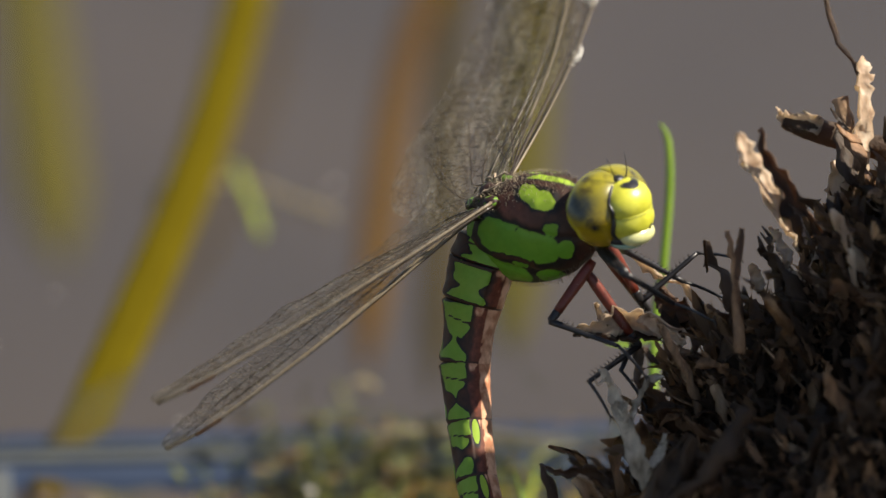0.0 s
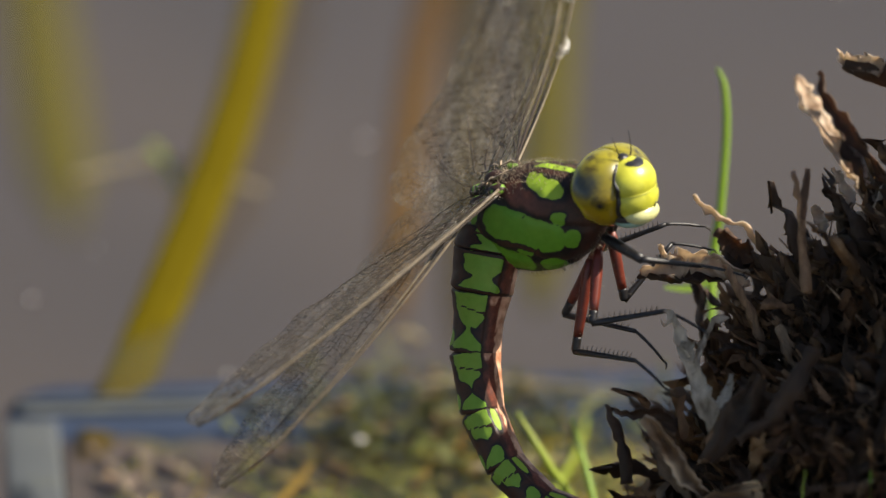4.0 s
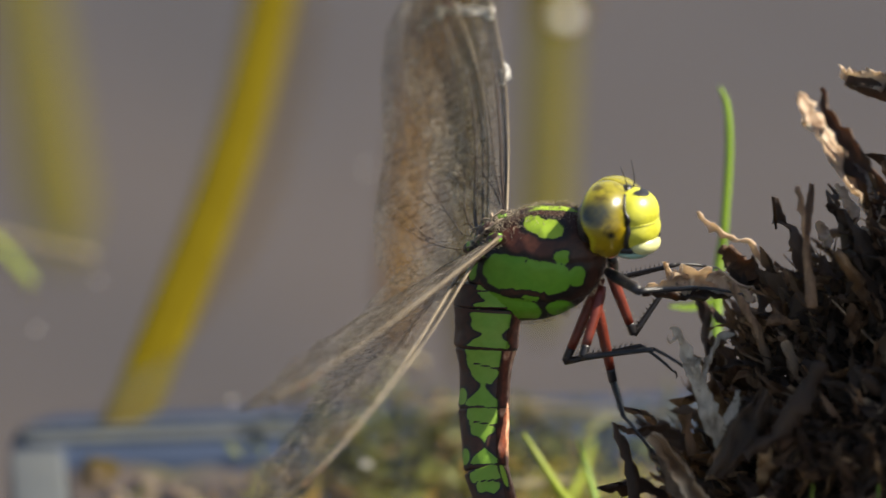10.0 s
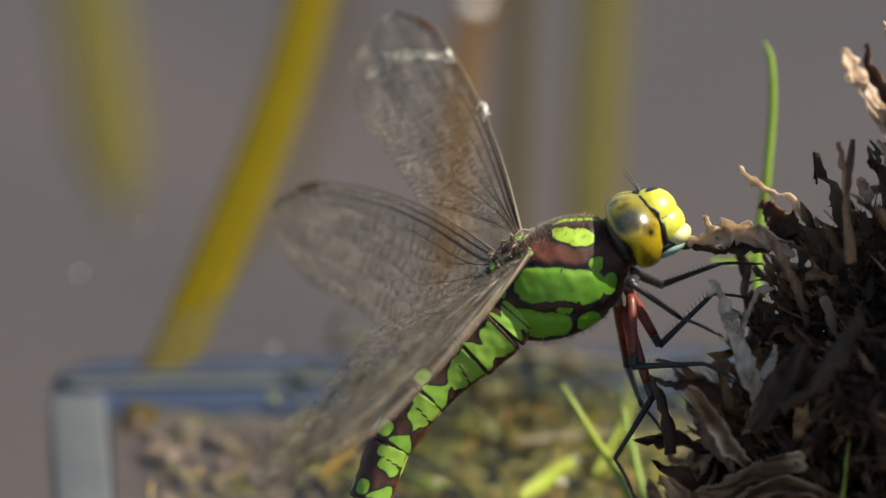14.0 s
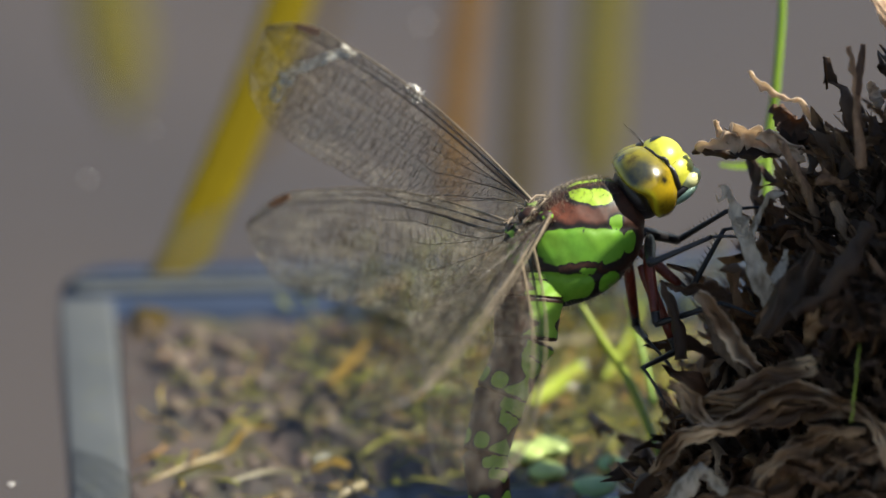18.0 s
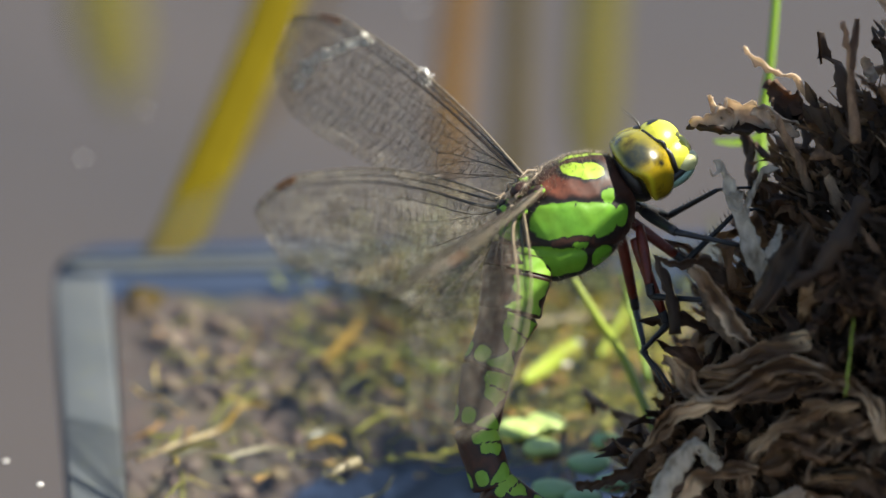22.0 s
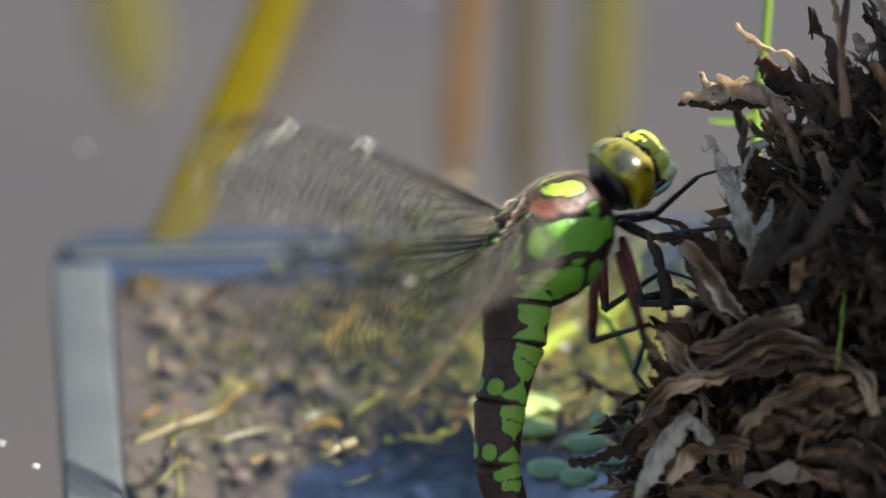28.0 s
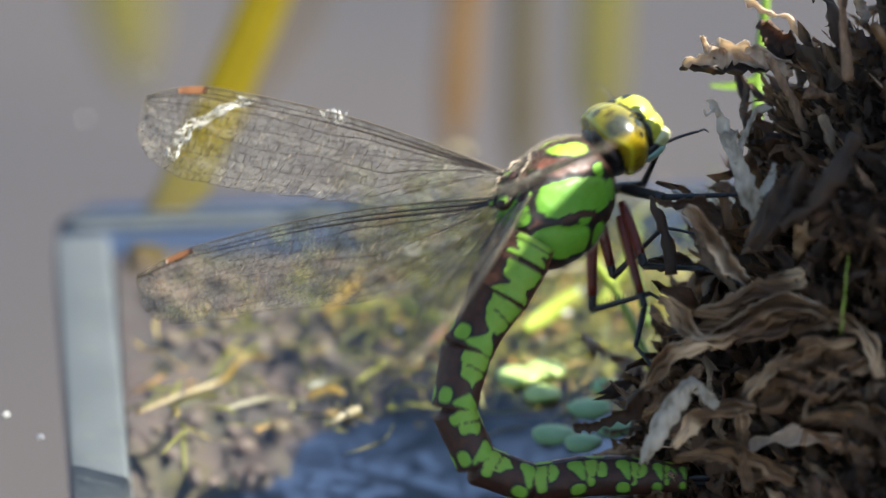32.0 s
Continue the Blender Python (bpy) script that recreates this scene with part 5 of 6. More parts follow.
def dragon_head():
    h = new("head")
    h.parent = fly
    skull = mesh_ob("skull", *ball((-1.0 * MM, 0, -0.2 * MM), (1.5 * MM, 3.2 * MM, 2.9 * MM)), DARK)
    part("skull", skull, h)
    for s in (1, -1):
        v, f = ball((0, 0, 0), (2.6, 4.2, 3.85), 48, 64)
        out, top, pupil, window, rim = [], [], [], [], []
        for p in v:
            # the rear margin swings forward in the middle, and is cut off flat
            cut = -1.05 + 1.0 * math.exp(-((p.z + 0.9) / 1.5) ** 2)
            x = p.x if p.x > cut else cut + 0.30 * (p.x - cut)
            q = Vector((x * (1 - 0.05 * max(0, -p.z)) + 0.05 * max(0, -p.z), p.y + 0.62 * s, p.z))
            q.y *= 1 - 0.06 * max(0, -p.z)
            if s * q.y < 0.02:
                q.y = 0.02 * s + 0.04 * (q.y - 0.02 * s)
            out.append((q + Vector((-0.1, 0, 0.1))) * MM)
            top.append((p.z + 3.85) / 7.7 + 0.05 * noise.noise(p * 1.2))
            n = Vector((p.x / 2.6, p.y / 4.2, p.z / 3.85)).normalized()
            e = n - Vector((0.10, 0.86 * s, 0.42)).normalized()
            m0 = max(0, 1 - math.sqrt((e.x + 0.4 * e.z) ** 2 * 0.5 + e.y ** 2 * 0.6 + (e.z - 0.2 * e.x) ** 2 * 1.9) / 0.50)
            m1 = max(0, 1 - (n - Vector((0.58, 0.80 * s, -0.10)).normalized()).length / 0.16)
            m2 = max(0, 1 - (n - Vector((0.46, 0.88 * s, 0.05)).normalized()).length / 0.07)
            pupil.append(min(1, 2.0 * m1 + 1.5 * m2))
            window.append(min(0.96, 1.9 * m0 * (1 + 0.4 * noise.noise(n * 5))))
            rim.append(math.exp(-((p.x - cut - 0.16) / 0.22) ** 2))
        e = mesh_ob("eye", out, f, EYE)
        store(e, "top", top)
        store(e, "pupil", pupil)
        store(e, "window", window)
        store(e, "rim", rim)
        part("eye", e, h, "large glossy olive-yellow compound eye")
    # forehead, face and mouth
    rim = ball((0, 0, 0), (1.75, 2.45, 1.45))
    part("forehead", mesh_ob("forehead", [(Vector((p.x * 1.12, p.y * 1.06, p.z * 1.62)) + Vector((1.80, 0, 0.95))) * MM for p in rim[0]], rim[1], FACE), h, "yellow-green swollen forehead")
    part("face", mesh_ob("face", [(Vector((p.x * 1.12, p.y * 1.05, p.z * 1.50)) + Vector((1.92, 0, -0.50))) * MM for p in rim[0]], rim[1], FACE), h, "yellow-green face plate")
    part("lip", mesh_ob("lip", [(Vector((p.x * 0.66, p.y * 0.78, p.z * 0.74)) + Vector((2.75, 0, -2.05))) * MM for p in rim[0]], rim[1], LIP), h, "pale yellowish upper lip")
    part("jaw", mesh_ob("jaw", [(Vector((p.x * 0.80, p.y * 0.72, p.z * 0.48)) + Vector((1.75, 0, -2.95))) * MM for p in rim[0]], rim[1], LABRUM), h, "bluish-green lower jaw")
    part("mouth", mesh_ob("mouth", [(Vector((p.x * 0.95, p.y * 0.80, p.z * 0.60)) + Vector((1.55, 0, -2.40))) * MM for p in rim[0]], rim[1], DARK), h)
    part("brow", mesh_ob("brow", [(Vector((p.x * 1.125, p.y * 1.055, p.z * 0.035)) + Vector((1.86, 0, 0.25))) * MM for p in rim[0]], rim[1], GROOVE), h, "olive groove across the face")

    def shell(c, r, y, z):
        q = 1 - ((y - c[1]) / r[1]) ** 2 - ((z - c[2]) / r[2]) ** 2
        return c[0] + r[0] * math.sqrt(q) if q > 0 else -9

    def face_at(y, z):
        return max(shell((1.80, 0, 0.95), (1.96, 2.60, 2.35), y, z), shell((1.92, 0, -0.50), (1.96, 2.57, 2.175), y, z))

    # black mark on top of the forehead, lying on it
    mark = []
    for i in range(9):
        z = 2.78 + 0.44 * i / 8
        half = (0.35, 0.55, 0.75, 0.95, 1.05, 1.05, 0.95, 0.75, 0.50)[i]
        for j in range(9):
            y = half * (2 * j / 8 - 1)
            mark.append(Vector((face_at(y, z) + 0.05, y, z + 0.03)) * MM)
    part("forehead_mark", mesh_ob("forehead_mark", mark, grid_faces(9, 9), DARK), h, "black mark on the forehead")
    # black seam where the eyes meet the face
    for s in (1, -1):
        ps = []
        for i in range(25):
            z = 3.0 - 5.2 * i / 24
            y = 0.15
            while y < 2.56 and face_at(y, z) > shell((-0.1, 0.62, 0.1), (2.6, 4.2, 3.85), y, z):
                y += 0.02
            x = max(face_at(min(y, 2.5), z), shell((-0.1, 0.62, 0.1), (2.6, 4.2, 3.85), y, z))
            ps.append(Vector((x + 0.02, y * s, z)))
        part("crease", mesh_ob("crease", *tube([p * MM for p in curve(ps[::3], 40)], [0.00013 + 0.00009 * i / 39 for i in range(40)], 7), DARK), h, "black seam between eye and face")
    # dark line down the middle of the lower face
    ps = [Vector((face_at(0.55, z) + 0.01, 0.55, z)) for z in (-1.0, -1.3, -1.6, -1.9)]
    part("crease", mesh_ob("crease", *tube([p * MM for p in ps], 0.00010, 6), DARK), h, "short black line on the lower face")
    part("crown", mesh_ob("crown", *ball((1.2 * MM, 0, 3.1 * MM), (0.55 * MM, 0.75 * MM, 0.5 * MM), 12, 16), DARK), h)
    for s in (1, -1):
        ps = [Vector((1.5, 0.6 * s, 3.0)), Vector((1.6, 0.8 * s, 3.6)), Vector((1.5, 1.0 * s, 4.5)), Vector((1.2, 1.2 * s, 5.8))]
        part("antenna", mesh_ob("antenna", *tube([p * MM for p in curve(ps, 10)], [0.00008 - 0.0000065 * i for i in range(10)], 6), DARK), h)
        v, f = ball((-1.15 * MM, 2.1 * s * MM, 0.3 * MM), (0.7 * MM, 1.7 * MM, 2.3 * MM), 14, 18)
        part("nape", mesh_ob("nape", v, f, DARK), h)
    for o in h.children:
        o.data.transform(Matrix.Diagonal((1.34, 1.14, 1.06, 1)))
    return h


HEAD = dragon_head()

SEG_LENGTH = (2.4, 4.2, 6.2, 6.2, 6.1, 6.0, 5.8, 5.0, 3.6, 2.4)
SEG_RADIUS = (3.6, 3.9, 3.5, 2.9, 2.5, 2.35, 2.3, 2.3, 2.2, 1.85, 1.4)


def segment(i):
    """One ring of the abdomen: along -x from its joint, back upwards."""
    ln, r0, r1 = SEG_LENGTH[i], SEG_RADIUS[i], SEG_RADIUS[i + 1]
    nu, nv = 34, 72
    rings, mark, belly, gold, peach = [], [], [], [], []
    for k in range(nu):
        s = k / (nu - 1)
        x = -ln * s * 1.06 + 0.35
        r = r0 + (r1 - r0) * s
        if i == 2:
            r *= 1 - 0.10 * math.sin(math.pi * s)
        r *= 1 - 0.16 * max(0, 1 - s / 0.06) - 0.05 * max(0, (s - 0.94) / 0.06) - 0.03 * math.sin(math.pi * s)
        ring = []
        for j in range(nv):
            a = 2 * math.pi * j / nv
            th = math.degrees(math.acos(math.cos(a)))
            rr = r * (1 + 0.03 * noise.noise(Vector((x, 3 * math.cos(a), 3 * math.sin(a) + i))))
            flat = 0.86 if th > 120 else 1.0
            ring.append(Vector((x, rr * 0.95 * math.sin(a), rr * flat * math.cos(a))) * MM)
            n1 = noise.noise(Vector((s * 5.5, th * 0.045, i * 3.1)))
            n2 = noise.noise(Vector((s * 13, th * 0.11, i * 7.7)))
            wig = 11 * n1 + 3 * n2
            # dark wedges push in from the back and the belly behind the middle, deeper on each ring
            deep = min(1.0, 0.50 + 0.24 * max(0, i - 1))
            wedge = math.exp(-((s - 0.63 - 0.05 * n1) / 0.15) ** 2)
            high = 46 + 1.5 * i + (30 + 10 * deep) * wedge * deep - 10 * max(0, s - 0.75) / 0.25
            low = 122 - 2 * i - (30 + 8 * deep) * wedge * deep
            v = min((th - high + wig) / 20, (low - th + wig) / 20, (s - 0.05 - 0.03 * n2) / 0.06, (0.93 - s - 0.03 * n2) / 0.05, 0.7)
            # a thin dark line across the front half, broken low down
            if i > 1:
                v -= 1.3 * math.exp(-((s - 0.30 - 0.0016 * (th - 85)) / 0.020) ** 2) * (1 if th > 62 else 0.2)
            else:
                v -= 1.4 * math.exp(-((s - 0.10 - 0.2 * (i == 0)) / 0.035) ** 2)
            # small green spots on the back at the rear of each ring
            v = max(v, blob(s, th, 0.80, 26, 0.13, 19), blob(s, th, 0.78, 96, 0.12, 15) if i > 3 else -1, blob(s, th, 0.16, 46, 0.09, 13) if i > 3 else -1) if i > 1 else v
            # pale strip low on the side
            if i > 3:
                v = max(v, blob(s, th, 0.27, 132, 0.20, 10, 2.2))
            mark.append(v + 0.5)
            belly.append(max(0.0, min(1.0, (th - 118) / 16 + 1.1 * noise.noise(Vector((s * 5, th * 0.03, i + 2))))) * (1 if 0.06 < s < 0.92 else 0.2))
            gold.append(0.22 + 0.7 * max(0.0, min(1.0, (th - 118) / 10)))
            bare = max(0.0, min(1.0, (th - 146 + 14 * n1) / 8)) + max(0.0, 1 - abs(s - 0.12) / 0.14) * max(0.0, min(1.0, (th - 122) / 8))
            peach.append(min(1.0, bare) * (0.25 if abs(th - 150 - 5 * n1) < 3.5 else 1) * (1 if 0.05 < s < 0.95 else 0.3))
        rings.append(ring)
    ob = mesh_ob("abdomen_segment", *loft(rings), SEGMENT)
    store(ob, "mark", mark)
    store(ob, "belly", belly)
    store(ob, "gold", gold)
    store(ob, "peach", peach)
    return part("abdomen_segment", ob, fly, "dark abdomen ring with green blotches")


SEGMENTS = [segment(i) for i in range(10)]
for s in (1, -1):
    v, f = ribbon(curve([Vector((-2.2, 0.5 * s, 0.5)), Vector((-4.2, 0.9 * s, 0.6)), Vector((-6.4, 0.8 * s, 0.2))], 10), [0.5, 0.8, 1.0, 1.1, 1.1, 1.1, 1.0, 0.9, 0.6, 0.2], Vector((0, 1, 0.2)), 0.2, 0.1, 4)
    part("tail_appendage", mesh_ob("tail_appendage", [p * MM for p in v], f, DARK), SEGMENTS[9])


WING_LENGTH = (41.0, 40.0)


def wing(fore, side, seed):
    """A wing: out along x, its leading edge towards +y."""
    L = WING_LENGTH[0 if fore else 1]
    twist = radians((7 if fore else 15) if side > 0 else 4)
    fold = 0.22 if side > 0 else 0.45
    rnd = random.Random(seed)

    def lead(s):
        return 0.6 + 2.0 * math.sin(math.pi * min(1, s * 1.02)) * (0.8 if fore else 1.1) - 2.6 * (max(0, s - 0.84) / 0.16) ** 2.2

    def chord(s):
        pts = ((0, 1.6), (0.06, 3.6), (0.15, 6.6), (0.3, 9.6), (0.5, 11.2), (0.66, 11.8), (0.8, 11.6), (0.88, 10.4), (0.93, 8.6), (0.97, 5.8), (0.99, 3.2), (1, 0.6)) if fore else ((0, 3.0), (0.02, 8.0), (0.06, 12.0), (0.13, 13.8), (0.24, 14.3), (0.36, 13.9), (0.52, 12.8), (0.66, 12.0), (0.8, 11.0), (0.88, 9.6), (0.93, 8.0), (0.97, 5.2), (0.99, 3.0), (1, 0.6))
        return float(np.interp(s, [p[0] for p in pts], [p[1] for p in pts]))

    def place(s, v):
        x = L * s - (0 if fore else 5.0) * v * max(0, 1 - s / 0.25) ** 1.5
        y = lead(s) - chord(s) * v * math.cos(twist * s)
        z = chord(s) * v * math.sin(twist * s) + fold * math.sin(v * 22) * math.exp(-2.4 * v) + 0.9 * noise.noise(Vector((s * 3.2, v * 2.2, seed))) * v + 0.30 * noise.noise(Vector((s * 14, v * 7, seed))) * v + 0.55 * noise.noise(Vector((s * 9, v * 5, seed + 4))) * max(0, s - 0.35) * min(1, v * 4)
        return Vector((x, y * side, z)) * MM

    root = new("forewing" if fore else "hindwing")
    root.parent = fly
    nu, nv = 64, 18
    skin = mesh_ob("membrane", [place(i / (nu - 1), j / (nv - 1)) for i in range(nu) for j in range(nv)], grid_faces(nu, nv), WING)
    part("membrane", skin, root, "clear silky wrinkled wing membrane")
    dark, pale = [], []
    longs = [0.0, 0.055, 0.11, 0.22, 0.36, 0.52, 0.70, 0.88, 1.0]

    def bent(v0, s):
        # the long veins start close together and fan out
        k = min(1, s / 0.30)
        return (0.10 + 0.25 * v0) * (1 - k) + v0 * k if v0 > 0.06 else v0

    for q, v0 in enumerate(longs):
        r = (0.17, 0.10, 0.12, 0.06, 0.055, 0.05, 0.045, 0.04, 0.045)[q] * MM
        # the inner veins branch off one another some way out
        s0 = (0, 0, 0, 0.02, 0.11, 0.05, 0.15, 0.09, 0.0)[q]
        pts = []
        for i in range(40):
            u = s0 + (1 - s0) * i / 39
            v1 = bent(v0, u) + (0.020 * math.sin(i * 0.42 + q * 2) + 0.016 * noise.noise(Vector((i * 0.3, q, seed))) if 2 < q < 8 else 0)
            if q in (4, 6):
                v1 += (bent(longs[q - 1], s0) - bent(v0, s0)) * max(0, 1 - i / 9) ** 2
            pts.append(place(u, min(1, max(0, v1))))
        thick = (1.1, 1.6, 1.8, 1.5, 1.0, 1.5, 0.9, 1.2, 1.0)[q]
        (pale if q == 0 or (q == 2 and side < 0) else dark).append(tube(pts, [r * max(0.5, thick - 2.0 * i / 39) for i in range(40)], 5))
    # cross veins, denser towards the trailing edge
    for q in range(len(longs) - 1):
        count = (34, 30, 40, 44, 48, 52, 54, 56)[q]
        for i in range(count):
            s = (i + rnd.uniform(0.2, 0.8)) / count
            if s < 0.04 or s > 0.985:
                continue
            s2 = min(0.99, max(0.02, s + rnd.gauss(0, 0.007)))
            a, b = bent(longs[q], s), bent(longs[q + 1], s2)
            mid = place((s + s2) / 2 + rnd.gauss(0, 0.002), (a + b) / 2)
            (pale if rnd.random() < 0.2 else dark).append(tube([place(s, a), mid, place(s2, b)], 0.000030, 3))
            if q > 2 and rnd.random() < 0.8:
                e = s + 0.6 / count
                m2 = place(min(e, 0.99), (bent(longs[q], e) + bent(longs[q + 1], e)) / 2 + rnd.uniform(-0.02, 0.02))
                dark.append(tube([mid, m2], 0.000028, 3))
    vn = part("vein_net", mesh_ob("vein_net", *merge(dark), VEIN), root, "dark branching wing veins")
    vn["kind"] = "stuff"
    part("leading_vein", mesh_ob("leading_vein", *merge(pale), VEIN_PALE), root, "pale leading edge and glossy pale veins")
    st = [place(0.86 + 0.07 * i / 5, v) for i in range(6) for v in (0.0, 0.06 + 0.02 * math.sin(math.pi * i / 5))]
    st = [p + Vector((0, 0, 0.00008)) for p in st] + [p - Vector((0, 0, 0.00008)) for p in st]
    part("wing_spot", mesh_ob("wing_spot", st, grid_faces(6, 2) + [tuple(reversed(f)) for f in grid_faces(6, 2, start=12)] + [(0, 1, 13, 12), (10, 22, 23, 11)], STIGMA), root, "rusty orange wing spot")
    return root, place


WINGS, PLACES = [], []
for fore, side, seed in ((True, 1, 1), (False, 1, 2), (True, -1, 3), (False, -1, 4)):
    w, pl = wing(fore, -1 if side < 0 else 1, seed)
    WINGS.append(w)
    PLACES.append(pl)
# the crumpled, whitish band across one forewing
rnd = random.Random(9)
crease = []
for strand in range(3):
    pts = []
    for i in range(16):
        v = 0.02 + 0.80 * i / 15
        s = 0.73 + 0.13 * math.sin(math.pi * min(1, v * 0.75)) + 0.012 * strand + rnd.gauss(0, 0.006)
        pts.append(PLACES[0](s, v) + Vector((0, 0, 0.0002 + 0.0003 * rnd.random())))
    ws = [(0.0007, 0.0004, 0.0003)[strand] * rnd.uniform(0.3, 1.3) * (1 - 0.5 * i / 15) for i in range(16)]
    crease.append(ribbon(pts, ws, Vector((1, 0.2, 0.5)), 0.00006, 0.3, 3))
for k in range(42):
    v = rnd.uniform(0.0, 0.85)
    s = (0.75 + 0.12 * math.sin(math.pi * min(1, v * 0.75)) + rnd.gauss(0, 0.012)) if k < 24 else 0.515 + rnd.gauss(0, 0.014)
    v = v if k < 24 else rnd.uniform(-0.06, 0.08)
    a = PLACES[0](s, v) + Vector((0, 0, 0.0003))
    b = PLACES[0](min(0.98, s + rnd.gauss(0, 0.016)), min(1, max(0, v + rnd.gauss(0, 0.05)))) + Vector((0, 0, 0.0002))
    crease.append(ribbon(curve([a, (a + b) / 2 + Vector((0, 0, rnd.uniform(0, 0.0006))), b], 6), [w * (1.0 if k < 24 else 0.5) for w in (0.0001, 0.0004, 0.00055, 0.0005, 0.0003, 0.0001)], Vector((rnd.gauss(0, 1), rnd.gauss(0, 1), 0.4)), 0.00006, 0.3, 3))
part("crease", mesh_ob("crease", *merge(crease), FLECK), WINGS[0], "whitish crumpled crease across the wing")


FEMUR, TIBIA, TARSUS = (6.6, 7.6, 9.8), (7.0, 7.6, 8.4), 4.2
HIPS = ((6.6, 1.6, -3.0), (5.6, 2.0, -4.2), (4.4, 2.2, -5.0))


def leg(pair, side):
    """Thigh, shin and foot, each along +x from its joint."""
    ln = FEMUR[pair]
    root = new("leg")
    root.parent = fly
    rust = pair > 0
    half = ln * 0.84
    a = tube([Vector((x, 0, 0)) * MM for x in np.linspace(0, half if rust else ln, 8)], [r * MM for r in (0.42, 0.56, 0.60, 0.60, 0.57, 0.54, 0.51, 0.48)], 12)
    thigh = part("thigh", mesh_ob("thigh", *a, RUST if rust else DARK), fly, "rust-red and black thigh" if rust else "")
    if rust:
        b = tube([Vector((x, 0, 0)) * MM for x in np.linspace(half - 0.05, ln, 6)], [r * MM for r in (0.49, 0.47, 0.46, 0.46, 0.47, 0.40)], 12)
        part("thigh_end", mesh_ob("thigh_end", *b, DARK), thigh, "black end of the thigh")
    rnd = random.Random(pair * 7 + side)
    fuzz = []
    for k in range(70):
        x, a = rnd.uniform(0.4, ln * 0.97), rnd.uniform(0, 6.28)
        b, d = Vector((x, 0.5 * math.cos(a), 0.5 * math.sin(a))), Vector((0.12, math.cos(a), math.sin(a))) * rnd.uniform(0.25, 0.5)
        fuzz.append(tube([b * MM, (b + d) * MM], [0.000013, 0.000005], 3))
    part("leg_hair", mesh_ob("leg_hair", *merge(fuzz), HAIR), thigh, "fine pale hairs")
    ln = TIBIA[pair]
    sp = [tube([Vector((x, 0, 0)) * MM for x in np.linspace(-0.1, ln, 9)], [r * MM for r in (0.36, 0.36, 0.33, 0.31, 0.29, 0.27, 0.26, 0.26, 0.24)], 10)]
    for k in range(11):
        for q in (-1, 1):
            x = ln * (0.15 + 0.8 * k / 11)
            b = Vector((x, 0.18 * q, -0.2))
            sp.append(tube([b * MM, (b + Vector((0.30, 0.3 * q, -0.65))) * MM], [0.00004, 0.00001], 4))
    shin = part("shin", mesh_ob("shin", *merge(sp), DARK), fly, "black spiny shin")
    tz = [tube([Vector((x, 0, -0.03 * x * x)) * MM for x in np.linspace(-0.1, TARSUS, 9)], [r * MM for r in (0.2, 0.17, 0.19, 0.16, 0.18, 0.15, 0.17, 0.14, 0.10)], 8)]
    for q in (-1, 1):
        tz.append(tube([p * MM for p in curve([Vector((4.1, 0.05 * q, -0.5)), Vector((4.6, 0.3 * q, -0.55)), Vector((4.9, 0.4 * q, -1.0))], 5)], [0.0001, 0.00009, 0.00007, 0.00005, 0.00002], 5))
    foot = part("foot", mesh_ob("foot", *merge(tz), DARK), fly, "black jointed foot with two claws")
    bpy.data.objects.remove(root)
    return thigh, shin, foot


LEGS = [leg(p, s) for s in (-1, 1) for p in range(3)]


# ---- what moves ----
BODY, FEET = {}, {}


def body_key(t, centre, lift, yaw, head, head_lift, head_yaw, lf, lh, rf, rh, spine):
    """The dragonfly at one time, in the slanted frame: where its thorax and head are and which way they point
    (lift: up the picture plane, yaw: away), the four wing tips and the line of its abdomen."""
    BODY[t] = [np.array(v, float) for v in (centre, (lift, yaw), head, (head_lift, head_yaw), lf, lh, rf, rh, spine_even(spine))]


def feet_key(t, *feet):
    FEET[t] = [np.array(feet, float)]


def spine_even(spine):
    """The abdomen's line resampled, run on past its end as it curls forward."""
    p = [Vector((*q, 0)) for q in spine]
    ext = p[-1] - p[-2]
    p.append(p[-1] + Vector((ext.x * 0.9 + 1.2, ext.y * 0.75, 0)))
    fine = curve(p, 60)
    return [(q.x, q.y) for q in fine]


def between(keys, t):
    """Smooth values between keyed times, with no overshoot."""
    ts = sorted(keys)
    i = max(0, min(len(ts) - 2, sum(1 for q in ts if q <= t) - 1))
    a, b = ts[i], ts[i + 1]
    f = min(1, max(0, (t - a) / (b - a)))

    def slope(j, k):
        if j == 0 or j == len(ts) - 1:
            return 0 * keys[ts[j]][k]
        u = (keys[ts[j]][k] - keys[ts[j - 1]][k]) / (ts[j] - ts[j - 1])
        v = (keys[ts[j + 1]][k] - keys[ts[j]][k]) / (ts[j + 1] - ts[j])
        return np.where(u * v > 0, 2 * u * v / np.where(np.abs(u + v) < 1e-9, 1e-9, u + v), 0)

    out = []
    for k in range(len(keys[a])):
        p, q, m, n = keys[a][k], keys[b][k], slope(i, k) * (b - a), slope(i + 1, k) * (b - a)
        out.append((2 * f ** 3 - 3 * f * f + 1) * p + (f ** 3 - 2 * f * f + f) * m + (3 * f * f - 2 * f ** 3) * q + (f ** 3 - f * f) * n)
    return out


def frame_of(forward, up):
    x = forward.normalized()
    y = up.cross(x).normalized()
    return Matrix((x, y, x.cross(y))).transposed()


def facing(lift, yaw):
    a, b = radians(lift), radians(yaw)
    return turn(math.cos(b) * math.cos(a), math.cos(b) * math.sin(a), math.sin(b))


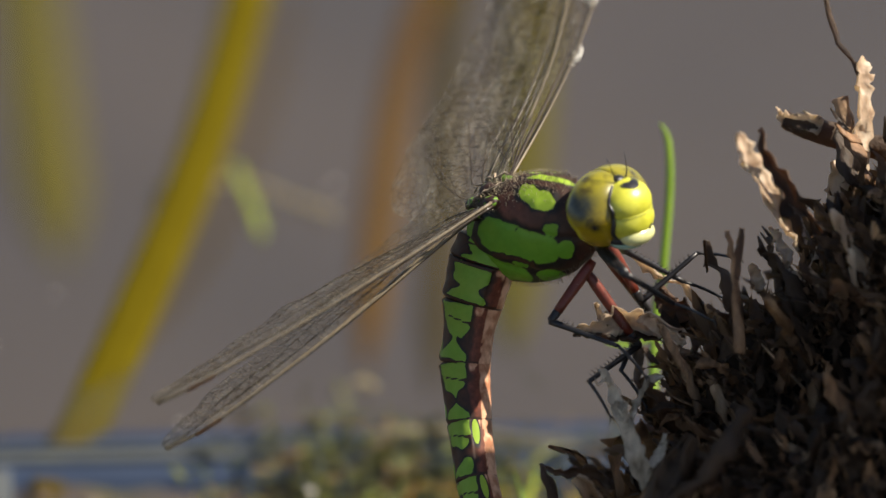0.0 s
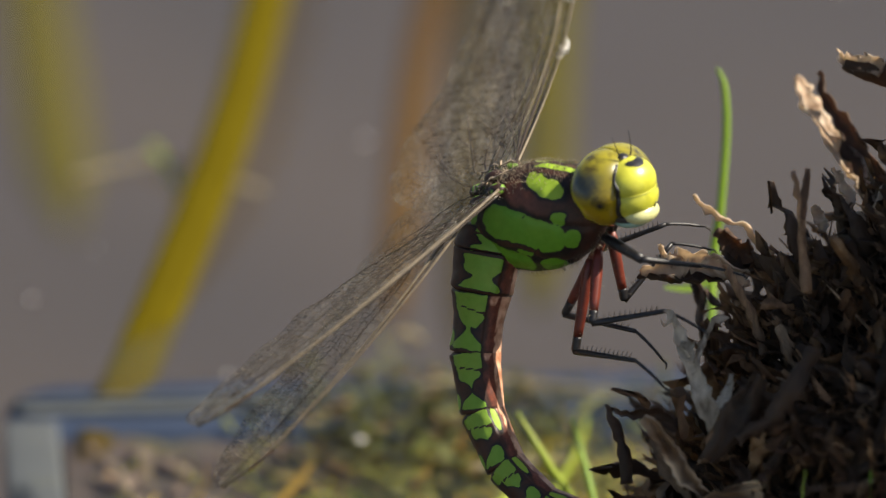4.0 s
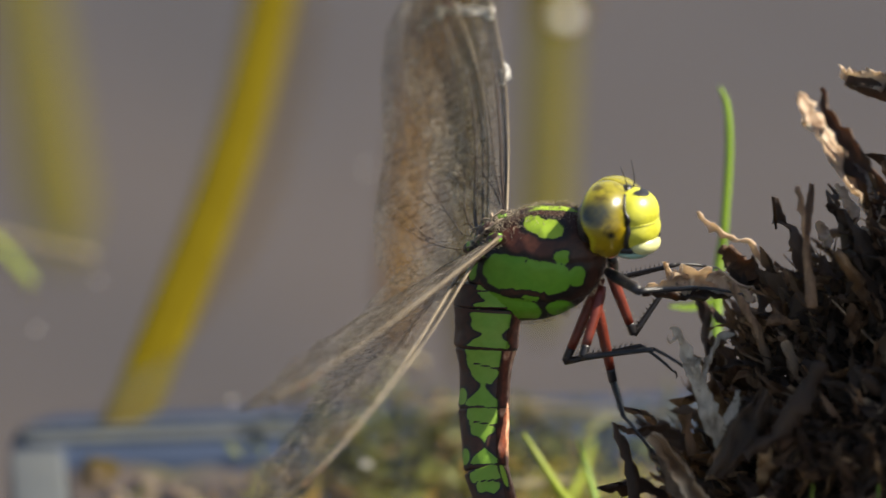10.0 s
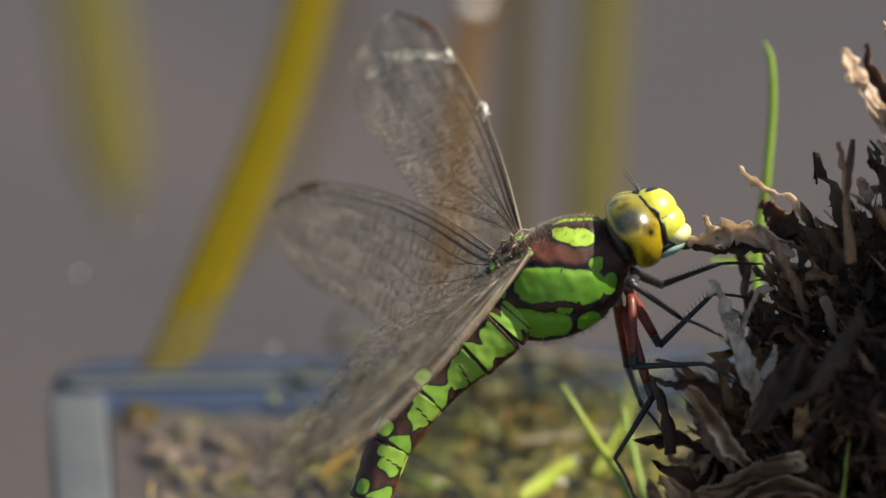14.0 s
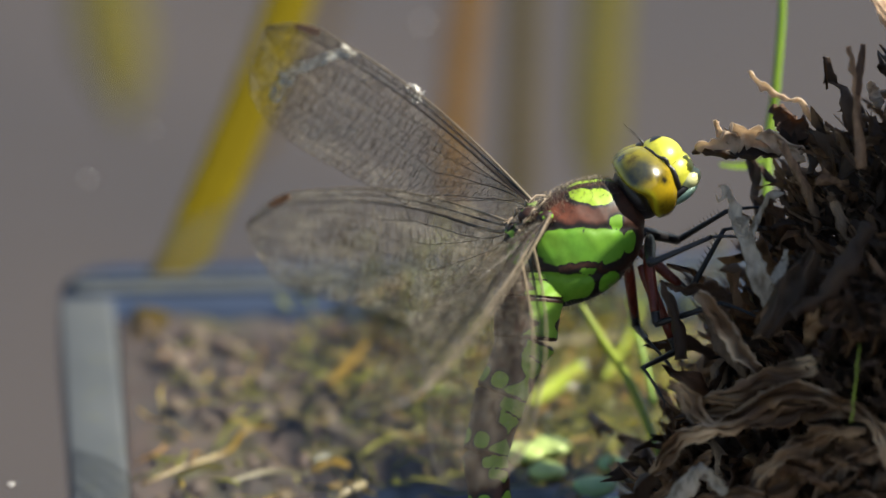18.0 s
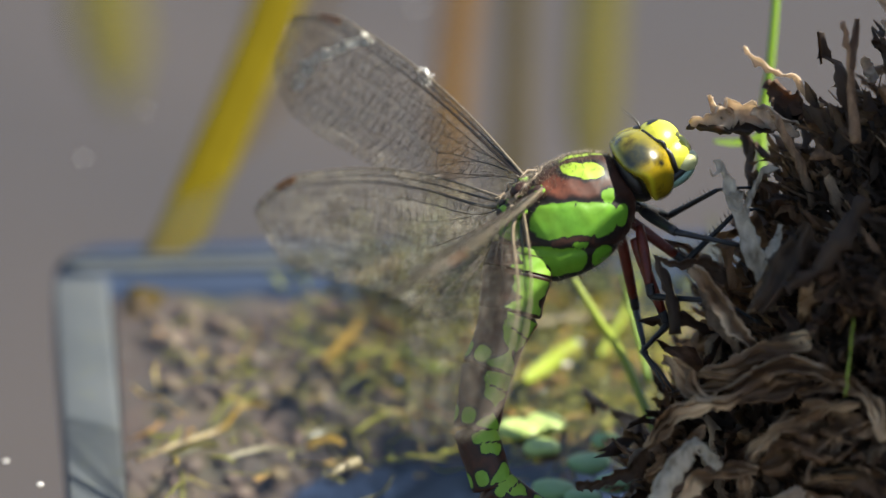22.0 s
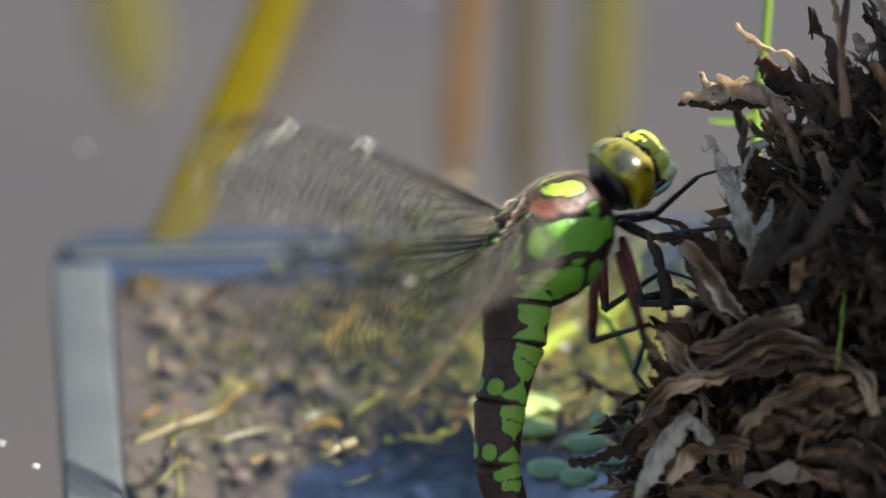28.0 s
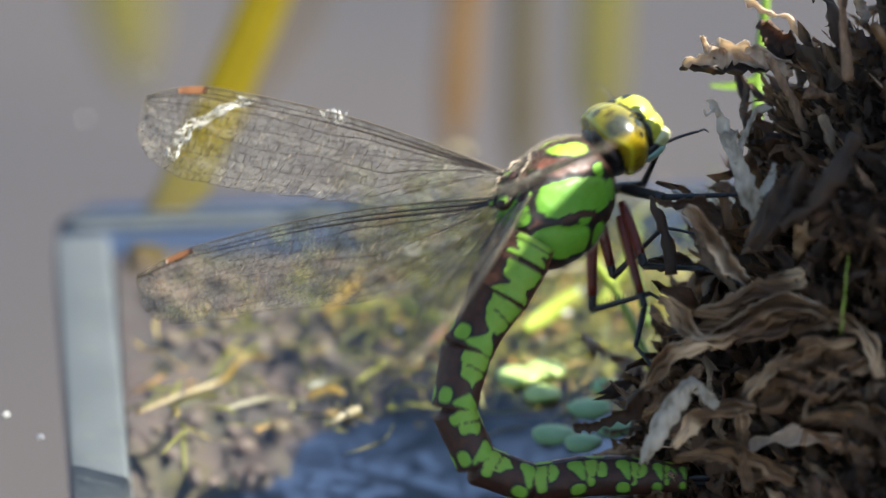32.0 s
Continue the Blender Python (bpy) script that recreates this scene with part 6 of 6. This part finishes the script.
HINGES = ((-2.6, 2.5, 4.8), (-5.4, 2.5, 3.7), (-2.6, -2.5, 4.8), (-5.4, -2.5, 3.7))


def motions():
    times = [round(0.25 * i, 2) for i in range(129)]
    # while it whirs its wings, a row for every frame
    times = sorted(set(times) | {i / FPS for i in range(826, 871)} | {i / FPS for i in range(938, 961)})
    rows = {ob: [] for ob in (fly, HEAD, *WINGS, *SEGMENTS, *(p for l in LEGS for p in l))}
    for t in times:
        centre, (lift, yaw), head, (hl, hy), *rest = between(BODY, t)
        tips, spine = rest[:4], rest[4]
        whir = max(0.0, 1 - ((t - 28.1) / 0.75) ** 2) if t < 29.5 else max(0.0, min(0.8, (t - 31.2) * 1.2))
        beat = whir * math.sin(math.pi * FPS / 2 * t)
        tips = [tip + beat * np.array(d) for tip, d in zip(tips, ((1.6, 3.6), (1.2, 3.0), (2.0, 2.0), (1.5, 2.0)) if t < 29.5 else ((0, 0), (0, 0), (1.2, 1.2), (0.8, 1.0)))]
        centre, head = centre + beat * np.array((0.55, 0.35)), head + beat * np.array((0.45, 0.25))
        R = frame_of(facing(lift, yaw), turn(-0.47, 0.80, -0.33))
        O = at(centre[0], centre[1], 0)
        body = Matrix.Translation(O) @ R.to_4x4()
        rows[fly].append((t, body))
        inv = body.inverted()
        sy = math.sin(radians(yaw))
        H = Matrix.Translation(at(head[0], head[1], 9 * sy)) @ frame_of(facing(hl, hy), turn(-0.35, 0.92, -0.12)).to_4x4()
        rows[HEAD].append((t, inv @ H))
        # wings: the span reaches for the tip, the leading edge faces forward
        fwd = Vector(R.col[0])
        late = max(0, min(1, (yaw - 12) / 20))
        early = max(0, min(1, (-yaw - 12) / 14))
        for k, tip in enumerate(tips):
            hinge = body @ (Vector(HINGES[k]) * MM)
            rel = hinge - HUB
            hx, hyy, hz = rel.dot(RIGHT) / MM, rel.dot(RISE) / MM, rel.dot(AWAY) / MM
            L = WING_LENGTH[k % 2]
            dx, dy = tip[0] - hx, tip[1] - hyy
            flat = math.hypot(dx, dy)
            if flat > L * 0.97:
                dx, dy, flat = dx * L * 0.97 / flat, dy * L * 0.97 / flat, L * 0.97
            dz = math.sqrt(L * L - flat * flat) * (1 if k < 2 else -1)
            span = turn(dx, dy, dz).normalized()
            left = k < 2
            if left:
                # the far wings lie open to the sight
                side = turn(-dy, dx, 0).normalized()
                side = side if side.dot(fwd) > 0 else -side
                lean = side * 0.85 + fwd * 0.15 - AWAY * early * (1.0 if k == 0 else 0.75) + AWAY * late * (0.6, 1.25)[k]
            else:
                lean = fwd * (1 - 0.35 * early) - AWAY * 0.45 * early + turn(0.7, -0.7, 0) * (0.32, 0.0)[k - 2] * late + AWAY * (0.0, -0.55)[k - 2] * late
            y = (lean - span * lean.dot(span)).normalized()
            span = (span + y * (0.085, 0.055, 0.055, 0.055)[k]).normalized()
            y = (lean - span * lean.dot(span)).normalized()
            z = span.cross(y)
            if not left:
                # the right wing is built mirrored: its leading edge towards -y
                y = -y
                z = span.cross(y)
            w = Matrix.Translation(hinge) @ Matrix((span, y, z)).transposed().to_4x4()
            rows[WINGS[k]].append((t, inv @ w))
        # abdomen: rings laid end to end along the line
        start = body @ (Vector((-6.0, 0, -1.0)) * MM)
        z0 = (start - HUB).dot(AWAY) / MM
        pts = [start] + [at(q[0] + 0.6 * early, q[1], z0 * (1 - min(1, i / 45)) - (5.0 * sy * math.sin(math.pi * min(1, i / 45)))) for i, q in enumerate(spine) if i > 4]
        line = [pts[0]]
        for p in pts[1:]:
            if (p - line[-1]).length > 1e-5:
                line.append(p)
        run = [0.0]
        for p, q in zip(line, line[1:]):
            run.append(run[-1] + (q - p).length)

        def along(d):
            if d >= run[-1]:
                return line[-1] + (line[-1] - line[-2]).normalized() * (d - run[-1])
            i = max(j for j in range(len(run)) if run[j] <= d)
            i = min(i, len(line) - 2)
            return line[i].lerp(line[i + 1], (d - run[i]) / (run[i + 1] - run[i]))

        up = Vector(R.col[2])
        roll = 8 - 64 * max(0, min(1, -yaw / 28))
        d = 0.0
        for i, seg in enumerate(SEGMENTS):
            a, b = along(d), along(d + SEG_LENGTH[i] * MM)
            d += SEG_LENGTH[i] * MM
            ax = (a - b).normalized()
            up = (up - ax * up.dot(ax)).normalized()
            S = Matrix.Translation(a) @ frame_of(ax, up).to_4x4() @ pose(0, 0, 0, roll * min(1, 0.4 + 0.3 * i))
            rows[seg].append((t, inv @ S))
        # legs: feet hold on to the tussock, knees point out and back
        feet = between(FEET, t)[0]
        for n, (thigh, shin, foot) in enumerate(LEGS):
            pair, left = n % 3, n >= 3
            hx, hyy, hz = HIPS[pair]
            hip = body @ (Vector((hx, hyy if left else -hyy, hz)) * MM)
            end = at(feet[n][0], feet[n][1], (5, 4, 2)[pair] if left else (-5, -6, -6)[pair])
            lt = TIBIA[pair] * MM
            lf = FEMUR[pair] * MM
            to = (end - hip).normalized()
            # the foot trails along the last stretch
            way = (to + turn(0.5, 0.1, 0)).normalized()
            ankle = end - way * TARSUS * MM * 0.8
            reach = (ankle - hip).length
            full = lf + lt
            if reach > full * 0.985:
                ankle = hip + (ankle - hip).normalized() * full * 0.985
                reach = full * 0.985
            reach = max(reach, abs(lf - lt) * 1.1)
            u = (ankle - hip).normalized()
            pole = turn((0.25, 0.0, 0.22)[pair], (-0.30, -0.9, -1.0)[pair], (0.9, 0.2, 0.1)[pair] if left else (-0.9, -0.2, -0.12)[pair])
            pole = (pole - u * pole.dot(u)).normalized()
            ca = (lf * lf + reach * reach - lt * lt) / (2 * lf * reach)
            ca = max(-1, min(1, ca))
            knee = hip + u * lf * ca + pole * lf * math.sqrt(1 - ca * ca)
            rows[thigh].append((t, inv @ (Matrix.Translation(hip) @ frame_of(knee - hip, pole).to_4x4())))
            rows[shin].append((t, inv @ (Matrix.Translation(knee) @ frame_of(ankle - knee, pole).to_4x4())))
            way = end - ankle
            rows[foot].append((t, inv @ (Matrix.Translation(ankle) @ frame_of(way, turn(0.1, 1, -0.2)).to_4x4())))
    for ob, r in rows.items():
        walk(ob, r)
    walk(sprig, SPRIG)
    walk(drop, FLUFF)

SPRIG = [
    (0.0, pose(-0.0128, 0.1307, 0.0004, 0, 0, 0)),
    (1.0, pose(-0.0162, 0.1299, 0.0004, 0, 0, 2)),
    (2.0, pose(-0.0204, 0.1255, 0.0004, 0, 0, 3)),
    (3.0, pose(-0.0233, 0.1229, 0.0004, 0, 0, 4)),
    (5.5, pose(-0.0306, 0.1264, 0.0004, 0, 0, 4)),
    (7.0, pose(-0.0375, 0.1263, 0.0004, 0, 0, 6)),
    (8.0, pose(-0.0421, 0.1271, 0.0004, 0, 0, 8)),
    (9.0, pose(-0.0433, 0.1212, 0.0004, 0, 0, 10)),
    (10.0, pose(-0.0459, 0.1130, 0.0004, 0, 0, 12)),
    (14.0, pose(-0.0660, 0.1080, 0.0004, 0, 0, 18)),
    (32.0, pose(-0.1670, 0.0873, 0.0004, 0, 0, 40)),
]
FLUFF = [
    (0.0, pose(0.0735, 0.1641, 0.0004, 0, 0, 0)),
    (6.0, pose(0.0415, 0.1843, 0.0004, 0, 0, 0)),
    (7.0, pose(0.0340, 0.1790, 0.0004, 0, 0, 0)),
    (8.0, pose(0.0278, 0.1815, 0.0004, 0, 0, 0)),
    (9.0, pose(0.0254, 0.1785, 0.0004, 0, 0, 0)),
    (10.0, pose(0.0218, 0.1772, 0.0004, 0, 0, 0)),
    (11.0, pose(0.0134, 0.1700, 0.0004, 0, 0, 0)),
    (12.0, pose(0.0114, 0.1732, 0.0004, 0, 0, 0)),
    (13.0, pose(0.0110, 0.1722, 0.0004, 0, 0, 0)),
    (14.0, pose(0.0047, 0.1667, 0.0004, 0, 0, 0)),
    (32.0, pose(-0.0549, 0.2274, 0.0004, 0, 0, 20)),
]
body_key(0, (21.2, 23.8), 11, -30, (28.3, 25.6), -12, -38,
         (25.1, 52.9), (22.8, 55.2), (-17.3, 5.7), (-22.7, -3.9),
         [(15.3, 20.3), (13.9, 14.5), (13.3, 8.7), (13.9, 2.9), (14.7, -2.9), (16.5, -8.7), (20.6, -12.8)])
body_key(1, (14.0, 18.2), 12, -30, (20.9, 21.2), -12, -38,
         (13.7, 47.5), (13.5, 49.8), (-18.9, -2.9), (-19.5, -11.5),
         [(9.0, 13.3), (7.6, 8.0), (7.3, 2.2), (7.6, -3.6), (8.8, -9.4), (12.0, -14.6)])
body_key(2, (14.7, 18.0), 12, -30, (22.4, 20.9), -12, -38,
         (13.6, 47.2), (13.1, 49.0), (-19.7, -1.8), (-20.8, -9.9),
         [(9.7, 13.6), (9.1, 7.2), (9.4, 1.4), (10.6, -4.4), (13.2, -9.6), (17.8, -13.7)])
body_key(3, (14.8, 18.8), 10, -28, (21.9, 21.8), -12, -38,
         (16.1, 46.6), (15.3, 48.4), (-19.5, -2.0), (-19.7, -10.7),
         [(9.2, 13.6), (7.4, 7.8), (7.2, 2.0), (8.3, -4.4), (11.0, -9.1), (14.7, -12.5), (20.0, -14.3)])
body_key(6, (15.9, 19.2), 8, -28, (22.8, 21.6), -12, -38,
         (16.2, 47.6), (16.0, 49.4), (-22.2, -3.7), (-20.1, -11.7),
         [(10.0, 14.6), (10.0, 9.3), (10.6, 3.5), (12.6, -2.3), (17.0, -6.9), (21.6, -9.3), (26.3, -9.8)])
body_key(7, (15.6, 18.9), 8, -28, (22.2, 21.4), -12, -38,
         (15.2, 47.6), (15.0, 49.4), (-22.4, -4.6), (-19.4, -11.4),
         [(9.6, 14.6), (9.1, 9.9), (9.8, 4.1), (12.3, -1.7), (16.1, -5.8), (20.7, -8.7), (25.3, -9.8)])
body_key(8, (16.5, 19.5), 10, -28, (23.3, 21.7), -12, -38,
         (17.7, 47.4), (16.9, 49.2), (-21.7, 2.7), (-19.5, -6.3),
         [(10.3, 14.9), (8.2, 9.7), (7.6, 3.9), (9.7, -1.4), (13.7, -6.0), (18.7, -8.9), (23.9, -10.1)])
body_key(9, (14.6, 18.1), 16, -24, (22.2, 20.7), -10, -32,
         (12.9, 48.4), (12.5, 49.6), (-21.4, 1.2), (-20.2, -10.3),
         [(9.5, 14.0), (6.6, 8.8), (4.9, 3.6), (5.4, -2.2), (7.7, -6.9), (11.5, -11.5), (16.1, -14.4)])
body_key(10, (14.4, 16.2), 18, -20, (21.7, 20.3), -8, -24,
         (5.3, 47.5), (2.6, 45.8), (-13.5, 2.1), (-13.0, -8.2),
         [(9.3, 11.0), (8.7, 6.7), (8.5, 2.0), (8.4, -3.8), (9.3, -8.4), (11.9, -14.2), (16.0, -17.7)])
body_key(12, (14.3, 15.5), 18, -20, (21.5, 18.8), -8, -24,
         (1.9, 45.4), (-0.2, 43.6), (-15.6, -0.5), (-15.9, -10.2),
         [(9.5, 10.5), (8.6, 5.3), (7.8, 0.1), (8.1, -5.1), (9.2, -10.4), (11.9, -15.6), (15.9, -19.0)])
body_key(13, (13.7, 15.3), 18, -18, (20.8, 18.8), -6, -20,
         (-0.3, 42.7), (-7.1, 30.3), (-14.3, -1.2), (-12.7, -11.9),
         [(8.7, 8.9), (6.7, 4.3), (5.5, -1.0), (4.7, -6.2), (5.0, -11.4), (7.0, -16.6), (11.1, -20.1)])
body_key(14, (12.6, 9.5), 25, 0, (20.1, 14.2), 26, -8,
         (-5.9, 36.8), (-17.1, 17.2), (-10.2, -8.2), (-16.9, -11.0),
         [(7.0, 4.6), (3.0, 1.4), (-0.8, -2.1), (-4.2, -6.7), (-6.5, -12.0), (-7.1, -17.8), (-5.1, -23.0)])
body_key(14.5, (11.8, 7.7), 28, 5, (19.3, 13.3), 26, -8,
         (-16.1, 28.6), (-21.3, 9.1), (-9.8, -9.1), (-13.1, -13.1),
         [(7.1, 2.2), (5.4, -3.0), (4.0, -8.3), (2.9, -13.5), (3.5, -18.7), (6.4, -23.3)])
body_key(17, (13.1, 5.6), 29, 8, (20.5, 11.2), 36, -4,
         (-17.6, 24.4), (-21.1, 6.7), (-9.1, -14.3), (1.7, -13.2),
         [(8.5, -1.4), (6.2, -6.6), (4.8, -11.2), (4.2, -15.8), (5.4, -20.5), (8.9, -24.5), (13.5, -26.2)])
body_key(18, (13.2, 3.5), 29, 10, (20.2, 9.4), 36, -4,
         (-19.9, 24.4), (-21.0, 4.9), (-6.0, -13.5), (4.1, -20.6),
         [(9.1, -3.8), (7.1, -9.0), (4.8, -14.2), (3.8, -18.8), (4.0, -22.9), (6.6, -27.5), (11.3, -29.8)])
body_key(19, (12.7, 2.5), 29, 10, (20.0, 8.6), 36, -4,
         (-16.0, 23.4), (-17.8, 4.5), (-2.7, -5.0), (1.0, -20.5),
         [(8.3, -4.8), (6.3, -8.8), (5.4, -13.5), (5.2, -18.1), (5.5, -22.7), (8.4, -26.8), (12.7, -29.1)])
body_key(20, (12.9, 3.2), 30, 10, (20.4, 8.6), 36, -4,
         (-15.6, 23.4), (-18.5, 5.0), (-2.1, -6.4), (1.5, -18.4),
         [(8.2, -4.0), (6.1, -9.0), (5.0, -13.6), (4.4, -18.2), (5.6, -22.8), (8.8, -25.7), (14.0, -26.9)])
body_key(22, (13.0, 3.6), 30, 10, (20.5, 8.6), 36, -4,
         (-16.6, 23.1), (-19.5, 4.2), (-2.0, -2.6), (2.2, -18.6),
         [(8.1, -3.6), (6.0, -9.1), (4.3, -13.8), (3.5, -19.0), (4.9, -23.6), (8.4, -27.1), (13.6, -28.2)])
body_key(23, (13.1, 4.1), 31, 10, (20.5, 8.8), 36, -4,
         (-15.9, 21.4), (-20.1, 3.0), (-1.2, -2.8), (0.9, -15.8),
         [(8.2, -3.1), (5.3, -9.2), (3.5, -14.4), (2.7, -19.6), (4.7, -24.2), (8.4, -27.1), (13.7, -28.3)])
body_key(24, (12.7, 3.7), 31, 10, (20.2, 8.7), 36, -4,
         (-17.0, 19.7), (-20.0, 1.4), (-1.7, -2.2), (0.4, -15.9),
         [(8.0, -3.5), (5.3, -9.3), (3.6, -13.9), (2.4, -18.5), (3.8, -23.7), (7.0, -26.6), (12.5, -27.8)])
body_key(27, (13.3, 2.7), 32, 12, (20.6, 8.0), 36, -4,
         (-17.0, 15.4), (-20.9, -2.9), (-3.0, -6.0), (1.7, -16.1),
         [(8.6, -4.5), (6.3, -10.0), (4.8, -14.6), (4.8, -19.8), (6.2, -25.0), (9.4, -29.1), (14.3, -30.8)])
body_key(28, (12.2, -1.2), 42, 25, (19.2, 5.3), 34, 8,
         (-25.3, 9.5), (-26.8, -9.4), (9.1, -6.9), (-2.8, -17.1),
         [(9.5, -8.4), (7.5, -14.5), (6.6, -19.1), (6.3, -23.7), (6.9, -28.3), (9.8, -32.4), (13.8, -34.7)])
body_key(28.5, (12.4, -2.6), 41, 32, (18.6, 4.5), 34, 8,
         (-29.8, 5.4), (-26.3, -10.0), (17.6, 4.5), (-3.3, -17.1),
         [(9.5, -9.8), (7.7, -15.0), (6.9, -20.2), (7.2, -25.4), (8.1, -30.6), (10.9, -34.6)])
body_key(29, (12.2, -6.3), 42, 34, (17.2, 1.6), 34, 8,
         (-30.7, -3.5), (-28.6, -21.3), (15.9, 0.5), (-1.6, -24.4),
         [(10.1, -13.0), (8.3, -17.9), (8.1, -22.5), (8.7, -27.1), (10.1, -31.7), (13.3, -35.8)])
body_key(29.5, (12.1, -4.2), 42, 34, (17.7, 2.5), 34, 8,
         (-30.6, 0.7), (-29.8, -18.2), (18.1, 2.9), (-1.9, -19.8),
         [(9.5, -10.8), (7.4, -16.0), (6.6, -21.2), (6.0, -26.4), (6.6, -31.0), (9.2, -35.7)])
body_key(30, (11.8, -5.7), 42, 34, (17.4, 2.2), 34, 8,
         (-29.7, -0.8), (-28.6, -16.5), (17.9, 3.5), (-2.7, -21.5),
         [(8.9, -12.0), (7.2, -16.6), (6.3, -21.8), (6.0, -27.0), (7.2, -32.2), (10.4, -36.3)])
body_key(31, (11.2, -4.5), 42, 34, (17.1, 2.8), 34, 8,
         (-30.5, 1.1), (-28.4, -16.1), (17.6, 3.7), (-2.5, -20.1),
         [(8.3, -11.4), (5.4, -16.9), (4.0, -21.5), (3.7, -26.7), (4.5, -31.9), (7.7, -36.0)])
body_key(31.5, (11.8, -3.4), 42, 34, (17.6, 3.9), 34, 8,
         (-29.1, 6.1), (-26.6, -10.4), (18.5, 3.4), (-3.0, -18.1),
         [(7.7, -10.0), (4.6, -14.3), (1.7, -19.5), (1.4, -24.7), (3.7, -29.3), (8.9, -31.6), (16.4, -31.1), (20.4, -30.0)])
body_key(32, (12.2, -0.9), 42, 34, (18.3, 5.3), 34, 8,
         (-30.8, 9.3), (-31.3, -8.4), (15.7, 3.5), (-3.0, -17.4),
         [(7.7, -7.6), (4.9, -13.0), (2.0, -18.2), (1.7, -23.4), (4.2, -28.0), (9.4, -29.8), (15.8, -28.9), (21.6, -29.2)])
feet_key(0, (38.3, 14.9), (31.9, 9.4), (28.5, 5.3), (39.4, 17.2), (40.9, 21.0), (32.1, 6.4))
feet_key(1, (32.1, 13.4), (28.0, 7.9), (27.5, 3.7), (31.7, 17.1), (32.0, 16.2), (29.9, 6.4))
feet_key(2, (33.8, 13.4), (30.9, 7.9), (27.7, 3.3), (31.5, 18.2), (31.5, 15.7), (28.2, 4.4))
feet_key(3, (34.2, 13.4), (30.1, 7.9), (27.3, 3.3), (31.0, 18.6), (32.1, 15.9), (27.2, 4.6))
feet_key(6, (34.7, 13.2), (32.3, 7.9), (26.9, -1.5), (31.3, 16.9), (31.0, 15.7), (28.0, 5.0))
feet_key(8, (33.5, 13.6), (31.1, 8.1), (25.4, -0.1), (31.0, 17.5), (30.9, 16.3), (28.2, 5.0))
feet_key(9, (32.4, 12.8), (29.2, 7.2), (23.4, -3.9), (31.1, 16.6), (30.8, 15.7), (28.4, 4.4))
feet_key(10, (33.7, 13.0), (28.8, 5.5), (25.0, -2.3), (31.8, 15.7), (31.8, 14.8), (27.6, 5.5))
feet_key(12, (34.5, 13.3), (28.4, 5.1), (23.5, -1.9), (33.1, 15.8), (32.8, 15.2), (27.5, 5.9))
feet_key(13, (34.8, 12.7), (28.5, 4.8), (23.5, -2.0), (32.9, 15.8), (32.5, 15.4), (27.5, 5.0))
feet_key(14, (27.7, 4.4), (30.0, -0.5), (19.8, -11.8), (32.1, 11.3), (31.5, 7.8), (23.3, -6.1))
feet_key(14.5, (27.3, 4.1), (28.7, -0.9), (18.8, -10.4), (31.6, 11.4), (31.3, 7.8), (23.2, -6.4))
feet_key(17, (28.3, 5.7), (30.6, -2.3), (21.1, -11.1), (32.1, 7.9), (31.5, 5.4), (22.8, -7.4))
feet_key(20, (33.5, -0.1), (31.2, -6.3), (22.5, -13.5), (31.5, 6.6), (32.1, 5.0), (23.3, -13.0))
feet_key(23, (33.8, 0.1), (31.1, -6.4), (22.2, -12.6), (31.5, 6.8), (34.1, 4.1), (23.3, -13.4))
feet_key(24, (32.7, -0.1), (31.0, -6.5), (22.3, -12.8), (31.3, 6.4), (33.6, 3.7), (23.0, -13.5))
feet_key(27, (33.1, 0.0), (29.9, -7.5), (22.7, -13.8), (32.0, 6.9), (34.2, 4.4), (22.5, -13.5))
feet_key(28, (32.2, -0.0), (30.5, -8.7), (22.4, -17.3), (30.2, 6.3), (26.7, -5.2), (24.9, -11.6))
feet_key(28.5, (31.6, -0.2), (28.2, -8.9), (21.8, -17.2), (26.4, 5.9), (26.1, -4.0), (24.3, -11.5))
feet_key(29, (32.2, -0.5), (29.9, -9.4), (21.0, -21.0), (25.2, 6.2), (25.8, -5.7), (23.7, -13.9))
feet_key(30, (32.2, -0.4), (29.9, -9.4), (20.7, -20.3), (25.8, 6.6), (26.3, -4.8), (24.3, -13.2))
feet_key(31, (32.5, -0.2), (30.2, -9.1), (20.7, -19.8), (25.8, 6.5), (26.3, -4.8), (24.2, -12.9))
feet_key(32, (32.8, -0.4), (30.2, -9.0), (22.1, -18.2), (26.1, 6.3), (26.4, -4.1), (24.6, -12.0))
motions()
